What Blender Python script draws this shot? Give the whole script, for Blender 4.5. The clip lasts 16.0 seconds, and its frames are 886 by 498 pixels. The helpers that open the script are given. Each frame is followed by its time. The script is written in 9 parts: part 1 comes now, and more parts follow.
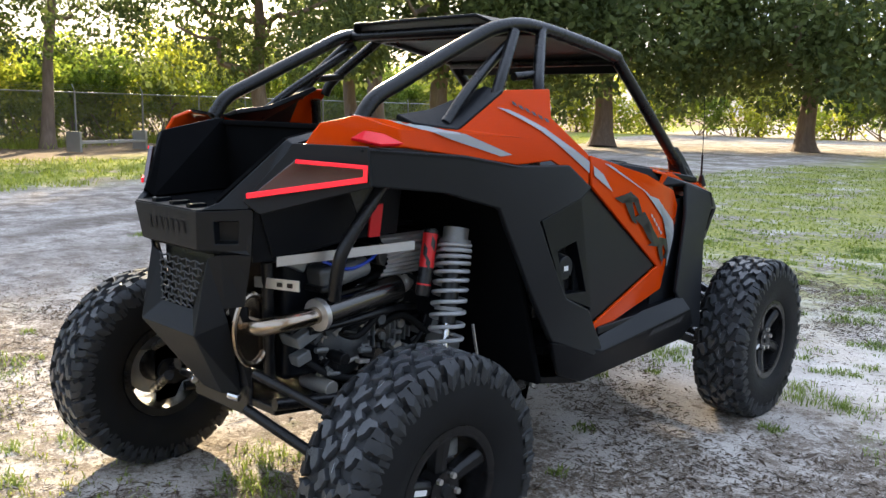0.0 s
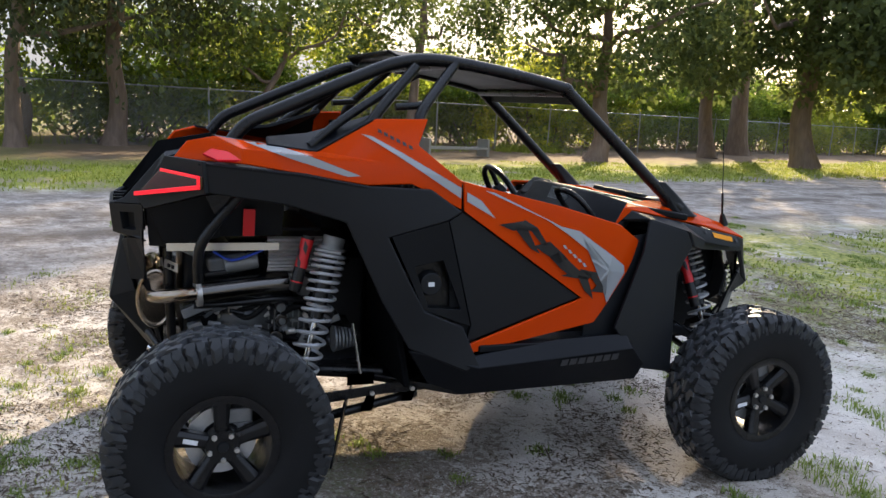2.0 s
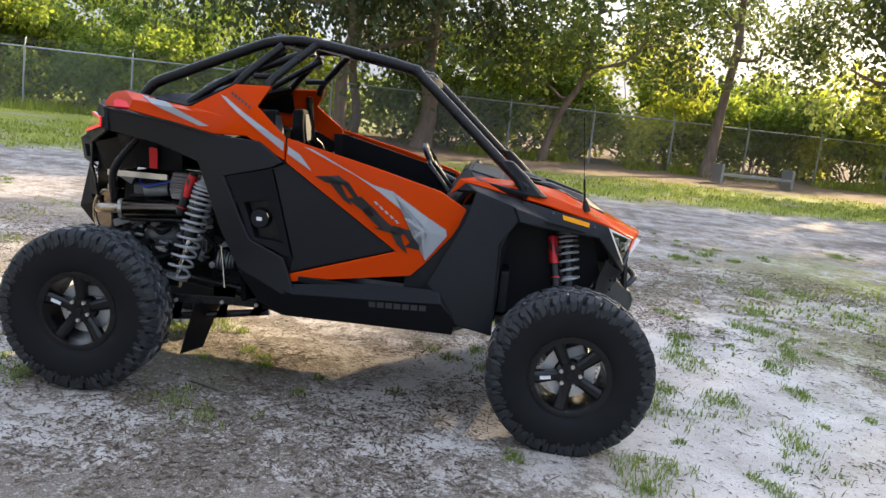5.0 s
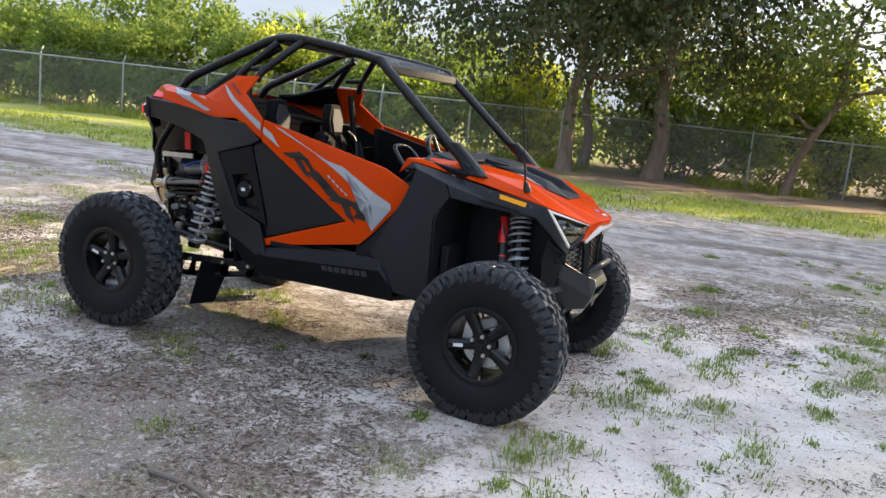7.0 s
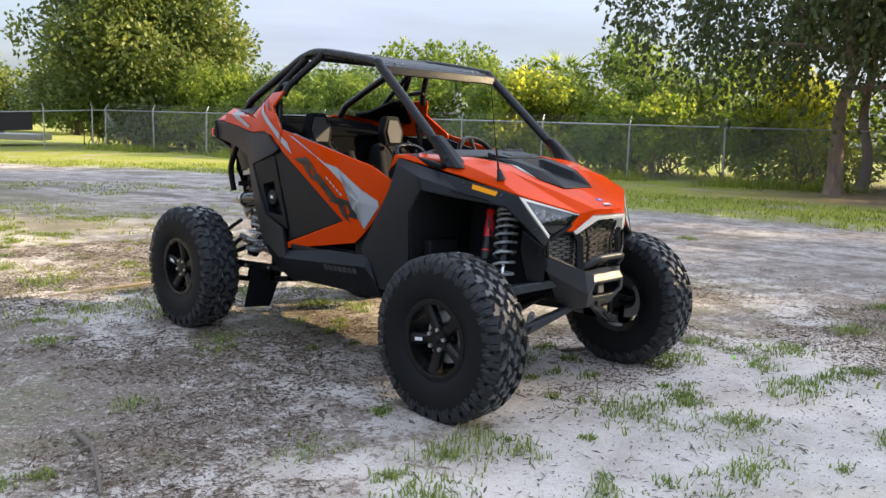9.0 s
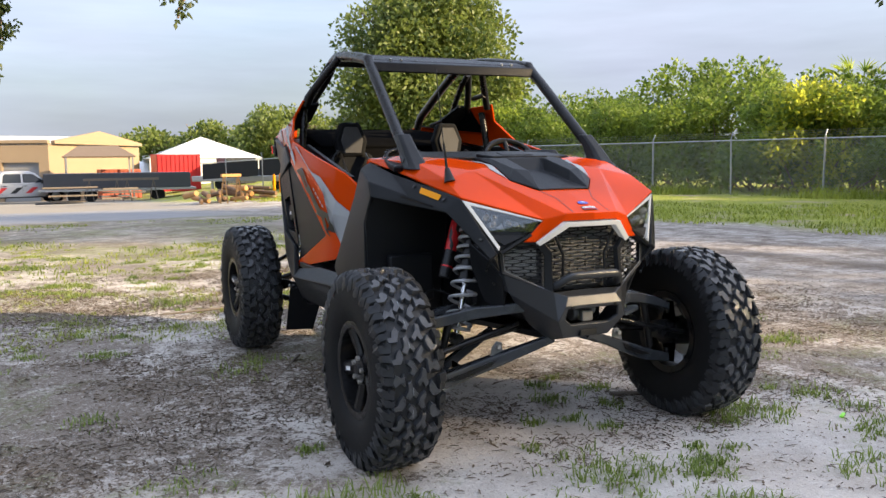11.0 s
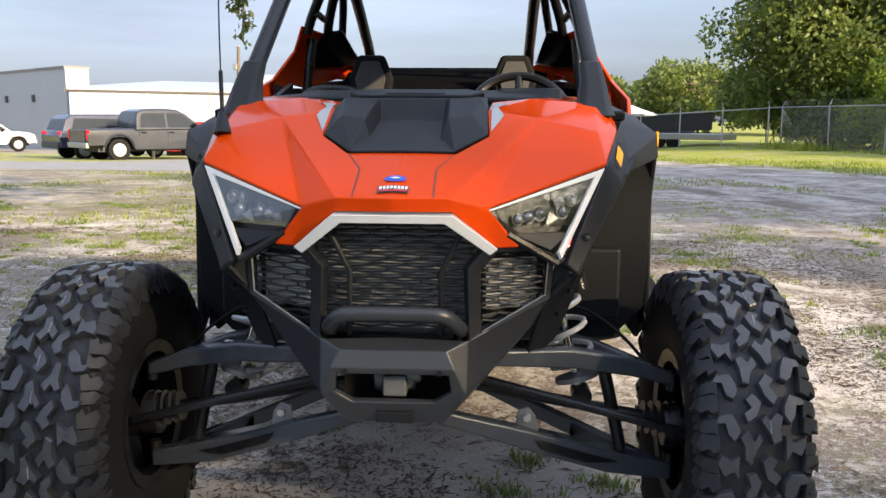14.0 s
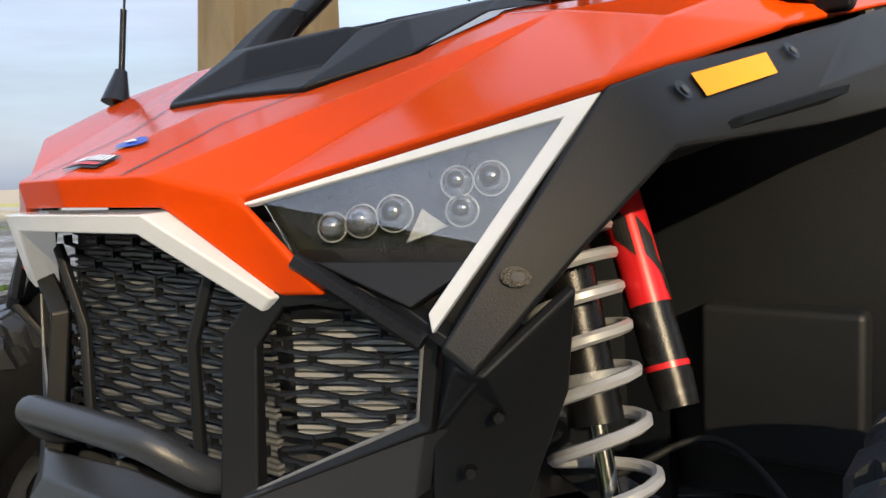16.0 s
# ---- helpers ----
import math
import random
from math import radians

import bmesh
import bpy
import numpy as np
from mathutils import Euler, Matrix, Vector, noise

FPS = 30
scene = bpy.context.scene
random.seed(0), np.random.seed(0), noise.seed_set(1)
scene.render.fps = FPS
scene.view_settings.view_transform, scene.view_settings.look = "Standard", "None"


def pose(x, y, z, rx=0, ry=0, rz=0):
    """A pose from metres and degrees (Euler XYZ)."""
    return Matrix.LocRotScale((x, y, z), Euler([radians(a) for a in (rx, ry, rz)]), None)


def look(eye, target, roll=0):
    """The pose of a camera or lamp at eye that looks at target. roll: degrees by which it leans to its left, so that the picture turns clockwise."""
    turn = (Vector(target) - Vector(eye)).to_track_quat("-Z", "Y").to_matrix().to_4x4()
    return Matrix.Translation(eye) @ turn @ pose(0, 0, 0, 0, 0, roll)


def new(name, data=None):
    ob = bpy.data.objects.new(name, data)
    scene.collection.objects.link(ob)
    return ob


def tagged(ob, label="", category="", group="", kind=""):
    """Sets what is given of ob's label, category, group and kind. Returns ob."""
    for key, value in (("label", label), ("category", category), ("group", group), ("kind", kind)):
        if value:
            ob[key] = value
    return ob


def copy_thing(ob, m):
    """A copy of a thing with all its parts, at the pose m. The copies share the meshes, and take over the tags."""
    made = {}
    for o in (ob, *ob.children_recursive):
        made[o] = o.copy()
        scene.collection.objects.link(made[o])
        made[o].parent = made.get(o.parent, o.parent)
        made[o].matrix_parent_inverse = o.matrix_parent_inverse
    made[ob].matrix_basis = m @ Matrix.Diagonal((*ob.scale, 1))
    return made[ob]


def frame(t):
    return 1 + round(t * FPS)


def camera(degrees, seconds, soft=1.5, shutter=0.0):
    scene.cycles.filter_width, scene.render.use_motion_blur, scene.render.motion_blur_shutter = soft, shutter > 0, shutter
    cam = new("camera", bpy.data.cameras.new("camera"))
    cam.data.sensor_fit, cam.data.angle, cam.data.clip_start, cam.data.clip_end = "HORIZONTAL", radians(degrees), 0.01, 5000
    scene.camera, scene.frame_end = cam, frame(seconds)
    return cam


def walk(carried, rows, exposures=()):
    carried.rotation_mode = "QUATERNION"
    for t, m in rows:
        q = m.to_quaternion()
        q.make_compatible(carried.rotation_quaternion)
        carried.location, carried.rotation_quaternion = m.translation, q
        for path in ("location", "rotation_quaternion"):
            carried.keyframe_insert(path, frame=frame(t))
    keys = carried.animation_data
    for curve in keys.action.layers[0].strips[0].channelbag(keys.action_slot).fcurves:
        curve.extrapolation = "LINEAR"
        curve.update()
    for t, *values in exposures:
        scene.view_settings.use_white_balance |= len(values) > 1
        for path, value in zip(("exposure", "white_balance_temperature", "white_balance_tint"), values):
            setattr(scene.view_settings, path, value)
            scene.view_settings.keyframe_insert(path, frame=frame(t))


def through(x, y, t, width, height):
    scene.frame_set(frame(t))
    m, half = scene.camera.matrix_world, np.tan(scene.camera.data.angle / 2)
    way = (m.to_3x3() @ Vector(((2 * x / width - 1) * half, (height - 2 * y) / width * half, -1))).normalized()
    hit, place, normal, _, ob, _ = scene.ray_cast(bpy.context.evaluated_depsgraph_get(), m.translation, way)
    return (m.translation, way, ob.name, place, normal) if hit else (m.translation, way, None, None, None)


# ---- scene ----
cam = camera(56.6, 16.0)
PATH = [
    (0, (2.409, -2.927, 1.52), (1.084, -1.467, 1.184), 1.3),
    (0.5, (2.735, -2.585, 1.5), (1.25, -1.288, 1.168), 1.9),
    (1, (3.053, -2.226, 1.536), (1.431, -1.104, 1.208), 2.5),
    (1.5, (3.442, -1.901, 1.634), (1.704, -0.973, 1.294), 2.9),
    (2, (3.757, -1.543, 1.651), (1.923, -0.821, 1.311), 3.2),
    (2.5, (4.02, -1.224, 1.742), (2.121, -0.717, 1.373), 3.5),
    (3, (4.287, -0.883, 1.751), (2.353, -0.538, 1.373), 4.0),
    (3.5, (4.453, -0.477, 1.717), (2.504, -0.237, 1.336), 4.8),
    (4, (4.612, -0.112, 1.653), (2.652, 0.052, 1.292), 5.6),
    (4.2, (4.693, 0.042, 1.631), (2.728, 0.171, 1.279), 5.9),
    (6.3, (4.736, 1.956, 1.627), (2.856, 1.385, 1.252), 6.5),
    (6.5, (4.713, 2.121, 1.602), (2.85, 1.494, 1.236), 6.6),
    (7, (4.655, 2.53, 1.544), (2.835, 1.774, 1.205), 6.4),
    (7.5, (4.508, 2.923, 1.525), (2.755, 2.024, 1.181), 5.5),
    (8, (4.332, 3.298, 1.5), (2.655, 2.26, 1.168), 4.6),
    (8.5, (4.036, 3.65, 1.452), (2.469, 2.447, 1.14), 3.3),
    (9, (3.672, 3.899, 1.387), (2.24, 2.533, 1.103), 2.0),
    (9.5, (3.288, 4.165, 1.367), (2.007, 2.651, 1.105), 0.9),
    (9.7, (3.113, 4.238, 1.345), (1.897, 2.67, 1.089), 0.6),
    (11.8, (1.321, 4.36, 1.219), (0.638, 2.494, 0.992), -0.2),
    (12, (1.165, 4.289, 1.238), (0.517, 2.413, 0.99), 0.1),
    (12.5, (0.788, 4.127, 1.198), (0.286, 2.209, 0.937), -0.0),
    (13, (0.446, 3.901, 1.202), (0.113, 1.95, 0.917), 0.3),
    (13.5, (0.081, 3.657, 1.207), (-0.056, 1.686, 0.902), 0.3),
    (14, (-0.199, 3.34, 1.189), (-0.099, 1.367, 0.878), 0.3),
    (14.5, (-0.48, 3.013, 1.169), (-0.083, 1.078, 0.856), -0.1),
    (15, (-0.736, 2.695, 1.16), (-0.032, 0.846, 0.865), -0.8),
    (15.5, (-0.821, 2.314, 1.122), (0.153, 0.59, 0.842), -1.7),
    (16, (-0.811, 2.03, 1.016), (0.398, 0.449, 0.823), -2.4),
]
walk(cam, [(t, look(eye, target, roll)) for t, eye, target, roll in PATH],
     exposures=[(0.0, 1.87, 6200, 6), (1.0, 1.84, 6150, 8), (1.5, 1.75, 6150, 8), (2.0, 1.50, 6250, 8), (2.6, 1.56, 6250, 8), (3.0, 1.70, 6250, 8), (4.0, 1.74, 6300, 8), (7.0, 1.72, 6350, 8), (9.5, 1.58, 6450, 8), (12.0, 1.43, 6400, 9), (13.5, 1.39, 6250, 9), (14.5, 1.37, 6200, 8), (15.5, 1.37, 6300, 7), (16.0, 1.39, 6350, 7)])

# ---- light ----
world = bpy.data.worlds.new("sky")
scene.world = world
world.use_nodes = True
wn = world.node_tree.nodes
sky = wn.new("ShaderNodeTexSky")
sky.sky_type, sky.sun_disc = "NISHITA", False
SUN_DIR = Vector((-0.80, 0.60, 0.41)).normalized()   # towards the sun, low over the fence
sky.sun_elevation = math.asin(SUN_DIR.z)
sky.sun_rotation = math.atan2(SUN_DIR.x, SUN_DIR.y)
sky.air_density, sky.dust_density, sky.ozone_density = 1.0, 2.5, 1.0
# thin broken cloud: a paler sky, laid over the clear one
tc = wn.new("ShaderNodeTexCoord")
mp = wn.new("ShaderNodeMapping")
mp.inputs["Scale"].default_value = (1.0, 1.0, 3.5)
cn = wn.new("ShaderNodeTexNoise")
cn.inputs["Scale"].default_value, cn.inputs["Detail"].default_value = 2.2, 5
cr = wn.new("ShaderNodeValToRGB")
cr.color_ramp.elements[0].position, cr.color_ramp.elements[1].position = 0.38, 0.72
cr.color_ramp.elements[0].color, cr.color_ramp.elements[1].color = (0.50, 0.50, 0.50, 1), (0.98, 0.98, 0.98, 1)
cm = wn.new("ShaderNodeMix")
cm.data_type = "RGBA"
cm.inputs[7].default_value = (3.16, 3.42, 4.25, 1)
wl = world.node_tree.links
wl.new(tc.outputs["Generated"], mp.inputs[0])
wl.new(mp.outputs[0], cn.inputs["Vector"])
wl.new(cn.outputs["Fac"], cr.inputs[0])
wl.new(cr.outputs[0], cm.inputs[0])
wl.new(sky.outputs[0], cm.inputs[6])
# an overcast sky is brighter overhead than at its rim
sep = wn.new("ShaderNodeSeparateXYZ")
wl.new(tc.outputs["Generated"], sep.inputs[0])
rise = wn.new("ShaderNodeMapRange")
rise.inputs[1].default_value, rise.inputs[2].default_value, rise.inputs[3].default_value, rise.inputs[4].default_value = 0.0, 1.0, 0.58, 1.90
wl.new(sep.outputs[2], rise.inputs[0])
lift = wn.new("ShaderNodeVectorMath")
lift.operation = "SCALE"
wl.new(cm.outputs[2], lift.inputs[0])
# long flat banks of thicker and thinner cloud
bank = wn.new("ShaderNodeMapping")
bank.inputs["Scale"].default_value = (0.9, 0.9, 7.0)
bn = wn.new("ShaderNodeTexNoise")
bn.inputs["Scale"].default_value, bn.inputs["Detail"].default_value, bn.inputs["Roughness"].default_value = 1.7, 6, 0.55
bands = wn.new("ShaderNodeMapRange")
bands.inputs[1].default_value, bands.inputs[2].default_value, bands.inputs[3].default_value, bands.inputs[4].default_value = 0.35, 0.65, 0.84, 1.12
wl.new(tc.outputs["Generated"], bank.inputs[0])
wl.new(bank.outputs[0], bn.inputs["Vector"])
wl.new(bn.outputs["Fac"], bands.inputs[0])
both = wn.new("ShaderNodeMath")
both.operation = "MULTIPLY"
wl.new(rise.outputs[0], both.inputs[0])
wl.new(bands.outputs[0], both.inputs[1])
wl.new(both.outputs[0], lift.inputs["Scale"])
wl.new(lift.outputs[0], wn["Background"].inputs[0])
wn["Background"].inputs[1].default_value = 0.108
sun = new("sun", bpy.data.lights.new("sun", "SUN"))
sun.data.energy, sun.data.angle, sun.data.color = 4.2, radians(0.9), (1.0, 0.76, 0.47)
sun.matrix_world = look(SUN_DIR * 60, (0, 0, 0))


# ---- materials ----
def mat(name, col, rough=0.5, metal=0.0, var=0.12, scale=6.0, col2=None, bump=0.0, bscale=80.0, coat=0.0, rvar=0.08, spec=0.5):
    """A procedural surface: two scales of tone, uneven gloss and a fine relief."""
    m = bpy.data.materials.new(name)
    m.use_nodes = True
    n, l = m.node_tree.nodes, m.node_tree.links
    b = n["Principled BSDF"]
    t = n.new("ShaderNodeTexCoord")
    a = n.new("ShaderNodeTexNoise")
    a.inputs["Scale"].default_value, a.inputs["Detail"].default_value = scale, 6
    f = n.new("ShaderNodeTexNoise")
    f.inputs["Scale"].default_value, f.inputs["Detail"].default_value = bscale, 4
    mixv = n.new("ShaderNodeMath")
    mixv.operation = "MULTIPLY_ADD"
    mixv.inputs[1].default_value, mixv.inputs[2].default_value = 0.35, 0.0
    add = n.new("ShaderNodeMath")
    add.operation = "MULTIPLY_ADD"
    add.inputs[1].default_value = 0.65
    mx = n.new("ShaderNodeMix")
    mx.data_type = "RGBA"
    c2 = col2 or tuple(min(1, c * (1 + 2 * var)) for c in col)
    c1 = col if col2 else tuple(c * (1 - 2 * var) for c in col)
    mx.inputs[6].default_value, mx.inputs[7].default_value = (*c1, 1), (*c2, 1)
    l.new(t.outputs["Object"], a.inputs["Vector"])
    l.new(t.outputs["Object"], f.inputs["Vector"])
    l.new(f.outputs["Fac"], mixv.inputs[0])
    l.new(a.outputs["Fac"], add.inputs[0])
    l.new(mixv.outputs[0], add.inputs[2])
    l.new(add.outputs[0], mx.inputs[0])
    l.new(mx.outputs[2], b.inputs["Base Color"])
    r = n.new("ShaderNodeMapRange")
    r.inputs[3].default_value, r.inputs[4].default_value = max(0.02, rough - rvar), min(1, rough + rvar)
    l.new(add.outputs[0], r.inputs[0])
    l.new(r.outputs[0], b.inputs["Roughness"])
    b.inputs["Metallic"].default_value = metal
    b.inputs["Coat Weight"].default_value = coat
    b.inputs["Coat Roughness"].default_value = 0.06
    b.inputs["Specular IOR Level"].default_value = spec
    if bump:
        u = n.new("ShaderNodeBump")
        u.inputs["Strength"].default_value, u.inputs["Distance"].default_value = 1.0, bump
        l.new(f.outputs["Fac"], u.inputs["Height"])
        l.new(u.outputs[0], b.inputs["Normal"])
    return m


def leaf_mat(name, dark, light, gloss=0.45, through=0.45):
    """Leaves: tone by leaf and by clump, part of the light going through."""
    m = bpy.data.materials.new(name)
    m.use_nodes = True
    n, l = m.node_tree.nodes, m.node_tree.links
    b = n["Principled BSDF"]
    g = n.new("ShaderNodeNewGeometry")
    t = n.new("ShaderNodeTexCoord")
    a = n.new("ShaderNodeTexNoise")
    a.inputs["Scale"].default_value = 0.6
    l.new(t.outputs["Object"], a.inputs["Vector"])
    k = n.new("ShaderNodeMath")
    k.operation = "MULTIPLY_ADD"
    k.inputs[1].default_value = 0.5
    h = n.new("ShaderNodeMath")
    h.operation = "MULTIPLY_ADD"
    h.inputs[1].default_value, h.inputs[2].default_value = 1.5, -0.5
    l.new(a.outputs["Fac"], h.inputs[0])
    l.new(g.outputs["Random Per Island"], k.inputs[0])
    l.new(h.outputs[0], k.inputs[2])
    mx = n.new("ShaderNodeMix")
    mx.data_type = "RGBA"
    mx.inputs[6].default_value, mx.inputs[7].default_value = (*dark, 1), (*light, 1)
    l.new(k.outputs[0], mx.inputs[0])
    l.new(mx.outputs[2], b.inputs["Base Color"])
    b.inputs["Roughness"].default_value = gloss
    tr = n.new("ShaderNodeBsdfTranslucent")
    l.new(mx.outputs[2], tr.inputs[0])
    ms = n.new("ShaderNodeMixShader")
    ms.inputs[0].default_value = through
    l.new(b.outputs[0], ms.inputs[1])
    l.new(tr.outputs[0], ms.inputs[2])
    l.new(ms.outputs[0], n["Material Output"].inputs[0])
    return m


ORANGE = mat("orange_gloss_paint", (0.57, 0.050, 0.002), 0.12, 0, 0.03, 3, coat=0.07, spec=0.06, bscale=400, rvar=0.04)
BLACK = mat("black_moulded_plastic", (0.0036, 0.0045, 0.0066), 0.38, 0, 0.15, 5, bump=0.0004, bscale=700, spec=0.20)
BLACK2 = mat("dark_grey_plastic", (0.0098, 0.0110, 0.0132), 0.44, 0, 0.12, 5, bump=0.0003, bscale=700, spec=0.24)
GLOSS_BLACK = mat("black_powder_coat", (0.007, 0.007, 0.008), 0.28, 0, 0.1, 8, bump=0.0002, bscale=900, spec=0.36)
DECKBLACK = mat("dull_black_deck", (0.006, 0.0062, 0.0068), 0.85, 0, 0.2, 8, bump=0.0003, bscale=400, spec=0.0)
# dust and sky sheen both lighten this rubber; EDGERUBBER is the dimmer copy
TREAD = mat("dusty_skylit_tread_rubber", (0.049, 0.052, 0.058), 0.30, 0, 0.45, 30, bump=0.0008, bscale=260, rvar=0.1)
EDGERUBBER = mat("shoulder_rubber", (0.025, 0.0264, 0.0290), 0.45, 0, 0.35, 14, bump=0.0008, bscale=260, rvar=0.1, spec=0.3)
RUBBER = mat("tyre_rubber", (0.0100, 0.0103, 0.0112), 0.62, 0, 0.3, 9, bump=0.0008, bscale=260, rvar=0.1, spec=0.16)
# bumper and arm blacks are lightened: skylight on the front is in the colour
BUMPERBLACK = mat("skylit_satin_black_bumper", (0.025, 0.0275, 0.032), 0.34, 0, 0.12, 5, bump=0.0003, bscale=700)
ARMBLACK = mat("skylit_black_arm_paint", (0.042, 0.047, 0.055), 0.26, 0, 0.1, 8, bump=0.0002, bscale=900)
GREY = mat("grey_decal", (0.33, 0.35, 0.37), 0.40, 0, 0.05, 5)
WHITE = mat("white_decal", (0.75, 0.76, 0.78), 0.45, 0, 0.04, 5)
DARKINK = mat("black_decal", (0.015, 0.015, 0.016), 0.35, 0, 0.05, 5)
RED = mat("red_anodised", (0.62, 0.015, 0.02), 0.30, 0.2, 0.05, 6)
REDLENS = mat("red_lens", (0.80, 0.010, 0.02), 0.22, 0, 0.05, 6, coat=0.2, spec=0.25)
YELLOW = mat("amber_marker", (0.78, 0.30, 0.004), 0.35, 0, 0.04, 6, spec=0.15)
CHROME = mat("polished_metal", (0.72, 0.72, 0.73), 0.16, 1.0, 0.05, 12)
STEEL = mat("brushed_steel", (0.58, 0.56, 0.53), 0.36, 0.75, 0.15, 20, bump=0.0003, bscale=300)
TANSTEEL = mat("heat_tinted_steel", (0.40, 0.33, 0.26), 0.20, 1.0, 0.2, 7, bump=0.0002, bscale=300)
CASTGREY = mat("cast_aluminium", (0.24, 0.245, 0.25), 0.50, 0.55, 0.25, 16, bump=0.0012, bscale=220)
DARKCHROME = mat("dark_polished_metal", (0.13, 0.122, 0.115), 0.20, 1.0, 0.1, 8)
SPRING = mat("silver_grey_spring", (0.42, 0.43, 0.45), 0.36, 0.25, 0.06, 10)
SEATCLOTH = mat("seat_cloth", (0.012, 0.0125, 0.014), 0.80, 0, 0.2, 20, bump=0.0012, bscale=350, spec=0.1)
SILVERCLOTH = mat("grey_headrest_cloth", (0.055, 0.055, 0.057), 0.75, 0, 0.12, 20, bump=0.001, bscale=350)
BLUE = mat("blue_emblem", (0.02, 0.06, 0.45), 0.3, 0, 0.05, 6)


def lit_mat(name, col, power):
    """A lamp cover that is switched on."""
    m = mat(name, col, 0.2, 0, 0.04, 30, coat=0.5)
    b = m.node_tree.nodes["Principled BSDF"]
    b.inputs["Emission Color"].default_value = (*col, 1)
    b.inputs["Emission Strength"].default_value = power
    return m


LIGHTBAR = lit_mat("lit_white_light_bar", (0.52, 0.515, 0.50), 0.12)
TAIL_ON = lit_mat("lit_red_lens", (0.80, 0.008, 0.022), 0.30)


def glass_mat(name, tint, rough=0.03):
    m = bpy.data.materials.new(name)
    m.use_nodes = True
    b = m.node_tree.nodes["Principled BSDF"]
    b.inputs["Base Color"].default_value = (*tint, 1)
    b.inputs["Roughness"].default_value = rough
    b.inputs["Transmission Weight"].default_value = 1.0
    b.inputs["IOR"].default_value = 1.8
    return m


LENS = glass_mat("headlight_lens", (0.86, 0.90, 0.94))
LINER = mat("matt_black_liner", (0.0052, 0.0064, 0.0084), 0.55, 0, 0.2, 5, bump=0.0004, bscale=500, spec=0.3)
WINDOW = mat("dark_window_glass", (0.02, 0.025, 0.03), 0.06, 0, 0.1, 2)


def bark_mat(name, dark, light, scale=2.2):
    """Bark: tone and relief in upright ridges."""
    m = mat(name, dark, 0.9, 0, 0, 3.0, col2=light)
    n, l = m.node_tree.nodes, m.node_tree.links
    t = n.new("ShaderNodeTexCoord")
    p = n.new("ShaderNodeMapping")
    p.inputs["Scale"].default_value = (scale * 4, scale * 4, scale * 0.7)
    v = n.new("ShaderNodeTexNoise")
    v.inputs["Scale"].default_value, v.inputs["Detail"].default_value, v.inputs["Distortion"].default_value = 1.0, 8, 0.6
    u = n.new("ShaderNodeBump")
    u.inputs["Strength"].default_value, u.inputs["Distance"].default_value = 1.0, 0.05
    l.new(t.outputs["Object"], p.inputs[0])
    l.new(p.outputs[0], v.inputs["Vector"])
    l.new(v.outputs["Fac"], u.inputs["Height"])
    b = n["Principled BSDF"]
    l.new(u.outputs[0], b.inputs["Normal"])
    for link in list(b.inputs["Base Color"].links):
        mixer = link.from_node
    l.new(v.outputs["Fac"], mixer.inputs[0])
    return m


BARK = bark_mat("dark_bark", (0.09, 0.062, 0.048), (0.32, 0.235, 0.175))
OAKBARK = bark_mat("pale_oak_bark", (0.22, 0.132, 0.057), (0.62, 0.435, 0.215), 1.2)
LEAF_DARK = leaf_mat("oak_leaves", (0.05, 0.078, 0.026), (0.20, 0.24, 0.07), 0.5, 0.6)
# darker copy for the fence trees: their shade is put into the leaf colour
LEAF_SHADE = leaf_mat("shaded_drooping_leaves", (0.032, 0.046, 0.018), (0.135, 0.16, 0.055), 0.55, 0.40)
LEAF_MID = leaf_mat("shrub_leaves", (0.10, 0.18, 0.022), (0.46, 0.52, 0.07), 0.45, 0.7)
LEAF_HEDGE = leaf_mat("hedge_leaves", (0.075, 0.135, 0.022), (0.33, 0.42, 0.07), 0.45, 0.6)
# paler, yellower copy: the low sun's backlight is put into the leaf colour
LEAF_PALE = leaf_mat("backlit_shrub_leaves", (0.20, 0.27, 0.03), (0.68, 0.67, 0.09), 0.45, 0.7)
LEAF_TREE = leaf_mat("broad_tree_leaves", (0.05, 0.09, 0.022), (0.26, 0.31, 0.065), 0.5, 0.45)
GRASSMAT = leaf_mat("grass_blades", (0.095, 0.16, 0.028), (0.33, 0.40, 0.085), 0.6, 0.45)
TURFMAT = leaf_mat("turf_blades", (0.12, 0.18, 0.028), (0.44, 0.47, 0.085), 0.6, 0.45)
# yellower and brighter than GRASSMAT: sunshine on the lawn is put into the colour
LAWNMAT = leaf_mat("sunlit_lawn_blades", (0.15, 0.20, 0.027), (0.48, 0.52, 0.09), 0.6, 0.5)
DRYGRASS = leaf_mat("dry_litter", (0.028, 0.019, 0.013), (0.24, 0.18, 0.125), 0.85, 0.1)
TWIGS = leaf_mat("dead_twigs", (0.05, 0.036, 0.026), (0.17, 0.13, 0.10), 0.85, 0.0)
GALV = mat("galvanised_steel", (0.42, 0.43, 0.44), 0.42, 0.7, 0.1, 10)
WIRE = mat("fence_wire", (0.30, 0.31, 0.31), 0.5, 0.6, 0.1, 10)
TANWALL = mat("tan_stucco", (0.32, 0.24, 0.155), 0.85, 0, 0.06, 0.6, bump=0.004, bscale=20)
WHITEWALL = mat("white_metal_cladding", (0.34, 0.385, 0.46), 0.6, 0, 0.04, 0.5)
GREYWALL = mat("pale_grey_cladding", (0.42, 0.44, 0.46), 0.6, 0, 0.05, 0.4)
ROLLDOOR = mat("grey_roller_door", (0.32, 0.33, 0.34), 0.5, 0.2, 0.05, 1)
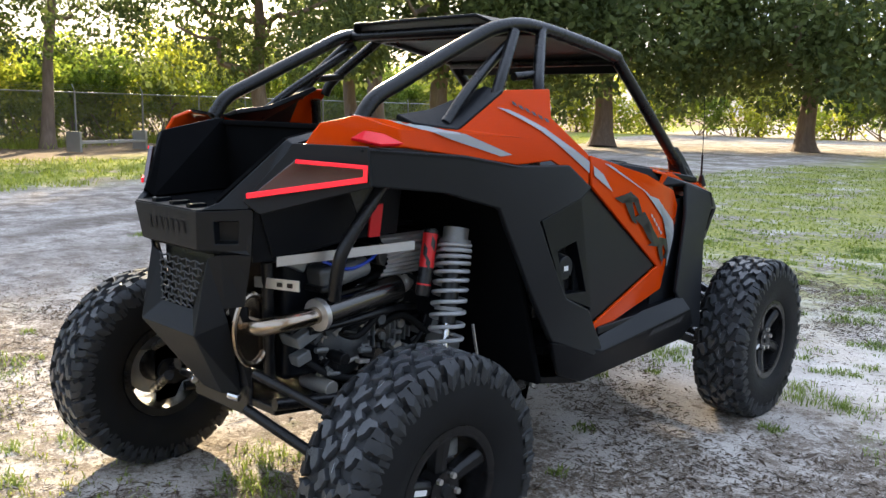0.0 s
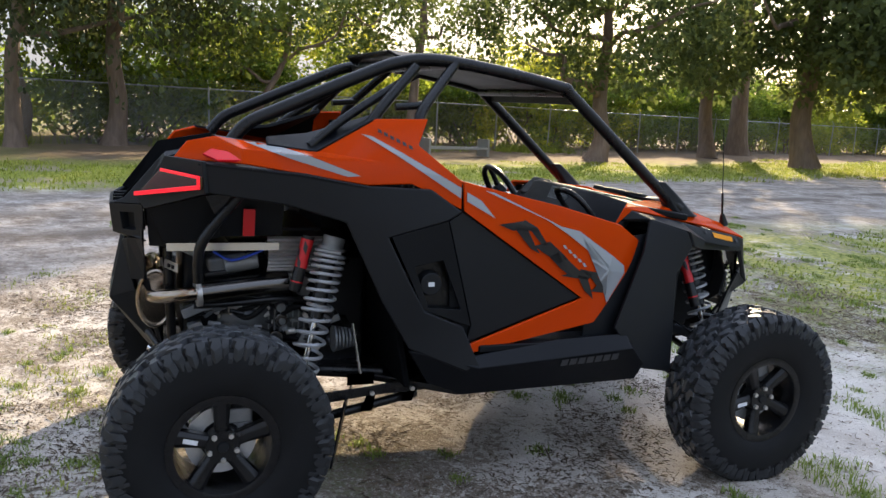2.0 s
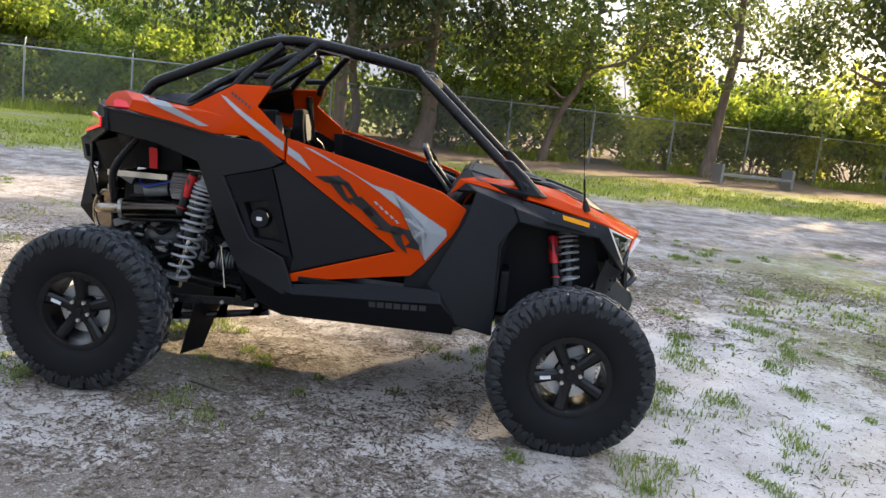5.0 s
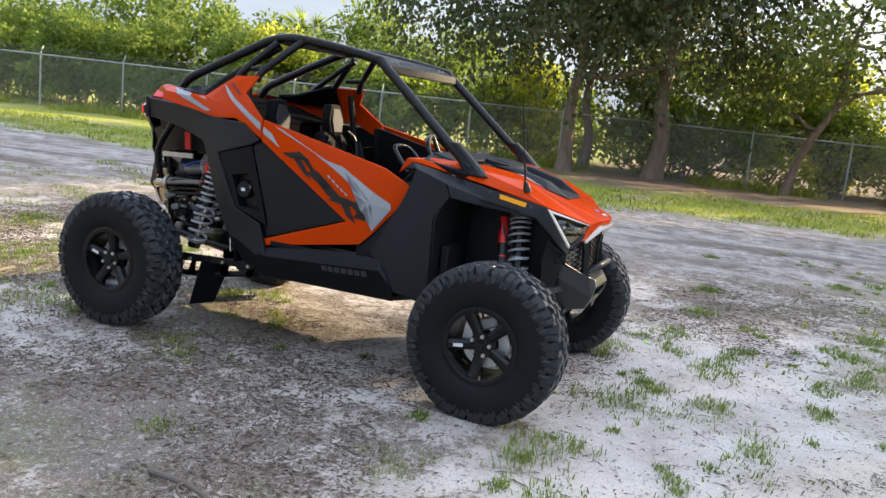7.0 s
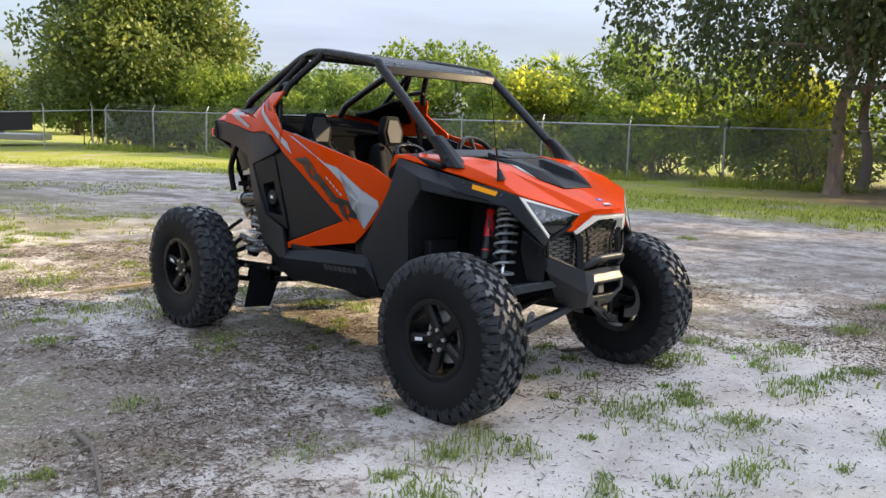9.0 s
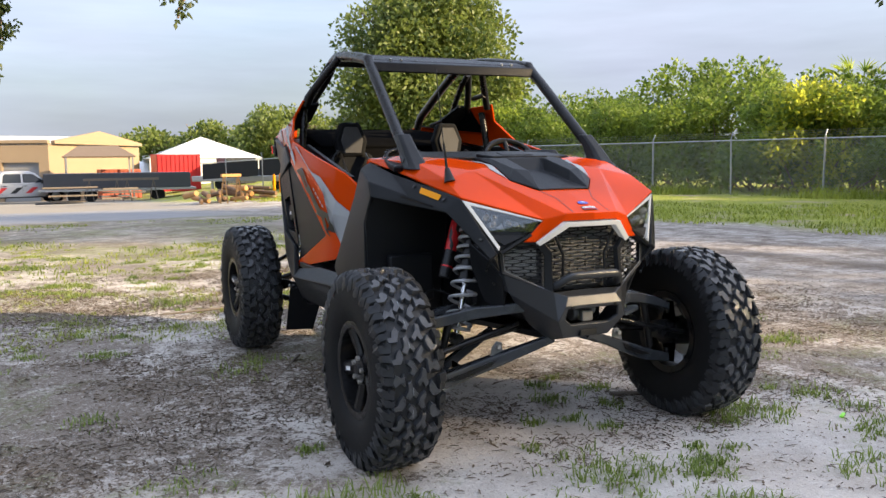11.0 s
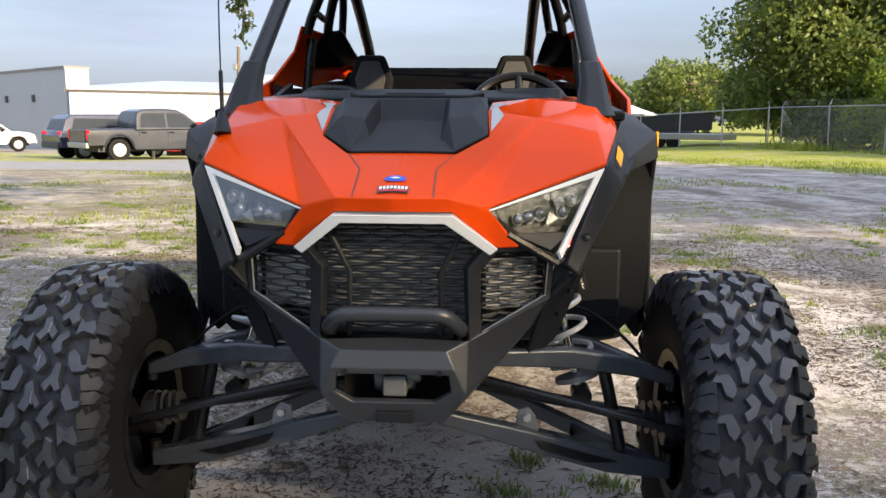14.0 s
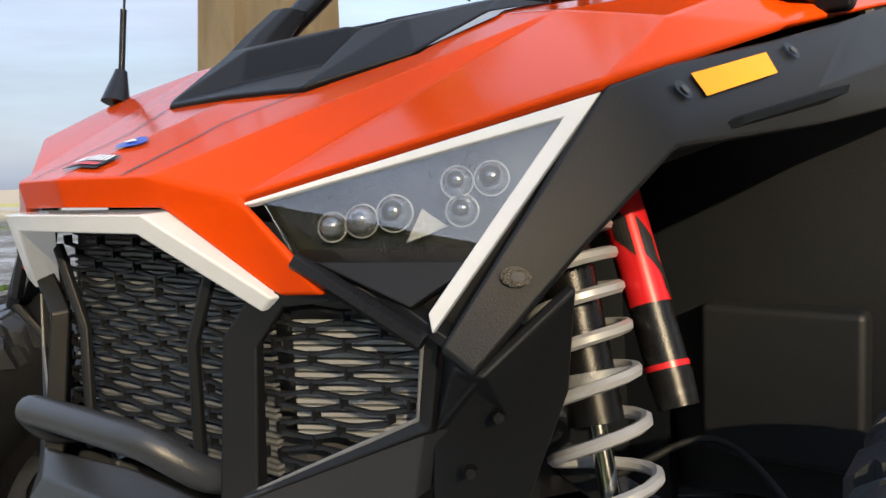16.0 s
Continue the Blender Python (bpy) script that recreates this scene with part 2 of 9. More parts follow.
DUMPRED = mat("red_painted_steel", (0.50, 0.02, 0.025), 0.45, 0, 0.12, 1.2)
SILVER = mat("silver_car_paint", (0.40, 0.41, 0.43), 0.30, 0.3, 0.06, 2, coat=0.5)
CARBLACK = mat("dark_car_paint", (0.022, 0.025, 0.032), 0.25, 0, 0.08, 2, coat=0.6)
CARBLUE = mat("dark_blue_car_paint", (0.035, 0.042, 0.075), 0.25, 0, 0.08, 2, coat=0.5)
CARWHITE = mat("white_car_paint", (0.72, 0.73, 0.74), 0.30, 0, 0.04, 2, coat=0.5)
WOOD = mat("weathered_timber", (0.15, 0.125, 0.10), 0.8, 0, 0.2, 4, bump=0.002, bscale=40)
CONTAINER = mat("dark_grey_steel", (0.05, 0.055, 0.065), 0.55, 0.1, 0.15, 1)


def ground_mat():
    """Pale sand with litter, weeds, a rutted dirt track, a lawn strip by the fence and an asphalt lane."""
    m = bpy.data.materials.new("sandy_ground")
    m.use_nodes = True
    n, l = m.node_tree.nodes, m.node_tree.links
    b = n["Principled BSDF"]
    g = n.new("ShaderNodeNewGeometry")

    def noise_tex(scale, detail=6, vec=None, dist=0.0, rough=0.5):
        t = n.new("ShaderNodeTexNoise")
        t.inputs["Roughness"].default_value = rough
        t.inputs["Scale"].default_value, t.inputs["Detail"].default_value, t.inputs["Distortion"].default_value = scale, detail, dist
        l.new(vec or g.outputs["Position"], t.inputs["Vector"])
        return t.outputs["Fac"]

    def ramp(fac, lo, hi):
        r = n.new("ShaderNodeMapRange")
        r.interpolation_type = "SMOOTHSTEP"
        r.inputs[1].default_value, r.inputs[2].default_value = lo, hi
        l.new(fac, r.inputs[0])
        return r.outputs[0]

    def op(kind, a, c):
        x = n.new("ShaderNodeMath")
        x.operation = kind
        for i, v in enumerate((a, c)):
            if isinstance(v, (int, float)):
                x.inputs[i].default_value = v
            else:
                l.new(v, x.inputs[i])
        return x.outputs[0]

    def blend(fac, a, c):
        x = n.new("ShaderNodeMix")
        x.data_type = "RGBA"
        l.new(fac, x.inputs[0])
        for i, v in ((6, a), (7, c)):
            if isinstance(v, tuple):
                x.inputs[i].default_value = (*v, 1)
            else:
                l.new(v, x.inputs[i])
        return x.outputs[2]

    def dot(v):
        x = n.new("ShaderNodeVectorMath")
        x.operation = "DOT_PRODUCT"
        l.new(g.outputs["Position"], x.inputs[0])
        x.inputs[1].default_value = v
        return x.outputs["Value"]

    wob = op("MULTIPLY", op("SUBTRACT", noise_tex(0.35, 4), 0.5), 3.0)
    u = op("ADD", dot((0.958, 0.287, 0)), wob)       # across the fence's direction: fence at -22.4
    y = op("ADD", dot((0, 1, 0)), wob)
    x0 = dot((1, 0, 0))
    mid, fine, grit = noise_tex(2.3, 8), noise_tex(14, 8), noise_tex(90, 5)
    mote, crumb = noise_tex(22, 12, dist=0.3, rough=0.68), noise_tex(70, 8, rough=0.6)
    sand = blend(ramp(mid, 0.30, 0.68), (0.42, 0.377, 0.334), (0.61, 0.570, 0.522))
    sand = blend(op("MULTIPLY", ramp(crumb, 0.50, 0.60), 0.35), sand, (0.40, 0.36, 0.32))
    # litter lies in drifts; its crumbs are dense inside a drift and rare on the bare sand
    drift = op("ADD", op("MULTIPLY", noise_tex(0.8, 5, dist=0.5), 0.50), op("MULTIPLY", noise_tex(4.2, 10, dist=0.3, rough=0.68), 0.50))
    for spot, reach, amount in (((0.1, 2.2, 0), 2.5, -0.15), ((-1.8, 2.2, 0), 1.6, -0.06), ((2.4, 0.2, 0), 1.8, 0.06), ((1.1, 1.5, 0), 0.9, 0.10), ((0.6, 0.3, 0), 1.0, 0.05)):
        away = n.new("ShaderNodeVectorMath")
        away.operation = "DISTANCE"
        away.inputs[1].default_value = spot
        l.new(g.outputs["Position"], away.inputs[0])
        drift = op("ADD", drift, op("MULTIPLY", op("SUBTRACT", 1.0, ramp(away.outputs["Value"], 0.2 * reach, reach)), amount))
    thick = ramp(drift, 0.39, 0.57)
    chip = noise_tex(30, 10, dist=0.7, rough=0.70)
    bits = ramp(op("ADD", chip, op("MULTIPLY", op("SUBTRACT", thick, 0.5), 0.20)), 0.505, 0.548)
    soil = blend(crumb, (0.095, 0.074, 0.056), (0.30, 0.25, 0.20))
    near = blend(op("MULTIPLY", thick, 0.42), sand, (0.31, 0.262, 0.215))
    near = blend(op("MULTIPLY", bits, 0.82), near, soil)
    near = blend(op("MULTIPLY", ramp(noise_tex(33, 6), 0.61, 0.67), 0.5), near, (0.64, 0.61, 0.57))
    # crumbs of bark and pale grains a few millimetres across
    speck = noise_tex(120, 6, dist=0.4, rough=0.72)
    near = blend(op("MULTIPLY", ramp(op("ADD", speck, op("MULTIPLY", op("SUBTRACT", thick, 0.5), 0.10)), 0.55, 0.60), 0.55), near, (0.095, 0.075, 0.057))
    near = blend(op("MULTIPLY", op("SUBTRACT", 1.0, ramp(speck, 0.36, 0.41)), 0.6), near, (0.66, 0.63, 0.59))
    weeds = op("MULTIPLY", ramp(op("ADD", op("MULTIPLY", noise_tex(0.62, 5, dist=0.4), 0.6), op("MULTIPLY", noise_tex(4.0, 8), 0.4)), 0.53, 0.60), ramp(mote, 0.42, 0.56))
    near = blend(op("MULTIPLY", weeds, 0.40), near, (0.16, 0.19, 0.07))
    # track with ruts along its length
    streak = n.new("ShaderNodeMapping")
    streak.inputs["Rotation"].default_value = (0, 0, radians(-16.7))
    streak.inputs["Scale"].default_value = (1.5, 0.40, 1)
    l.new(g.outputs["Position"], streak.inputs[0])
    rut = noise_tex(1.0, 12, streak.outputs[0], 0.3, 0.62)
    dust = noise_tex(3.2, 15, rough=0.76)
    track = blend(ramp(op("ADD", op("MULTIPLY", rut, 0.30), op("MULTIPLY", dust, 0.70)), 0.40, 0.60), (0.19, 0.160, 0.135), (0.50, 0.455, 0.410))
    track = blend(op("MULTIPLY", ramp(mote, 0.50, 0.60), 0.55), track, (0.15, 0.122, 0.10))
    lane_u = op("ADD", dot((0.958, 0.287, 0)), op("MULTIPLY", op("SUBTRACT", noise_tex(0.22, 3), 0.5), 2.2))
    for centre, wide, deep in ((-5.2, 0.22, 0.55), (-6.9, 0.30, 0.65), (-8.3, 0.20, 0.5)):
        gap = op("ABSOLUTE", op("ADD", op("ADD", lane_u, -centre), op("MULTIPLY", op("SUBTRACT", dust, 0.5), 0.9)), 0.0)
        worn = op("MULTIPLY", op("SUBTRACT", 1.0, ramp(gap, wide * 0.4, wide * 1.6)), ramp(noise_tex(0.6, 6), 0.40, 0.56))
        track = blend(op("MULTIPLY", worn, deep), track, (0.105, 0.083, 0.066))
    on_track = op("MULTIPLY", ramp(u, -11.2, -9.8), op("SUBTRACT", 1.0, ramp(op("ADD", u, op("MULTIPLY", op("SUBTRACT", dust, 0.5), 5.0)), -6.0, -3.2)))
    col = blend(on_track, near, track)
    # lawn tone, yellowed to hold the sunshine lying on the strip
    lawn = blend(ramp(fine, 0.35, 0.65), (0.15, 0.185, 0.028), (0.39, 0.40, 0.08))
    lawn = blend(ramp(noise_tex(0.8, 5), 0.50, 0.68), lawn, (0.34, 0.29, 0.19))
    lawn_u = op("ADD", u, op("MULTIPLY", op("SUBTRACT", 1.0, ramp(y, -17.0, -8.0)), 2.6))
    col = blend(op("SUBTRACT", 1.0, ramp(lawn_u, -12.2, -10.3)), col, lawn)
    bare = blend(mid, (0.13, 0.09, 0.06), (0.27, 0.20, 0.14))
    col = blend(op("MULTIPLY", ramp(y, -8.0, -2.0), op("SUBTRACT", 1.0, ramp(u, -18.5, -14.8))), col, bare)
    # tawny dry strip and lane beyond the rear of the vehicle
    side = op("SUBTRACT", 1.0, ramp(op("MULTIPLY", x0, -1.0), 0.5, 4.0))
    weedy = blend(ramp(mid, 0.40, 0.60), (0.25, 0.225, 0.185), (0.40, 0.36, 0.30))
    scrub = ramp(op("ADD", op("MULTIPLY", noise_tex(0.5, 4), 0.5), op("MULTIPLY", noise_tex(3.0, 10, rough=0.7), 0.5)), 0.46, 0.56)
    weedy = blend(op("MULTIPLY", scrub, 0.75), weedy, (0.19, 0.20, 0.085))
    weedy = blend(op("MULTIPLY", bits, 0.6), weedy, (0.13, 0.105, 0.08))
    col = blend(op("MULTIPLY", side, op("MULTIPLY", op("SUBTRACT", 1.0, ramp(y, -7.2, -5.4)), 0.85)), col, weedy)
    lane = blend(mid, (0.22, 0.22, 0.225), (0.33, 0.325, 0.32))
    col = blend(op("MULTIPLY", side, op("SUBTRACT", 1.0, ramp(y, -16.8, -15.8))), col, lane)
    lot = blend(mid, (0.25, 0.222, 0.18), (0.33, 0.30, 0.25))
    col = blend(op("MULTIPLY", side, op("SUBTRACT", 1.0, ramp(y, -27.0, -25.0))), col, lot)
    verge = op("MULTIPLY", ramp(x0, 10.5, 13.0), op("MULTIPLY", op("SUBTRACT", 1.0, ramp(y, -23.6, -22.4)), ramp(y, -42.0, -36.0)))
    col = blend(op("MULTIPLY", verge, ramp(noise_tex(0.7, 6), 0.36, 0.52)), col, blend(ramp(fine, 0.36, 0.62), (0.15, 0.18, 0.035), (0.40, 0.39, 0.12)))
    # green turf ahead of the vehicle
    turf = blend(ramp(fine, 0.36, 0.62), (0.14, 0.17, 0.035), (0.38, 0.37, 0.10))
    ahead = op("MULTIPLY", ramp(y, 2.2, 6.5), ramp(x0, -8.0, -5.0))
    ragged = ramp(op("ADD", op("MULTIPLY", noise_tex(0.9, 5), 0.5), op("MULTIPLY", noise_tex(6.0, 14, rough=0.72), 0.5)), 0.42, 0.52)
    col = blend(op("MULTIPLY", op("MULTIPLY", ahead, ragged), 0.92), col, turf)
    l.new(col, b.inputs["Base Color"])
    b.inputs["Roughness"].default_value = 0.95
    b.inputs["Specular IOR Level"].default_value = 0.15
    h = op("ADD", op("MULTIPLY", fine, 0.7), op("MULTIPLY", grit, 0.3))
    bp = n.new("ShaderNodeBump")
    bp.inputs["Strength"].default_value, bp.inputs["Distance"].default_value = 1.0, 0.018
    l.new(h, bp.inputs["Height"])
    l.new(bp.outputs[0], b.inputs["Normal"])
    return m


# ---- building helpers ----
def fast_mesh(name, verts, quads, material):
    """Verts and quads as arrays, for leaves and blades."""
    verts, quads = np.asarray(verts, np.float32), np.asarray(quads, np.int32)
    k = quads.shape[1]
    me = bpy.data.meshes.new(name)
    me.vertices.add(len(verts))
    me.vertices.foreach_set("co", verts.ravel())
    me.loops.add(quads.size)
    me.loops.foreach_set("vertex_index", quads.ravel())
    me.polygons.add(len(quads))
    me.polygons.foreach_set("loop_start", np.arange(len(quads)) * k)
    me.materials.append(material)
    me.update(calc_edges=True)
    return me


def part(name, bm, material, parent, label="", smooth=False, bevel=0.0, angle=28, seg=2):
    """Links a bmesh as one mesh under a thing or a part."""
    me = bpy.data.meshes.new(name)
    bmesh.ops.recalc_face_normals(bm, faces=bm.faces)
    bm.to_mesh(me)
    bm.free()
    me.materials.append(material)
    ob = new(name, me)
    ob.parent = parent
    if label:
        ob["label"] = label
    if smooth or bevel:
        me.shade_smooth()
        if not bevel:
            me.set_sharp_from_angle(angle=radians(38))
    if bevel:
        mod = ob.modifiers.new("bevel", "BEVEL")
        mod.width, mod.segments, mod.limit_method, mod.angle_limit, mod.harden_normals = bevel, seg, "ANGLE", radians(angle), True
    return ob


def thing(name, label, category, group="", kind="", at=None):
    ob = new(name)
    if at is not None:
        ob.matrix_world = at
    return tagged(ob, label, category, group, kind)


def box(bm, centre, size, m=None):
    r = bmesh.ops.create_cube(bm, size=1)
    mm = Matrix.Translation(centre) @ (m or Matrix.Identity(4)) @ Matrix.Diagonal((*size, 1))
    bmesh.ops.transform(bm, matrix=mm, verts=r["verts"])
    return r["verts"]


def box_bm(centre, size, m=None):
    bm = bmesh.new()
    box(bm, centre, size, m)
    return bm


def cyl(bm, a, b, r, r2=None, seg=16):
    """A cylinder or cone from a to b."""
    a, b = Vector(a), Vector(b)
    d = b - a
    res = bmesh.ops.create_cone(bm, cap_ends=True, segments=seg, radius1=r, radius2=r if r2 is None else r2, depth=d.length)
    bmesh.ops.transform(bm, matrix=Matrix.Translation((a + b) / 2) @ d.to_track_quat("Z", "Y").to_matrix().to_4x4(), verts=res["verts"])
    return res["verts"]


def cyl_bm(a, b, r, r2=None, seg=16):
    bm = bmesh.new()
    cyl(bm, a, b, r, r2, seg)
    return bm


def glide(pts, n=6):
    """A smooth line through the points."""
    p = [Vector(q) for q in pts]
    p = [p[0] * 2 - p[1]] + p + [p[-1] * 2 - p[-2]]
    out = []
    for i in range(1, len(p) - 2):
        for k in range(n):
            t = k / n
            out.append(0.5 * (2 * p[i] + (p[i + 1] - p[i - 1]) * t + (2 * p[i - 1] - 5 * p[i] + 4 * p[i + 1] - p[i + 2]) * t * t + (3 * p[i] - p[i - 1] - 3 * p[i + 1] + p[i + 2]) * t ** 3))
    return out + [p[-2]]


def sweep(bm, line, radius, seg=10, flat=1.0):
    """A round bar along a line; radius is a number or a function of 0 to 1."""
    line = [Vector(q) for q in line]
    ref = None
    rings = []
    for i, q in enumerate(line):
        d = (line[min(i + 1, len(line) - 1)] - line[max(i - 1, 0)]).normalized()
        if ref is None:
            ref = d.orthogonal().normalized()
        ref = (ref - d * ref.dot(d)).normalized()
        side = d.cross(ref)
        r = radius(i / (len(line) - 1)) if callable(radius) else radius
        rings.append([bm.verts.new(q + (ref * math.cos(a) + side * math.sin(a) * flat) * r) for a in (math.tau * k / seg for k in range(seg))])
    for a, b in zip(rings, rings[1:]):
        for k in range(seg):
            bm.faces.new((a[k], a[(k + 1) % seg], b[(k + 1) % seg], b[k]))
    bm.faces.new(rings[0][::-1])
    bm.faces.new(rings[-1])
    return bm


def tube_bm(pts, r, n=6, seg=10):
    return sweep(bmesh.new(), glide(pts, n) if len(pts) > 2 else pts, r, seg)


def facet_bm(verts, faces, thick=0.012, out=None):
    """Flat panels that share edges, with thickness; out points to the face side."""
    bm = bmesh.new()
    vs = [bm.verts.new(v) for v in verts]
    for f in faces:
        bm.faces.new([vs[i] for i in f])
    bmesh.ops.recalc_face_normals(bm, faces=bm.faces)
    if out is not None:
        total = Vector()
        for f in bm.faces:
            f.normal_update()
            total += f.normal * f.calc_area()
        if total.dot(Vector(out)) < 0:
            bmesh.ops.reverse_faces(bm, faces=bm.faces)
    if thick:
        bm.normal_update()
        bmesh.ops.solidify(bm, geom=bm.faces[:], thickness=thick)
    return bm


# ---- ground ----
def ground_height(x, y):
    fall = 0.027 * np.maximum(0, -y - 14) * np.clip((x + 12) / 9, 0, 1)
    return -np.minimum(fall, 1.6)


def rough_bump(x, y):
    return 0.010 * np.sin(2.1 * x + 1.3 * np.sin(1.7 * y)) * np.sin(1.9 * y + 0.7) + 0.006 * np.sin(5.3 * x + 2.1 * y) * np.sin(4.7 * y - 3.1 * x)


far_step = [-900, -400, -200, -120, -85, -65, -52, -44]
axis = np.array(far_step + list(np.arange(-38, -9, 0.9)) + list(np.arange(-9, 9, 0.12)) + list(np.arange(9, 39, 0.9)) + [-v for v in far_step[::-1]])
gx, gy = np.meshgrid(axis, axis, indexing="ij")
gz = ground_height(gx, gy) + rough_bump(gx, gy) * np.clip(1.5 - np.hypot(gx, gy) / 14, 0, 1)
cnt = len(axis)
idx = np.arange(cnt * cnt).reshape(cnt, cnt)
quads = np.stack([idx[:-1, :-1], idx[1:, :-1], idx[1:, 1:], idx[:-1, 1:]], -1).reshape(-1, 4)
gme = fast_mesh("ground", np.stack([gx, gy, gz], -1).reshape(-1, 3), quads, ground_mat())
gme.shade_smooth()
tagged(new("ground", gme), "pale sandy ground with weeds and a rutted dirt track", "ground", kind="structure")


def h_at(x, y):
    return float(ground_height(np.float64(x), np.float64(y)) + rough_bump(np.float64(x), np.float64(y)) * np.clip(1.5 - np.hypot(x, y) / 14, 0, 1))


# ---- fence ----
FENCE_A, FENCE_B = Vector((-13.2, -34.0, 0)), Vector((-38.0, 48.0, 0))
along = (FENCE_B - FENCE_A).normalized()
fence_len = (FENCE_B - FENCE_A).length
fence = thing("chain_link_fence", "galvanised chain link fence with top rail and angled post tips", "fence", kind="structure")
post_bm = cyl_bm((0, 0, 0), (0, 0, 1.86), 0.033, seg=10)
sweep(post_bm, [(0, 0, 1.86), (-0.12, 0, 2.08)], 0.016, 6)
post_first = part("fence_post", post_bm, GALV, fence, smooth=True)
post_first.matrix_basis = Matrix.Translation(FENCE_A)
count = int(fence_len / 3.05)
for i in range(1, count + 1):
    p = new("fence_post", post_first.data)
    p.parent = fence
    p.matrix_basis = Matrix.Translation(FENCE_A + along * 3.05 * i) @ pose(0, 0, 0, random.uniform(-1.5, 1.5), random.uniform(-1.5, 1.5), 16)
rail = bmesh.new()
sweep(rail, [FENCE_A + Vector((0, 0, 1.80)), FENCE_B + Vector((0, 0, 1.80))], 0.021, 8)
part("top_rail", rail, GALV, fence, smooth=True)
barb = bmesh.new()
for k in range(3):
    sweep(barb, [FENCE_A + Vector((-0.04 - 0.035 * k, 0, 1.91 + 0.07 * k)), FENCE_B + Vector((-0.04 - 0.035 * k, 0, 1.91 + 0.07 * k))], 0.004, 4)
part("barbed_wire", barb, WIRE, fence)
# the woven mesh: straight wires leaning both ways
pitch, top = 0.085, 1.80
n_w = int(fence_len / pitch)
s = np.arange(n_w) * pitch
vs, fs = [], []
for lean in (1.8, -1.8):
    a = np.array(FENCE_A)[None] + np.outer(s, along)
    b = np.array(FENCE_A)[None] + np.outer(np.clip(s + lean, 0, fence_len), along) + np.array((0, 0, top))
    t = np.array(along)[None] * 0.0042
    base = sum(len(v) for v in vs)
    vs.append(np.stack([a - t, a + t, b + t, b - t], 1).reshape(-1, 3))
    fs.append(base + np.arange(n_w * 4).reshape(-1, 4))
wire = new("wire_mesh", fast_mesh("wire_mesh", np.concatenate(vs), np.concatenate(fs), WIRE))
wire.parent = fence
wire["kind"] = "stuff"


side_fence = thing("side_fence", "wire fence with black screen panels along a grass edge", "fence", kind="structure")
SIDE_B = Vector((-5.2, -41.6, 0))
side_dir = (SIDE_B - FENCE_A).normalized()
for i in range(5):
    q = FENCE_A + side_dir * (2.2 * i + 0.6)
    p = new("fence_post", post_first.data)
    p.parent = side_fence
    p.matrix_basis = Matrix.Translation((q.x, q.y, h_at(q.x, q.y))) @ pose(0, 0, 0, 0, 0, 100)
q0, q1 = FENCE_A + Vector((0, 0, h_at(-13.2, -34.0) + 1.8)), SIDE_B + Vector((0, 0, h_at(-5.2, -41.6) + 1.8))
part("top_rail", sweep(bmesh.new(), [q0, q1], 0.021, 8), GALV, side_fence, smooth=True)
SCREEN = mat("black_screen_cloth", (0.010, 0.011, 0.014), 0.8, 0, 0.2, 3)
for a_, b_ in ((0.30, 0.47), (0.475, 0.67), (0.675, 0.985)):
    a, b = q0.lerp(q1, a_), q0.lerp(q1, b_)
    part("screen_panel", facet_bm([a - Vector((0, 0, 0.04)), b - Vector((0, 0, 0.04)), b - Vector((0, 0, 0.86)), a - Vector((0, 0, 0.86))], [(0, 1, 2, 3)], 0.015), SCREEN, side_fence, "black cloth screen")


# ---- leaves, shrubs and trees ----
def leaf_cloud(name, centres, radii, count, size, material, seed, shell=0.55, droop=0.0, squash=0.85):
    """Folded leaves spread through many rounded clumps."""
    rng = np.random.default_rng(seed)
    c, r = np.asarray(centres, float), np.asarray(radii, float)
    w = r ** 2
    pick = rng.choice(len(c), count, p=w / w.sum())
    d = rng.normal(size=(count, 3))
    d /= np.linalg.norm(d, axis=1)[:, None]
    rad = r[pick] * (shell + (1.12 - shell) * rng.random(count) ** 0.7)
    p = c[pick] + d * rad[:, None] * (1, 1, squash)
    t = rng.normal(size=(count, 3)) + d * 0.8
    t[:, 2] -= droop
    t /= np.linalg.norm(t, axis=1)[:, None]
    sd = np.cross(t, rng.normal(size=(count, 3)))
    sd /= np.linalg.norm(sd, axis=1)[:, None]
    up = np.cross(sd, t)
    ln = size * (0.6 + 0.8 * rng.random(count))[:, None]
    wd = ln * 0.30
    fold = up * ln * 0.12
    v = np.stack([p, p + t * ln * 0.5 + sd * wd + fold, p + t * ln, p + t * ln * 0.5 - sd * wd + fold], 1).reshape(-1, 3)
    i = np.arange(count)[:, None] * 4
    f = np.concatenate([i + (0, 1, 2), i + (0, 2, 3)], 1).reshape(-1, 3)
    return fast_mesh(name, v, f, material)


def limb_line(a, b, wob, rng, n=5):
    a, b = Vector(a), Vector(b)
    pts = [a.lerp(b, k / n) + Vector(rng.normal(size=3)) * wob * (a - b).length * (0 < k < n) for k in range(n + 1)]
    return glide(pts, 4)


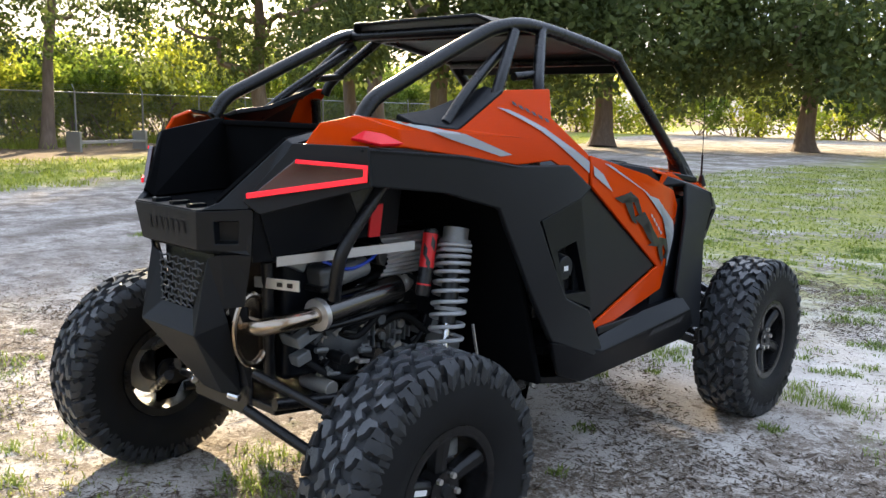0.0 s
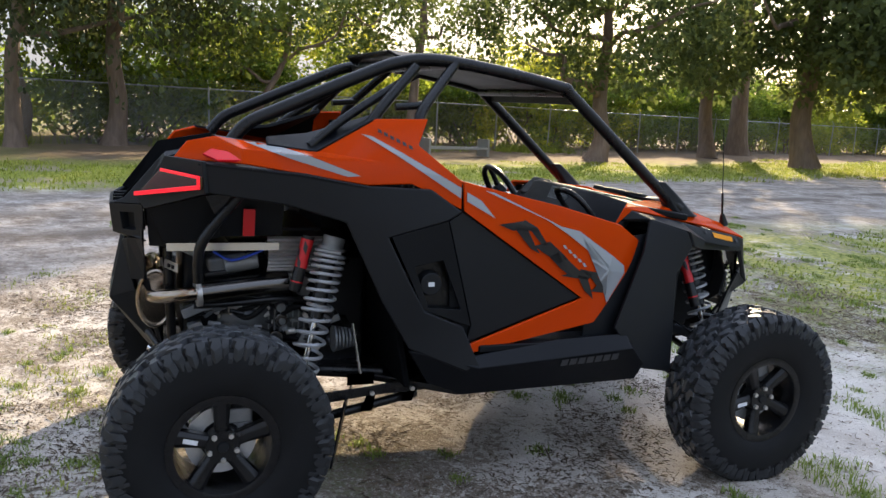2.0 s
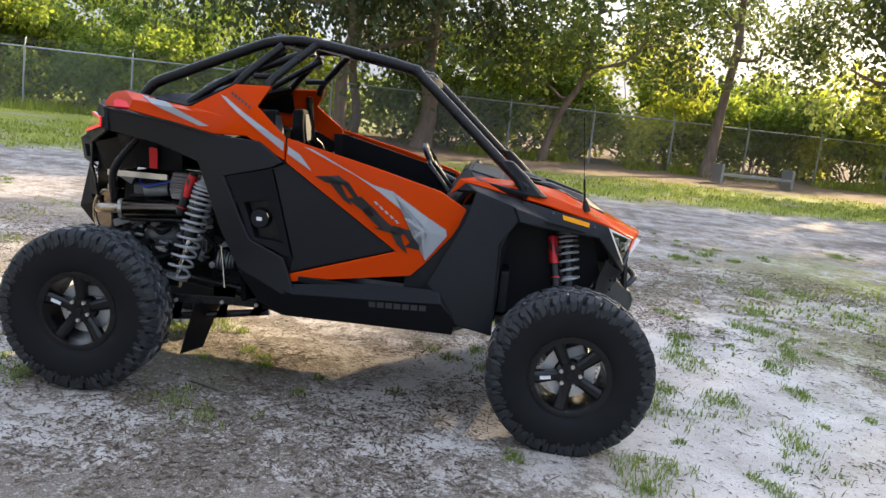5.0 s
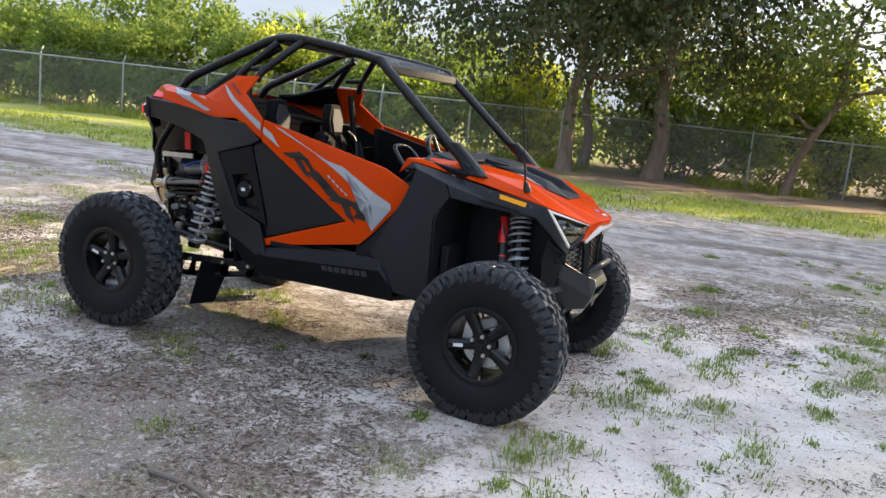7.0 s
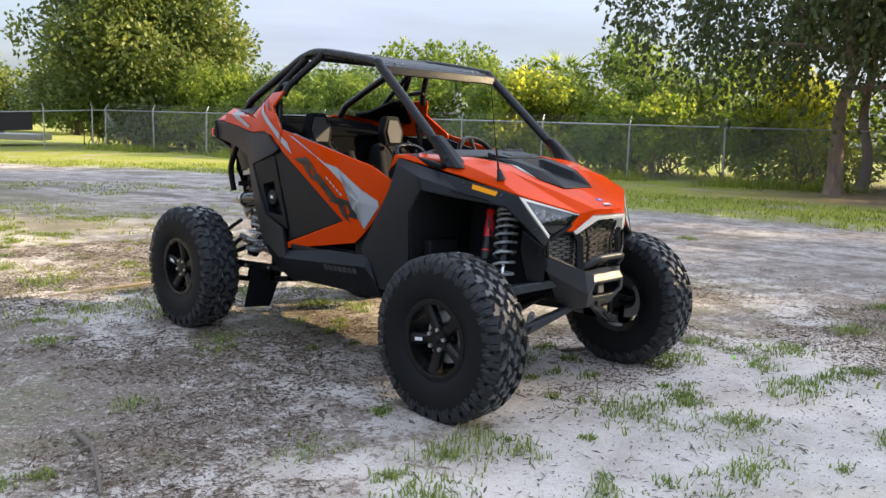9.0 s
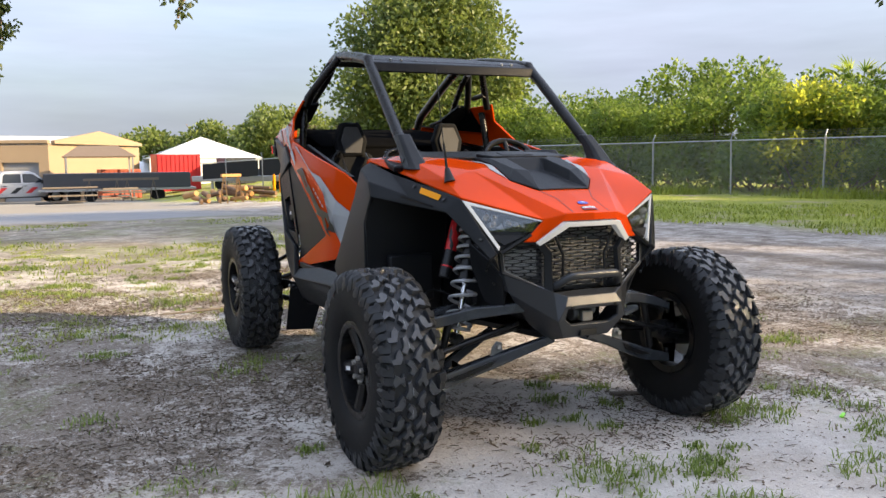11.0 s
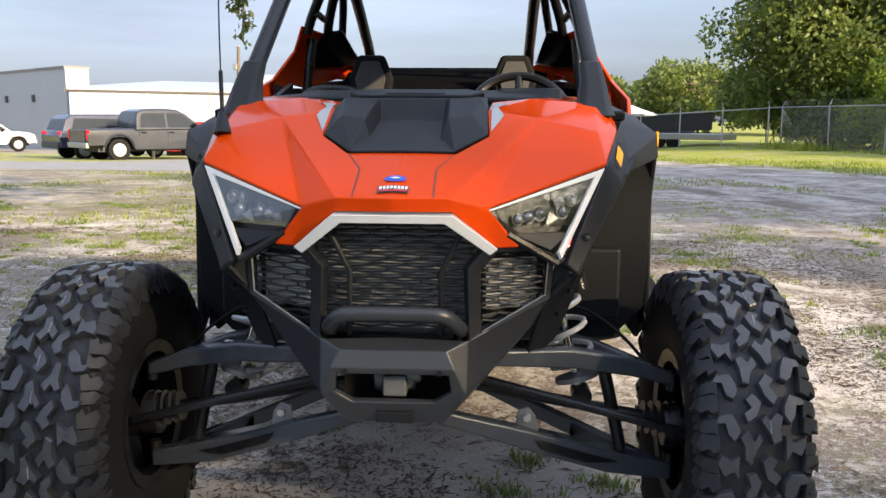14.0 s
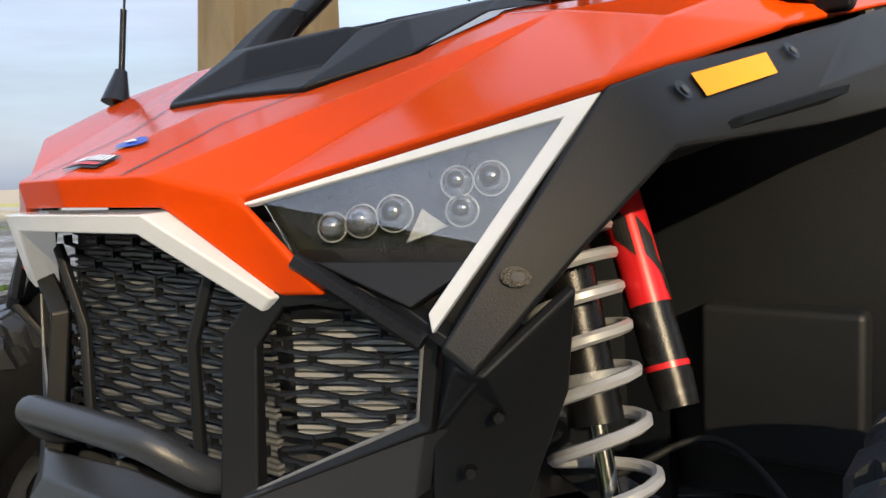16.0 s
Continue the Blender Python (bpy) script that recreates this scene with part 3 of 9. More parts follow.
def make_tree(label, base, height, trunk_r, crown_r, crown_low, clumps, leaves, leaf_size, leafmat, barkmat, seed, lean=(0, 0), name="tree", droop=0.0, limbs=7, shell=0.5, flare=1.6, squash=0.85, lump=0.16):
    rng = np.random.default_rng(seed)
    z0 = h_at(base[0], base[1]) - 0.05
    tree = thing(name, label, "tree", at=Matrix.Translation((base[0], base[1], z0)))
    bm = bmesh.new()
    top = Vector((lean[0], lean[1], height * 0.72))
    line = limb_line((0, 0, 0), top, 0.012, rng, 7)
    sweep(bm, line, lambda t: trunk_r * (1 - 0.72 * t) * (1 + (flare - 1) * math.exp(-t * 22)), 14)
    cs, rs = [], []
    for k in range(limbs):
        t = 0.38 + 0.6 * k / limbs
        a = line[int(t * (len(line) - 1))]
        ang = rng.random() * math.tau
        reach = crown_r * (0.6 + 0.5 * rng.random())
        b = Vector((a.x + math.cos(ang) * reach, a.y + math.sin(ang) * reach, max(crown_low, a.z + reach * (0.15 + 0.5 * rng.random()))))
        sweep(bm, limb_line(a, b, 0.06, rng), lambda q, r0=trunk_r * (0.5 - 0.3 * t): r0 * (1 - 0.8 * q) + 0.01, 7)
    part("trunk", bm, barkmat, tree, smooth=True)
    for k in range(clumps):
        ang, q = rng.random() * math.tau, math.sqrt(rng.random())
        zz = crown_low + (height - crown_low) * rng.random()
        wide = crown_r * math.sqrt(max(0.12, 1 - ((zz - crown_low) / (height - crown_low) * 1.6 - 0.6) ** 2))
        cs.append((lean[0] * 0.8 + math.cos(ang) * wide * q, lean[1] * 0.8 + math.sin(ang) * wide * q, zz))
        rs.append(crown_r * lump * (1 + rng.random()))
    crown = new("crown", leaf_cloud("crown", cs, rs, leaves, leaf_size, leafmat, seed + 1, shell, droop, squash))
    crown.parent = tree
    return tree


def make_shrub(seed, material, w=2.2, h=3.4, leaves=3600, size=0.19):
    rng = np.random.default_rng(seed)
    cs, rs = [], []
    for k in range(26):
        zz = h * rng.random() ** 0.8
        q = w * (1 - 0.45 * zz / h) * math.sqrt(rng.random())
        ang = rng.random() * math.tau
        cs.append((math.cos(ang) * q, math.sin(ang) * q, zz))
        rs.append(0.35 + 0.45 * rng.random())
    me = leaf_cloud("shrub_leaves", cs, rs, leaves, size, material, seed + 5, 0.35)
    bm = bmesh.new()
    for k in range(6):
        sweep(bm, limb_line((rng.normal() * 0.25, rng.normal() * 0.25, -0.1), cs[k * 3], 0.07, rng, 3), lambda q: 0.035 * (1 - 0.8 * q) + 0.006, 4)
    return me, bm


shrub_kinds = []
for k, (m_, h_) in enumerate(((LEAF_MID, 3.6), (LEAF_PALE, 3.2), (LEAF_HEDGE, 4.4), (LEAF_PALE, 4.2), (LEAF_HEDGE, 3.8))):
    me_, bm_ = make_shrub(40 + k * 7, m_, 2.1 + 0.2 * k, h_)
    first = thing("shrub", "dense green roadside shrub behind the wire fence" if m_ is not LEAF_PALE else "shrub behind the wire fence, sunshine put into its yellow-green leaf colour", "shrub", "shrubs behind the fence")
    part("stem", bm_, BARK, first, smooth=True)
    lv = new("foliage", me_)
    lv.parent = first
    first.matrix_basis = Matrix.Translation(FENCE_A + along * (4 + 16 * k) + Vector((-2.4, -0.6, 0)))
    shrub_kinds.append(first)
rr = random.Random(5)
pos = 0.0
while pos < fence_len + 6:
    open_side = pos < 31          # an unbroken green hedge, clear of the trees
    for row in range(3 if open_side else 2):
        # pale kinds, with backlight in their colour, only along the sunny stretch
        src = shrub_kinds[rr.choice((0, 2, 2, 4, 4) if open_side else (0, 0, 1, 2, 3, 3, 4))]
        off = Vector((-2.0 - 2.2 * row - rr.random() * 0.8, -0.7, 0))
        sc = rr.uniform(0.70, 0.86) + 0.12 * row if open_side else rr.uniform(0.78, 0.98) + 0.25 * row
        c = copy_thing(src, Matrix.Translation(FENCE_A + along * (pos - 4 + rr.uniform(-0.8, 0.8)) + off) @ pose(0, 0, 0, 0, 0, rr.uniform(0, 360)))
        c.scale = (sc, sc, sc * rr.uniform(0.85, 1.08))
    pos += 2.1 if open_side else 2.5


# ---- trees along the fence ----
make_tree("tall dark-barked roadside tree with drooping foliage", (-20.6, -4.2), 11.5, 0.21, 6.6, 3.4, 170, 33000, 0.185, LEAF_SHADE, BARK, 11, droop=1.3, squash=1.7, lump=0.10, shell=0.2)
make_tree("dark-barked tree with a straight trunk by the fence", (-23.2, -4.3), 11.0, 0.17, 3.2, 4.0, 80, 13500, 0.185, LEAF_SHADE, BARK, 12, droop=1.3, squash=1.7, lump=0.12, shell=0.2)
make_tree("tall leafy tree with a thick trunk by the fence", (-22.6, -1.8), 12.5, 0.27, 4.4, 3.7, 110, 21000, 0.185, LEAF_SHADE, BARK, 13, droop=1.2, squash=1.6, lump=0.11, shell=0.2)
make_tree("slender leaning tree with a curved bough", (-23.2, 2.2), 8.5, 0.13, 3.2, 2.9, 40, 8000, 0.2, LEAF_TREE, BARK, 14, (0.8, 1.6))
make_tree("leafy tree with a dark trunk behind the track", (-24.5, 8.0), 15.0, 0.19, 4.0, 3.3, 80, 22000, 0.18, LEAF_DARK, BARK, 15, (-0.5, 0.6), droop=0.5)
make_tree("thick-trunked shade tree by the fence", (-22.5, 14.6), 9.5, 0.34, 4.2, 3.1, 60, 14000, 0.22, LEAF_DARK, BARK, 16, droop=0.6)
make_tree("very tall dark shade tree near the fence", (-22.2, 24.2), 19.0, 0.42, 6.2, 3.0, 130, 52000, 0.30, LEAF_DARK, BARK, 17)
make_tree("very tall dark shade tree beyond the grass", (-17.5, 29.5), 13.0, 0.45, 5.6, 2.4, 110, 32000, 0.31, LEAF_DARK, BARK, 18)
make_tree("very tall dark shade tree beyond the grass", (-10.5, 35.0), 11.5, 0.42, 5.8, 2.2, 100, 28000, 0.31, LEAF_DARK, BARK, 19)
make_tree("broad dark tree beyond the grass", (-3.0, 40.0), 10.5, 0.42, 6.2, 2.4, 90, 22000, 0.31, LEAF_TREE, BARK, 20)
make_tree("broad dark tree beyond the grass", (5.0, 44.0), 10.5, 0.42, 6.2, 2.0, 90, 20000, 0.31, LEAF_TREE, BARK, 23)
make_tree("large round broadleaf tree standing alone by the fence", (-16.6, -37.5), 10.2, 0.35, 4.9, 1.8, 170, 50000, 0.255, LEAF_TREE, BARK, 21, shell=0.45)

# two added trees: crowns out of view keep the sun off the vehicle's roof
make_tree("added very tall tree behind the fence, its high unseen crown shading the roof", (-31.2, 28.4), 28.0, 0.45, 5.2, 20.2, 110, 26000, 0.38, LEAF_DARK, BARK, 24)
make_tree("added slender tall tree by the fence, its high unseen crown shading the roof", (-27.4, 23.5), 24.0, 0.30, 2.8, 16.6, 60, 20000, 0.36, LEAF_DARK, BARK, 25)

# a belt of scrub closes the far end
for k in range(30):
    q = k / 29
    x, y = -40 + 70 * q, 50 + 9 * math.sin(q * 3) + rr.uniform(-2, 2)
    c = copy_thing(shrub_kinds[(0, 2, 4, 1, 3)[k % 5]], Matrix.Translation((x, y, 0)) @ pose(0, 0, 0, 0, 0, rr.uniform(0, 360)))
    sc = rr.uniform(1.2, 1.7)
    c.scale = (sc, sc, sc)
palm = thing("palm_tree", "cabbage palm rising over the hedge", "palm", at=Matrix.Translation((-24.6, -16.6, -1.0)))
part("trunk", tube_bm([(0, 0, 0), (0.05, 0, 2.5), (0, 0.05, 4.6)], lambda t: 0.17 - 0.03 * t, 5, 12), BARK, palm, smooth=True)
for k in range(22):
    a, e = k * 2.4, 0.9 - 1.5 * (k / 22)
    d = Vector((math.cos(a), math.sin(a), 0))
    up = Vector((0, 0, 1))
    tip = Vector((0, 0.05, 4.7)) + (d * math.cos(e) + up * math.sin(e)) * 0.8
    bm = bmesh.new()
    sweep(bm, [(0, 0.05, 4.6), tip], 0.018, 5)
    side = d.cross(up)
    for j in range(11):
        f = (j - 5) * 0.24
        w = (d * math.cos(e) + up * math.sin(e)) * math.cos(f) + side * math.sin(f)
        n = side * math.cos(f) * 0.03
        q = tip + w * (0.85 - 0.05 * abs(j - 5)) - up * 0.10
        bm.faces.new([bm.verts.new(v) for v in (tip - n, tip + w * 0.4 - n, q, tip + w * 0.4 + n, tip + n)])
    part("frond", bm, LEAF_MID, palm)


# ---- the off-road vehicle ----
from mathutils.bvhtree import BVHTree

car = thing("off_road_vehicle", "orange and black two-seat off-road side-by-side buggy on sandy ground", "off-road vehicle")


def mir(verts, s):
    return [(v[0] * s, v[1], v[2]) for v in verts]


def dup(ob, parent, m):
    """Another of the same part, with its own parts, at m."""
    c = ob.copy()
    scene.collection.objects.link(c)
    c.parent, c.matrix_basis = parent, m
    for k in ob.children:
        dup(k, c, k.matrix_basis.copy())
    return c


def decal(name, outline, surface, origin, ray, axes, material, parent, label="", lift=0.0060):
    """A flat sticker, cut to an outline in two axes and laid onto a surface along a ray."""
    bm = bmesh.new()
    o, a, b, ray = Vector(origin), Vector(axes[0]), Vector(axes[1]), Vector(ray).normalized()
    for loop in outline:
        bm.faces.new([bm.verts.new(o + a * u + b * v) for u, v in loop])
    bmesh.ops.triangulate(bm, faces=bm.faces)
    for _ in range(5):
        long_edges = [e for e in bm.edges if e.calc_length() > 0.012]
        if long_edges:
            bmesh.ops.subdivide_edges(bm, edges=long_edges, cuts=1)
            bmesh.ops.triangulate(bm, faces=bm.faces)
    for v in bm.verts:
        hit = surface.ray_cast(v.co - ray * 0.6, ray)
        if hit[0] is not None:
            v.co = hit[0] - ray * lift
            v.tag = True
    bmesh.ops.delete(bm, geom=[v for v in bm.verts if not v.tag], context="VERTS")
    return part(name, bm, material, parent, label)


DISC = mat("bare_disc_steel", (0.70, 0.70, 0.70), 0.35, 0.6, 0.1, 30)
# -- wheels --
def lathe(bm, profile, seg=48, close=False):
    rings = []
    for k in range(seg):
        a = math.tau * k / seg
        rings.append([bm.verts.new((x, r * math.cos(a), r * math.sin(a))) for x, r in profile])
    for k in range(seg):
        p, q = rings[k], rings[(k + 1) % seg]
        for i in range(len(profile) - (0 if close else 1)):
            j = (i + 1) % len(profile)
            bm.faces.new((p[i], p[j], q[j], q[i]))
    return bm


def lug(bm, ang, corners, lo, hi):
    """A tread block: corners as (x, arc length along the tread, drop)."""
    cx = sum(c[0] for c in corners) / len(corners)
    cs = sum(c[1] for c in corners) / len(corners)
    n = len(corners)
    rings = []
    for r, k in ((lo, 1.0), (hi - 0.003, 0.91), (hi, 0.83)):
        ring = []
        for x, s_, d in corners:
            x, s_ = cx + (x - cx) * k, cs + (s_ - cs) * k
            a = ang + s_ / 0.40
            ring.append(bm.verts.new((x, (r - d) * math.cos(a), (r - d) * math.sin(a))))
        rings.append(ring)
    for p, q in zip(rings, rings[1:]):
        for i in range(n):
            j = (i + 1) % n
            bm.faces.new((p[i], p[j], q[j], q[i]))
    bm.faces.new(rings[-1])


def make_wheel(at, turn):
    w = new("wheel")
    w.parent, w.matrix_basis = car, at
    w["label"] = "knobbly black tyre on a five-spoke black rim"
    bm = bmesh.new()
    half = [(0.100, 0.196), (0.116, 0.212), (0.127, 0.262), (0.130, 0.310), (0.125, 0.352), (0.110, 0.375), (0.080, 0.386), (0.0, 0.389)]
    lathe(bm, half + [(-x, r) for x, r in half[-2::-1]], 56)
    part("tyre", bm, RUBBER, w, "black rubber tyre sidewall and carcass", smooth=True)
    bm = bmesh.new()
    lathe(bm, [(0.106, 0.3785), (0.080, 0.3890), (0.0, 0.3920), (-0.080, 0.3890), (-0.106, 0.3785)], 56)
    part("tread_base", bm, EDGERUBBER, w, "dusty rubber between the tread blocks", smooth=True)
    bm, edge = bmesh.new(), bmesh.new()
    rows = 30
    tr = random.Random(8)
    st = math.tau / rows
    # forked blocks along the middle, hooked ones beside them
    FORK = [(0.004, -0.040, 0), (0.018, -0.018, 0), (0.034, -0.044, 0), (0.050, -0.030, 0), (0.038, -0.002, 0), (0.040, 0.034, 0), (0.022, 0.044, 0), (0.014, 0.012, 0), (-0.006, -0.020, 0)]
    BAR = [(-0.004, -0.014, 0), (0.014, -0.040, 0), (0.032, -0.028, 0), (0.022, -0.004, 0), (0.040, 0.020, 0), (0.030, 0.040, 0), (0.008, 0.022, 0)]
    HOOK = [(0.048, -0.012, 0), (0.062, -0.038, 0), (0.094, -0.034, 0.003), (0.102, -0.014, 0.003), (0.080, -0.010, 0.002), (0.074, 0.018, 0.001), (0.058, 0.036, 0), (0.044, 0.016, 0)]
    WEDGE = [(0.046, -0.030, 0), (0.066, -0.016, 0), (0.092, -0.030, 0.003), (0.100, -0.008, 0.003), (0.084, 0.022, 0.002), (0.062, 0.010, 0), (0.046, 0.030, 0)]
    SHOULDER = [(0.088, -0.036, 0.002), (0.127, -0.032, 0.020), (0.135, -0.004, 0.036), (0.127, 0.016, 0.020), (0.110, 0.004, 0.008), (0.102, 0.018, 0.006), (0.084, 0.006, 0.002)]
    SHORT = [(0.090, -0.026, 0.004), (0.120, -0.021, 0.017), (0.129, 0.002, 0.030), (0.121, 0.018, 0.018), (0.100, 0.010, 0.006), (0.088, 0.024, 0.004)]
    for k in range(rows):
        for s in (1, -1):
            b = math.tau * k / rows + (0.5 * st if s < 0 else 0)
            for shape, turn_ in ((BAR if k % 2 else FORK, 0.0), (WEDGE if k % 3 == 1 else HOOK, 0.5), (SHOULDER, 0.0), (SHORT, 0.52)):
                lug(edge if shape in (SHOULDER, SHORT) else bm, b + turn_ * st, [(s * x + tr.uniform(-0.003, 0.003), q * 0.88 + tr.uniform(-0.004, 0.004), d) for x, q, d in shape], 0.366, 0.411 + tr.uniform(-0.002, 0.002))
            # low bars down the shoulder
            lug(edge, b + 0.25 * st, [(s * 0.121, -0.012, 0.028), (s * 0.129, -0.009, 0.046), (s * 0.129, 0.009, 0.046), (s * 0.121, 0.012, 0.028)], 0.372, 0.391)
    tread = part("tread", bm, TREAD, w, "deep dusty tread blocks with skylight put into their colour", smooth=True)
    tread["kind"] = "stuff"
    line = bmesh.new()
    for k in range(rows):
        lug(line, math.tau * k / rows, [(0.0172, -0.020, 0), (0.0184, -0.020, 0), (0.0184, 0.012, 0), (0.0172, 0.012, 0)], 0.404, 0.4125)
    part("chalk_line", line, GREY, w, "thin pale factory line on the tread")["kind"] = "stuff"
    part("shoulder_tread", edge, EDGERUBBER, w, "black shoulder tread blocks", smooth=True)["kind"] = "stuff"
    bm = bmesh.new()
    lathe(bm, [(0.108, 0.172), (0.112, 0.186), (0.110, 0.202), (0.098, 0.204), (0.060, 0.180), (-0.098, 0.178), (-0.104, 0.202), (-0.112, 0.200), (-0.108, 0.168), (0.052, 0.166), (0.086, 0.170)], 48, True)
    rim = part("rim", bm, GLOSS_BLACK, w, "gloss black alloy rim", smooth=True)
    for k in range(5):
        a = math.tau * k / 5 + turn
        bm = bmesh.new()
        vs = []
        for r, wd, x0, x1 in ((0.020, 0.026, 0.030, 0.080), (0.085, 0.026, 0.035, 0.082), (0.172, 0.033, 0.050, 0.098)):
            vs.append([bm.verts.new((x, r * math.cos(a) - t * math.sin(a), r * math.sin(a) + t * math.cos(a))) for x, t in ((x0, -wd), (x1 - 0.012, -wd), (x1, -wd * 0.45), (x1, wd * 0.45), (x1 - 0.012, wd), (x0, wd))])
        for p, q in zip(vs, vs[1:]):
            for i in range(6):
                bm.faces.new((p[i], p[(i + 1) % 6], q[(i + 1) % 6], q[i]))
        bm.faces.new(vs[0])
        bm.faces.new(vs[-1])
        part("spoke", bm, GLOSS_BLACK, w, bevel=0.004)
        an = a + math.tau / 10
        part("lug_nut", cyl_bm((0.070, 0.050 * math.cos(an), 0.050 * math.sin(an)), (0.098, 0.050 * math.cos(an), 0.050 * math.sin(an)), 0.011, 0.010, 6), STEEL, w)
    bm = cyl_bm((0.03, 0, 0), (0.086, 0, 0), 0.066, 0.060, 24)
    part("hub", bm, GLOSS_BLACK, w, smooth=True)
    part("hub_cap", cyl_bm((0.086, 0, 0), (0.094, 0, 0), 0.022, 0.018, 16), BLACK2, w, smooth=True)
    bm = bmesh.new()
    lathe(bm, [(0.006, 0.060), (0.006, 0.128), (0.014, 0.128), (0.014, 0.060)], 40, True)
    part("brake_disc", bm, DISC, w, "bare steel brake disc", smooth=True)
    bm = box_bm((0.010, 0.06, 0.095), (0.06, 0.10, 0.06))
    part("brake_caliper", bm, CASTGREY, w, bevel=0.01)
    part("knuckle", cyl_bm((-0.13, 0, 0), (0.02, 0, 0), 0.055, 0.075, 16), GLOSS_BLACK, w, smooth=True)
    sa = turn + math.tau / 5
    part("sticker", box_bm((0.0925, 0.118 * math.cos(sa), 0.118 * math.sin(sa)), (0.002, 0.052, 0.017), Matrix.Rotation(sa, 4, "X")), WHITE, w, "small white sticker")
    return w


FR, RR_ = (0.805, 1.225, 0.392), (0.805, -1.22, 0.404)
wheel = make_wheel(Matrix.Translation(RR_), radians(92))
dup(wheel, car, Matrix.Translation(FR) @ pose(0, 0, 0, 25, 0, 0))
dup(wheel, car, Matrix.Translation((-FR[0], FR[1], FR[2])) @ pose(0, 0, 0, 40, 0, 180))
dup(wheel, car, Matrix.Translation((-RR_[0], RR_[1], RR_[2])) @ pose(0, 0, 0, 10, 0, 180))


def shock(top, low, red, spring_to=0.9, coil_r=0.052, turns=11):
    """A coil-over: body, shaft, spring, collars and a remote reservoir."""
    top, low = Vector(top), Vector(low)
    d = low - top
    q = d.to_track_quat("Z", "Y").to_matrix().to_4x4()
    ob = part("shock_absorber", cyl_bm(top, top + d * 0.55, 0.032, seg=18), GLOSS_BLACK, car, "coil-over shock absorber", smooth=True)
    part("shaft", cyl_bm(top + d * 0.5, low, 0.012, seg=12), CHROME, ob, "polished shaft", smooth=True)
    bm = bmesh.new()
    L = d.length
    line = []
    tight = 0.42
    for k in range(turns * 14 + 1):
        t = k / (turns * 14)
        a = math.tau * turns * t
        z = L * (0.06 + (spring_to - 0.06) * (tight * t + (1 - tight) * t * t))
        line.append(Matrix.Translation(top) @ q @ Vector((coil_r * math.cos(a), coil_r * math.sin(a), z)))
    sweep(bm, line, 0.0075, 7)
    part("spring", bm, SPRING, ob, "silver-grey coil spring", smooth=True)
    for t, r in ((0.04, 0.058), (0.46, 0.050), (spring_to + 0.02, 0.058)):
        part("collar", cyl_bm(top + d * (t - 0.012), top + d * (t + 0.012), r, seg=20), CASTGREY, ob, smooth=True)
    for e in (top, low):
        part("mount", cyl_bm(e - Vector((0, 0.03, 0)), e + Vector((0, 0.03, 0)), 0.026, seg=14), GLOSS_BLACK, ob, smooth=True)
    a, b = Vector(red[0]), Vector(red[1])
    res = part("reservoir", cyl_bm(a, b, 0.0255, seg=18), GLOSS_BLACK, ob, "black reservoir with a red printed sleeve", smooth=True)
    part("sleeve", cyl_bm(a.lerp(b, 0.06), a.lerp(b, 0.60), 0.0266, seg=18), RED, res, "red printed sleeve", smooth=True)
    part("band", cyl_bm(a.lerp(b, 0.86), a.lerp(b, 0.885), 0.0266, seg=18), RED, res, "thin red ring", smooth=True)
    part("end_cap", cyl_bm(a.lerp(b, 0.90), a.lerp(b, 1.05), 0.0272, 0.0240, 18), GLOSS_BLACK, res, smooth=True)
    # slanting black print on the sleeve
    axis_m = Matrix.Translation(a) @ (b - a).to_track_quat("Z", "Y").to_matrix().to_4x4()
    span = (b - a).length
    for turn_, z0, z1, half in ((0.5, 0.14, 0.30, 0.34), (1.5, 0.26, 0.44, 0.30), (2.6, 0.16, 0.34, 0.36), (3.6, 0.34, 0.56, 0.30), (4.5, 0.12, 0.28, 0.32), (5.5, 0.30, 0.50, 0.34), (0.9, 0.46, 0.60, 0.30)):
        mark = bmesh.new()
        low_, high_ = [], []
        for k in range(5):
            w_ = turn_ + half * (k / 2 - 1)
            lean_ = 0.05 * (k / 2 - 1)
            for row_, zz in ((low_, z0 - lean_), (high_, z1 - lean_)):
                row_.append(mark.verts.new(axis_m @ Vector((0.0272 * math.cos(w_), 0.0272 * math.sin(w_), span * zz))))
        for k in range(4):
            mark.faces.new((low_[k], low_[k + 1], high_[k + 1], high_[k]))
        part("print", mark, DARKINK, res)
    return ob


def bar(name, pts, r, material, label="", parent=None, seg=10):
    return part(name, tube_bm(pts, r, 6, seg), material, parent or car, label, smooth=True)


def panel(name, verts, faces, material, s, label="", thick=0.012, bevel=0.005, out=(1, 0, 0), parent=None):
    bm = facet_bm(mir(verts, s), faces, 0, (out[0] * s, out[1], out[2]))
    bmesh.ops.triangulate(bm, faces=bm.faces[:])
    tree = BVHTree.FromBMesh(bm)
    bm.normal_update()
    bmesh.ops.solidify(bm, geom=bm.faces[:], thickness=thick)
    return part(name, bm, material, parent or car, label, bevel=bevel), tree


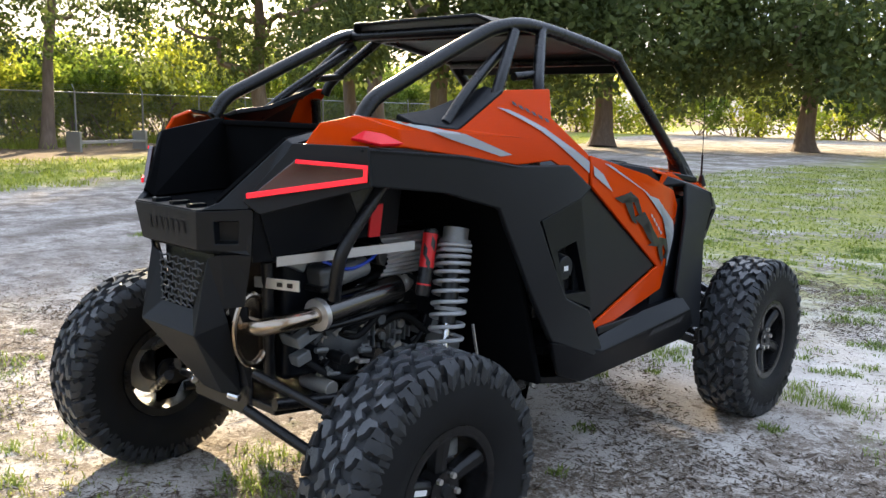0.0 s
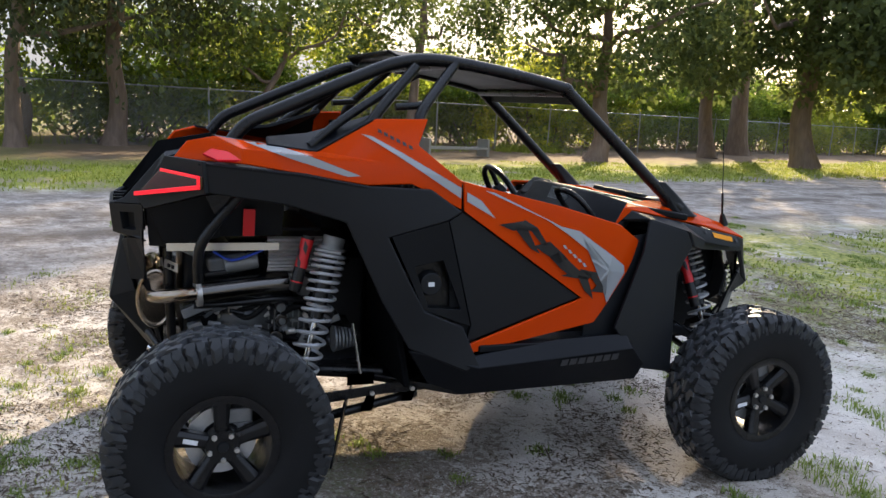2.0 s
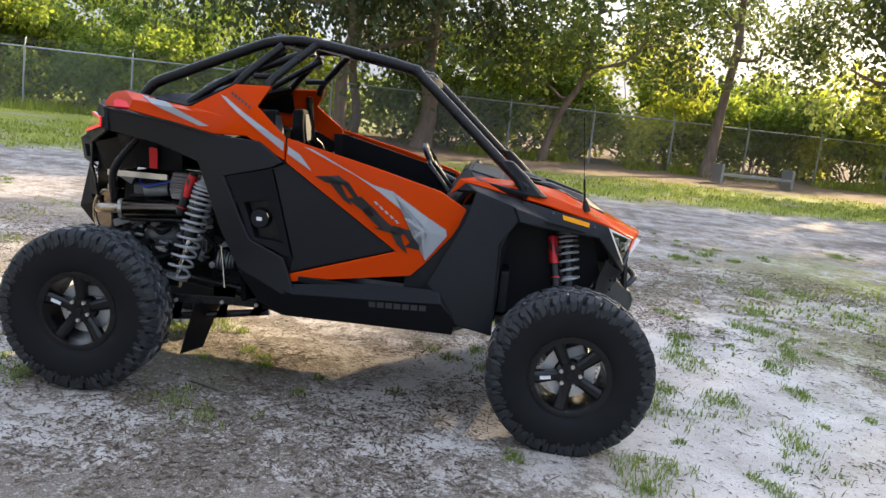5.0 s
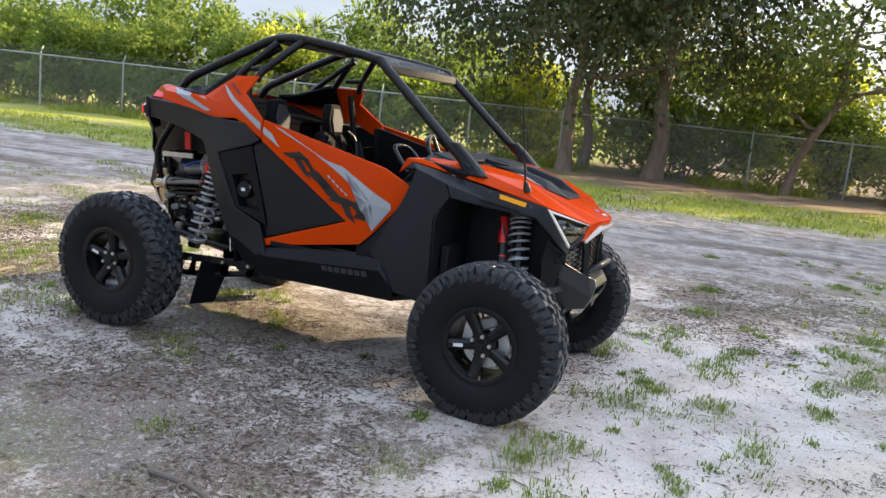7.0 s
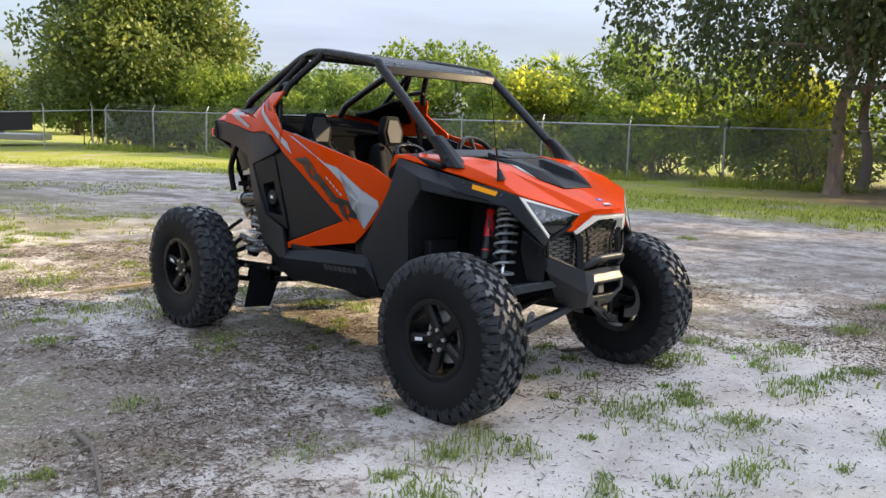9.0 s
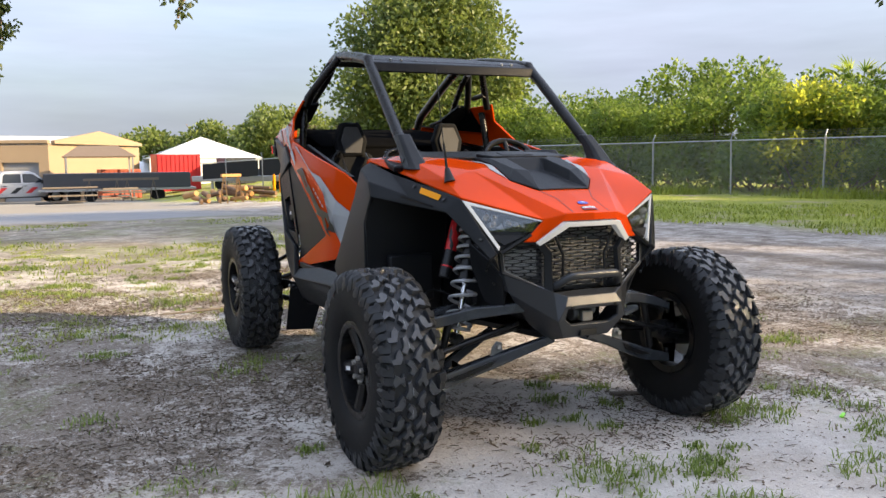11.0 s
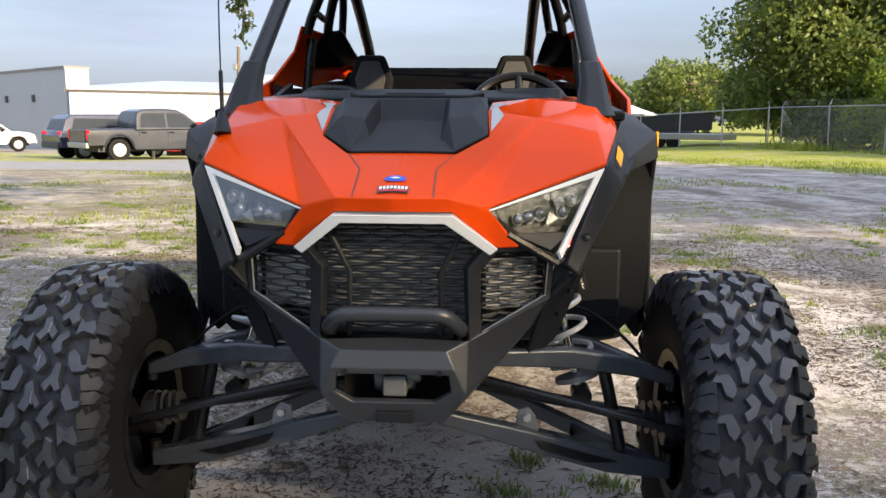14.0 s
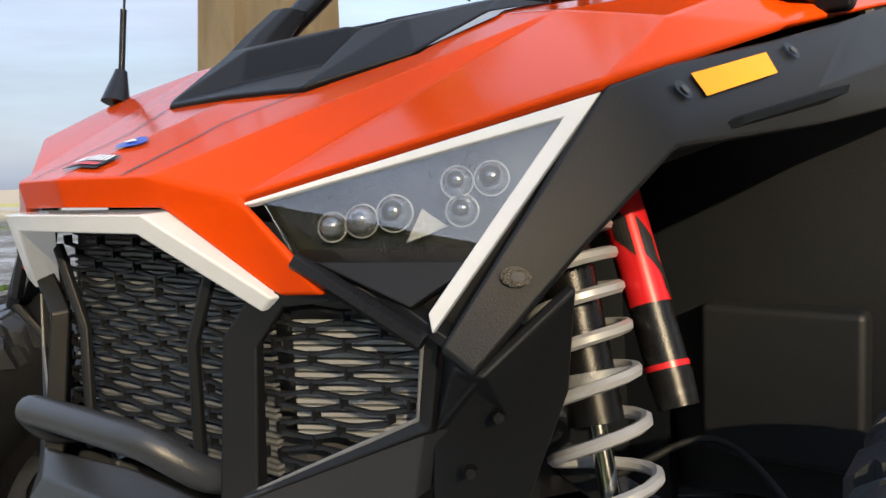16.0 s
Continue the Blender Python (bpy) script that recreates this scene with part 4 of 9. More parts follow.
def beam(pts, wides, bm=None):
    """A boxed arm: rectangles (width along y, height) carried along points."""
    bm = bm or bmesh.new()
    rings = []
    for p, (w, h) in zip(pts, wides):
        p = Vector(p)
        rings.append([bm.verts.new(p + Vector((0, a * w / 2, b * h / 2))) for a, b in ((-1, -1), (1, -1), (1, 1), (-1, 1))])
    for a, b in zip(rings, rings[1:]):
        for i in range(4):
            bm.faces.new((a[i], a[(i + 1) % 4], b[(i + 1) % 4], b[i]))
    bm.faces.new(rings[0][::-1])
    bm.faces.new(rings[-1])
    return bm


DULLMARK = mat("dull_grey_mark", (0.045, 0.046, 0.05), 0.5)
# -- body sides --
SAIL = [(0.42, -1.372, 1.400), (0.43, -1.319, 1.470), (0.48, -1.220, 1.496), (0.57, -0.840, 1.452), (0.58, -0.607, 1.592), (0.632, -0.407, 1.602),
        (0.680, -0.458, 1.498), (0.737, -0.288, 1.364), (0.742, -0.284, 1.250), (0.716, -0.489, 1.346), (0.690, -0.660, 1.336), (0.610, -1.136, 1.402), (0.700, -0.600, 1.425), (0.590, -1.130, 1.455)]
SAIL_F = [(0, 1, 13, 11), (1, 2, 13), (2, 3, 12, 13), (11, 13, 12, 10), (10, 12, 9), (12, 3, 4), (12, 4, 5, 6), (12, 6, 7), (9, 12, 7, 8)]
DOOR = [(0.737, -0.280, 1.362), (0.742, 0.158, 1.271), (0.692, 0.500, 1.184), (0.642, 0.651, 1.094), (0.664, 0.571, 0.958), (0.692, 0.457, 0.816), (0.712, 0.390, 0.748),
        (0.735, -0.214, 0.646), (0.735, -0.230, 0.680), (0.735, 0.308, 0.866), (0.752, -0.276, 1.245), (0.760, 0.100, 1.170), (0.728, 0.430, 0.985)]
DOOR_F = [(0, 1, 11, 10), (1, 2, 12, 11), (2, 3, 4, 12), (10, 11, 12, 9), (12, 4, 5, 9), (9, 5, 6, 7, 8)]

for s in (1, -1):
    sail, sail_hit = panel("rear_quarter_panel", SAIL, SAIL_F, ORANGE, s, "glossy orange rear quarter panel", 0.014, 0.006)
    for k in (2, 5):
        panel("panel_lining", [(SAIL[i][0] - 0.022, SAIL[i][1], SAIL[i][2] - 0.004) for i in SAIL_F[k]], [tuple(range(len(SAIL_F[k])))], BLACK, s, "black lining inside the quarter panel", 0.006, 0.0, (-1, 0, 0))
    yz = ((0, 1, 0), (0, 0, 1))
    org, ray = (0.7 * s, 0, 0), (-s, 0, 0)
    decal("stripe", [[(-1.125, 1.484), (-1.06, 1.487), (-0.90, 1.445), (-0.69, 1.371), (-0.74, 1.366), (-0.95, 1.425)]], sail_hit, org, ray, yz, GREY, sail, "grey stripe decal")
    decal("stripe", [[(-0.672, 1.530), (-0.633, 1.522), (-0.292, 1.338), (-0.292, 1.296)]], sail_hit, org, ray, yz, GREY, sail, "grey stripe decal")
    decal("small_mark", [[(-0.61 + 0.022 * k, 1.553 - 0.011 * k), (-0.596 + 0.022 * k, 1.547 - 0.011 * k), (-0.596 + 0.022 * k, 1.533 - 0.011 * k), (-0.61 + 0.022 * k, 1.539 - 0.011 * k)] for k in range(6)], sail_hit, org, ray, yz, DARKINK, sail)
    door, door_hit = panel("door", DOOR, DOOR_F, ORANGE, s, "orange door skin with grey and black graphics", 0.016, 0.006)
    decal("stripe", [[(-0.192, 1.330), (-0.145, 1.321), (0.168, 1.184), (0.263, 1.163), (0.542, 0.996), (0.548, 0.963), (0.455, 0.832), (0.450, 0.988), (0.205, 1.150), (0.092, 1.214)]], door_hit, org, ray, yz, GREY, door, "grey stripe decal")
    decal("stripe", [[(-0.268, 1.322), (-0.204, 1.288), (-0.142, 1.218), (-0.268, 1.286)]], door_hit, org, ray, yz, GREY, door, "grey stripe decal")
    # three angular black shapes along the door, a pale broken bar above them
    for marks in ([[(-0.111, 1.192), (-0.007, 1.207), (0.044, 1.169), (-0.059, 1.171)], [(-0.046, 1.175), (0.005, 1.171), (0.040, 1.115), (0.067, 1.077), (0.029, 1.096), (-0.005, 1.130)], [(-0.007, 1.207), (0.049, 1.178), (0.101, 1.111), (0.075, 1.114), (0.034, 1.157)]],
                  [[(0.056, 1.098), (0.117, 1.115), (0.182, 1.065), (0.200, 1.048), (0.166, 1.032), (0.112, 1.065)], [(0.132, 1.051), (0.167, 1.070), (0.207, 1.041), (0.265, 0.996), (0.218, 0.983), (0.186, 1.003)]],
                  [[(0.198, 0.972), (0.287, 0.991), (0.341, 0.971), (0.319, 0.953), (0.257, 0.962)], [(0.274, 0.966), (0.319, 0.957), (0.341, 0.905), (0.361, 0.867), (0.312, 0.905)], [(0.287, 0.991), (0.357, 0.976), (0.409, 0.917), (0.413, 0.891), (0.350, 0.902), (0.372, 0.923), (0.342, 0.955)]]):
        marks = [[(q[0] + 0.16 * (q[0] - sum(v[0] for v in m_) / len(m_)), q[1] + 0.16 * (q[1] - sum(v[1] for v in m_) / len(m_))) for q in m_] for m_ in marks]
        decal("graphic", marks, door_hit, org, ray, yz, DARKINK, door, "angular black graphic", 0.0065)
    decal("small_graphic", [[(0.178 + 0.027 * k, 1.106 - 0.0203 * k), (0.190 + 0.027 * k, 1.106 - 0.0203 * k), (0.204 + 0.027 * k, 1.090 - 0.0203 * k), (0.190 + 0.027 * k, 1.089 - 0.0203 * k)] for k in range(5)], door_hit, org, ray, yz, GREY, door, "pale graphic", 0.0065)
    decal("small_graphic", [[(0.340, 0.984), (0.377, 0.981), (0.385, 0.961), (0.351, 0.966)]], door_hit, org, ray, yz, DARKINK, door, lift=0.005)
    lower = [(0.737, -0.276, 1.238), (0.722, 0.300, 0.868), (0.722, -0.224, 0.690), (0.726, -0.205, 0.765), (0.742, -0.335, 1.205), (0.730, -0.02, 0.95)]
    panel("lower_door_panel", lower, [(0, 1, 5), (1, 2, 3, 5), (3, 4, 0, 5)], BLACK2, s, "matt black lower door panel", 0.012, 0.004, parent=door)
    part("door_latch", cyl_bm((0.715 * s, 0.08, 0.655), (0.735 * s, 0.08, 0.655), 0.014, seg=12), CHROME, door, "bright latch")
    # two dark sheets added behind the door's gaps so that they stay black
    part("door_backing", facet_bm(mir([(0.700, -0.340, 1.330), (0.700, -0.215, 1.335), (0.690, -0.170, 0.660), (0.690, -0.280, 0.660)], s), [(0, 1, 2, 3)], 0.01), LINER, car)
    part("kick_panel", facet_bm(mir([(0.680, 0.36, 0.62), (0.680, 0.36, 0.80), (0.650, 0.56, 1.12), (0.640, 0.78, 1.15), (0.690, 0.78, 0.52)], s), [(0, 1, 2, 3, 4)], 0.01), LINER, car)
    part("door_inner", facet_bm(mir([(0.66, -0.27, 1.34), (0.66, 0.50, 1.165), (0.66, 0.40, 0.75), (0.66, -0.21, 0.66)], s), [(0, 1, 2, 3)], 0.02), BLACK, door)

    # rear fender band, strut and quarter
    fen = [(0.585, -1.285, 1.400), (0.700, -0.658, 1.334), (0.742, -0.417, 1.331), (0.757, -0.284, 1.243), (0.762, -0.346, 1.207), (0.742, -0.583, 1.137),
           (0.752, -0.497, 0.967), (0.762, -0.425, 0.841), (0.752, -0.251, 0.767), (0.775, -0.174, 0.600), (0.775, -0.239, 0.583), (0.742, -0.481, 0.684), (0.722, -0.595, 0.875), (0.682, -0.741, 1.187), (0.640, -0.975, 1.251), (0.580, -1.262, 1.284), (0.668, -0.90, 1.372)]
    panel("rear_fender", fen, [(0, 16, 14, 15), (16, 1, 13, 14), (1, 2, 5, 13), (2, 3, 4, 5), (13, 5, 6, 12), (12, 6, 7, 11), (11, 7, 8, 9, 10)], BLACK2, s, "black moulded rear fender", 0.03, 0.008)
    part("fender_top", facet_bm(mir([(0.588, -1.285, 1.396), (0.668, -0.900, 1.366), (0.700, -0.658, 1.328), (0.560, -0.640, 1.340), (0.500, -0.900, 1.385), (0.450, -1.270, 1.400)], s), [(0, 1, 4, 5), (1, 2, 3, 4)], 0.008, (0, 0, 1)), BLACK, car)
    quarter = [(0.738, -0.570, 1.140), (0.748, -0.340, 1.205), (0.735, -0.211, 0.762), (0.740, -0.251, 0.778), (0.742, -0.430, 0.845), (0.742, -0.480, 0.960)]
    hole = [(0.740, -0.470, 1.020), (0.742, -0.352, 1.045), (0.738, -0.262, 0.838), (0.740, -0.404, 0.850)]
    q = quarter + hole + [(v[0] - 0.05, v[1] + 0.01, v[2]) for v in hole]
    panel("side_panel", q, [(0, 1, 7, 6), (1, 2, 3, 8, 7), (3, 4, 9, 8), (4, 5, 0, 6, 9), (6, 7, 11, 10), (7, 8, 12, 11), (8, 9, 13, 12), (9, 6, 10, 13)], BLACK, s, "black side panel with a recessed intake", 0.008, 0.003)
    part("recess_back", facet_bm(mir([(v[0] - 0.055, v[1], v[2]) for v in hole], s), [(0, 1, 2, 3)], 0.01), GLOSS_BLACK, car)
    cap = part("fuel_cap", cyl_bm((0.685 * s, -0.392, 0.945), (0.728 * s, -0.392, 0.945), 0.055, 0.046, 24), BLACK2, car, "round black cap", bevel=0.005)
    part("sticker", box_bm((0.729 * s, -0.392, 0.945), (0.002, 0.026, 0.018)), WHITE, cap, "small white sticker")

    # sill and step
    sill = [(0.740, -0.480, 0.676), (0.782, -0.182, 0.594), (0.742, -0.204, 0.640), (0.742, 0.178, 0.690), (0.742, 0.544, 0.700), (0.765, 0.640, 0.555), (0.715, 0.631, 0.470), (0.715, -0.227, 0.460), (0.705, -0.380, 0.520), (0.785, 0.250, 0.620), (0.785, 0.56, 0.640)]
    sil, sil_hit = panel("sill", sill, [(0, 2, 1), (2, 3, 9, 1), (3, 4, 10, 9), (4, 5, 10), (1, 9, 7), (9, 10, 5, 6, 7), (0, 1, 7, 8)], BLACK, s, "black moulded sill with a raised mark", 0.02, 0.006)
    for k in range(7):
        decal("raised_mark", [[(0.205 + 0.042 * k, 0.578 + 0.002 * k), (0.238 + 0.042 * k, 0.580 + 0.002 * k), (0.238 + 0.042 * k, 0.612 + 0.002 * k), (0.205 + 0.042 * k, 0.610 + 0.002 * k)]], sil_hit, org, ray, yz, DULLMARK, sil, "dull grey mark")
    part("step", beam([(0.60 * s, 0.20, 0.665), (0.745 * s, 0.20, 0.665)], [(0.74, 0.03), (0.74, 0.03)]), BLACK, car, bevel=0.006)

    # front fender: side, flare, liner
    side = [(0.668, 0.668, 1.205), (0.695, 0.630, 1.051), (0.748, 0.480, 0.727), (0.752, 0.641, 0.532), (0.712, 0.830, 0.490), (0.708, 0.813, 0.953), (0.702, 0.893, 1.083), (0.700, 0.86, 1.150), (0.736, 0.66, 0.86)]
    panel("front_fender", side, [(0, 1, 8, 5, 6, 7), (1, 2, 8), (2, 3, 8), (3, 4, 5, 8)], BLACK2, s, "black faceted front fender", 0.02, 0.008)
    flare = [(0.588, 0.560, 1.190), (0.598, 0.610, 1.236), (0.595, 0.880, 1.186), (0.547, 1.075, 1.144), (0.508, 1.275, 1.107), (0.488, 1.362, 1.084), (0.668, 0.668, 1.205), (0.704, 0.870, 1.150), (0.704, 0.900, 1.082), (0.600, 1.040, 1.050), (0.535, 1.318, 1.026), (0.474, 1.400, 0.935), (0.416, 1.480, 0.840), (0.388, 1.488, 0.862), (0.592, 1.045, 1.092), (0.532, 1.300, 1.056)]
    fl, fl_hit = panel("fender_flare", flare, [(0, 6, 1), (1, 6, 7, 2), (2, 7, 14, 3), (3, 14, 15, 4), (7, 8, 9, 14), (14, 9, 10, 15), (4, 15, 5), (15, 10, 11, 5), (5, 11, 12, 13)], BLACK2, s, "dark grey fender flare", 0.022, 0.006, out=(0.6, 0.3, 1))
    decal("side_marker", [[(1.114, 1.125), (1.259, 1.096), (1.257, 1.074), (1.120, 1.102)]], fl_hit, org, (-s, 0, 0), yz, YELLOW, fl, "amber side marker", 0.004)
    for y_, z_ in ((1.066, 1.130), (1.286, 1.080), (1.440, 0.922)):
        ring = [(y_ + 0.009 * math.cos(a), z_ + 0.009 * math.sin(a)) for a in (math.tau * k / 12 for k in range(12))]
        decal("bolt", [ring], fl_hit, org, (-s, 0, 0), yz, GLOSS_BLACK, fl, lift=0.006)
        ring = [(y_ + 0.0045 * math.cos(a), z_ + 0.0045 * math.sin(a)) for a in (math.tau * k / 6 for k in range(6))]
        decal("bolt", [ring], fl_hit, org, (-s, 0, 0), yz, DULLMARK, fl, lift=0.008)
    liner = [(0.700, 0.880, 1.090), (0.704, 0.825, 0.950), (0.690, 0.830, 0.620), (0.33, 0.80, 0.500), (0.30, 0.86, 1.100), (0.52, 0.90, 1.12), (0.52, 0.84, 0.80), (0.60, 0.822, 0.520)]
    panel("wheel_well_liner", liner, [(0, 1, 6, 5), (1, 2, 6), (2, 7, 6), (7, 3, 6), (3, 4, 5, 6)], LINER, s, "black wheel well liner", 0.012, 0.004, out=(0, 1, 0))
    part("inner_fender", facet_bm(mir([(0.24, 0.84, 1.14), (0.25, 1.30, 1.06), (0.25, 1.38, 0.80), (0.25, 1.30, 0.62), (0.25, 0.82, 0.50)], s), [(0, 1, 2, 3, 4)], 0.012), LINER, car)
    part("storage_box", box_bm((0.50 * s, 0.86, 0.70), (0.22, 0.05, 0.22)), LINER, car, "black box on the wheel well wall", bevel=0.012)
    part("fender_underside", facet_bm(mir([(0.31, 0.84, 1.11), (0.66, 0.86, 1.12), (0.56, 1.22, 1.055), (0.47, 1.36, 1.0), (0.34, 1.32, 1.02)], s), [(0, 1, 2, 3, 4)], 0.008), BLACK, car)
    shroud = [(0.395, 1.480, 0.845), (0.420, 1.470, 0.838), (0.462, 1.378, 0.905), (0.436, 1.350, 0.800), (0.375, 1.350, 0.650), (0.300, 1.400, 0.600), (0.345, 1.446, 0.772), (0.400, 1.41, 0.790)]
    panel("front_shroud", shroud, [(0, 1, 7, 6), (1, 2, 3, 7), (7, 3, 4, 5), (6, 7, 5)], BLACK2, s, "dark satin side shroud below the headlight", 0.012, 0.004, out=(0.7, 0.7, 0))
    for px_, py_, pz_ in ((0.372, 1.428, 0.735), (0.400, 1.420, 0.790)):
        part("screw", cyl_bm((px_ * s, py_, pz_), (px_ * s + 0.006 * s, py_ + 0.008, pz_), 0.007, 0.005, 10), GLOSS_BLACK, car)

# -- hood --
HOOD = [(0.000, 1.604, 1.022), (0.125, 1.583, 1.021), (0.130, 1.375, 1.110), (0.000, 1.375, 1.114), (0.207, 1.545, 0.998), (0.487, 1.366, 1.088), (0.485, 1.215, 1.160), (0.335, 1.170, 1.194),
        (0.206, 1.278, 1.149), (0.202, 1.130, 1.212), (0.215, 0.930, 1.238), (0.330, 0.930, 1.250), (0.510, 0.960, 1.234), (0.557, 1.060, 1.160), (0.600, 0.620, 1.236), (0.598, 0.575, 1.252), (0.480, 0.660, 1.262),
        (0.000, 1.598, 0.992), (0.128, 1.574, 0.990), (0.280, 1.514, 0.906), (0.226, 1.524, 0.904), (0.596, 0.528, 1.158)]
HOOD_F = [(0, 1, 2, 3), (1, 4, 5, 6, 7), (1, 7, 8, 2), (7, 6, 12, 11), (8, 7, 11, 10, 9), (5, 13, 6), (6, 13, 12), (13, 14, 15, 12), (12, 15, 16), (12, 16, 11), (0, 17, 18, 1), (1, 18, 20, 19, 4), (14, 21, 15)]
bm = bmesh.new()
for s in (1, -1):
    vs = [bm.verts.new(v) for v in mir(HOOD, s)]
    for f in HOOD_F:
        bm.faces.new([vs[i] for i in f][::s])
bmesh.ops.remove_doubles(bm, verts=bm.verts, dist=0.0005)
bmesh.ops.recalc_face_normals(bm, faces=bm.faces)
if sum((f.normal.z * f.calc_area() for f in bm.faces)) < 0:
    bmesh.ops.reverse_faces(bm, faces=bm.faces)
bmesh.ops.triangulate(bm, faces=bm.faces[:])
hood_hit = BVHTree.FromBMesh(bm)
bm.normal_update()
bmesh.ops.solidify(bm, geom=bm.faces[:], thickness=0.014)
hood = part("hood", bm, ORANGE, car, "glossy orange faceted hood", bevel=0.006, angle=5, seg=3)
down = (0, -0.35, -1)
ell = [(0.025 * math.cos(a), 0.015 * math.sin(a)) for a in (math.tau * k / 20 for k in range(20))]
badge_axes = ((1, 0, 0), (0, 0.93, -0.37))
decal("emblem", [ell], hood_hit, (0, 1.523, 1.075), down, badge_axes, BLUE, hood, "small blue oval emblem", lift=0.003)
decal("emblem_mark", [[(-0.013, 0), (0, 0.005), (0.013, 0), (0, -0.005)]], hood_hit, (0, 1.523, 1.075), down, badge_axes, WHITE, hood, lift=0.0045)
decal("dealer_plate", [[(-0.034, -0.016), (0.034, -0.016), (0.034, 0.017), (-0.034, 0.017)]], hood_hit, (0, 1.570, 1.052), down, badge_axes, DARKINK, hood, "small dark and red sticker", lift=0.003)
decal("dealer_mark", [[(-0.031 + 0.008 * k, -0.012), (-0.0255 + 0.008 * k, -0.012), (-0.0255 + 0.008 * k, 0.002), (-0.031 + 0.008 * k, 0.002)] for k in range(8)], hood_hit, (0, 1.570, 1.052), down, badge_axes, WHITE, hood, lift=0.0045)
decal("dealer_mark", [[(-0.030, 0.0055), (0.030, 0.0055), (0.030, 0.0125), (-0.030, 0.0125)]], hood_hit, (0, 1.570, 1.052), down, badge_axes, RED, hood, lift=0.0045)
for s in (1, -1):
    decal("seam", [[(0.0865 * s, 1.594), (0.0895 * s, 1.594), (0.0895 * s, 1.46), (0.126 * s, 1.385), (0.123 * s, 1.385), (0.0865 * s, 1.46)]], hood_hit, (0, 0, 1.1), (0, 0, -1), ((1, 0, 0), (0, 1, 0)), DARKINK, hood, lift=0.001)

# hood scoop
SC = [(0.000, 1.388, 1.116), (0.125, 1.382, 1.114), (0.206, 1.278, 1.152), (0.206, 1.130, 1.216), (0.186, 1.060, 1.246), (0.166, 1.238, 1.200), (0.106, 1.262, 1.192), (0.100, 1.060, 1.246),
      (0.088, 1.290, 1.142), (0.086, 1.080, 1.190), (0.000, 1.290, 1.144), (0.000, 1.080, 1.192), (0.205, 0.950, 1.250), (0.168, 0.880, 1.262), (0.000, 0.880, 1.266), (0.000, 1.035, 1.246), (0.090, 1.035, 1.246)]
SC_F = [(0, 1, 8, 10), (1, 2, 5), (1, 5, 6), (1, 6, 8), (2, 3, 4, 5), (5, 4, 7, 6), (6, 7, 9, 8), (8, 9, 11, 10), (9, 16, 15, 11), (7, 16, 9), (4, 12, 13, 14, 15, 16, 7), (3, 12, 4)]
bm = bmesh.new()
for s in (1, -1):
    vs = [bm.verts.new(v) for v in mir(SC, s)]
    for f in SC_F:
        bm.faces.new([vs[i] for i in f][::s])
bmesh.ops.remove_doubles(bm, verts=bm.verts, dist=0.0005)
bmesh.ops.recalc_face_normals(bm, faces=bm.faces)
bm.normal_update()
bmesh.ops.solidify(bm, geom=bm.faces[:], thickness=0.012)
part("hood_scoop", bm, BLACK2, car, "black plastic hood scoop", bevel=0.004, angle=10)
for s in (1, -1):
    decal("scoop_trim", [[(0.212 * s, 1.262), (0.246 * s, 1.165), (0.232 * s, 1.095), (0.262 * s, 1.010), (0.222 * s, 1.010), (0.214 * s, 1.13)]], hood_hit, (0, 0, 1.2), (0, 0, -1), ((1, 0, 0), (0, 1, 0)), GREY, hood, "grey trim decal beside the scoop", lift=0.003)

cowl = part("cowl_plate", facet_bm([(-0.150, 1.010, 1.256), (0.150, 1.010, 1.256), (0.195, 0.940, 1.268), (0.150, 0.860, 1.278), (-0.150, 0.860, 1.278), (-0.195, 0.940, 1.268)], [(0, 1, 2, 3, 4, 5)], 0.022, (0, 0, 1)), BLACK, car, "raised black cowl plate", bevel=0.006)
part("cowl_inset", facet_bm([(-0.085, 0.990, 1.2625), (0.085, 0.990, 1.2625), (0.070, 0.900, 1.276), (-0.070, 0.900, 1.276)], [(0, 1, 2, 3)], 0.008, (0, 0, 1)), BLACK2, cowl, bevel=0.003)

# chrome-like light strip across the nose
STRIP = [(-0.230, 1.528, 0.902), (-0.131, 1.580, 0.984), (0.131, 1.580, 0.984), (0.230, 1.528, 0.902)]
bm = bmesh.new()
rings = []
for i, p in enumerate(STRIP):
    low = 0.42 if i in (0, 3) else 0.58
    inward = 0.018 * (1 if i in (0, 1) else -1)
    rings.append([bm.verts.new(v) for v in ((p[0], p[1] + (0.018 if 0 < i < 3 else 0.004), p[2] + 0.002), (p[0] + inward, p[1] + (0.012 if 0 < i < 3 else 0.002), p[2] - 0.030 * low), (p[0] + inward, p[1] - 0.030, p[2] - 0.026 * low), (p[0], p[1] - 0.030, p[2] + 0.004))])
for a, b in zip(rings, rings[1:]):
    for i in range(4):
        bm.faces.new((a[i], a[(i + 1) % 4], b[(i + 1) % 4], b[i]))
bm.faces.new(rings[0])
bm.faces.new(rings[-1])
part("light_strip", bm, LIGHTBAR, car, "clear white light strip over the grille", bevel=0.003)

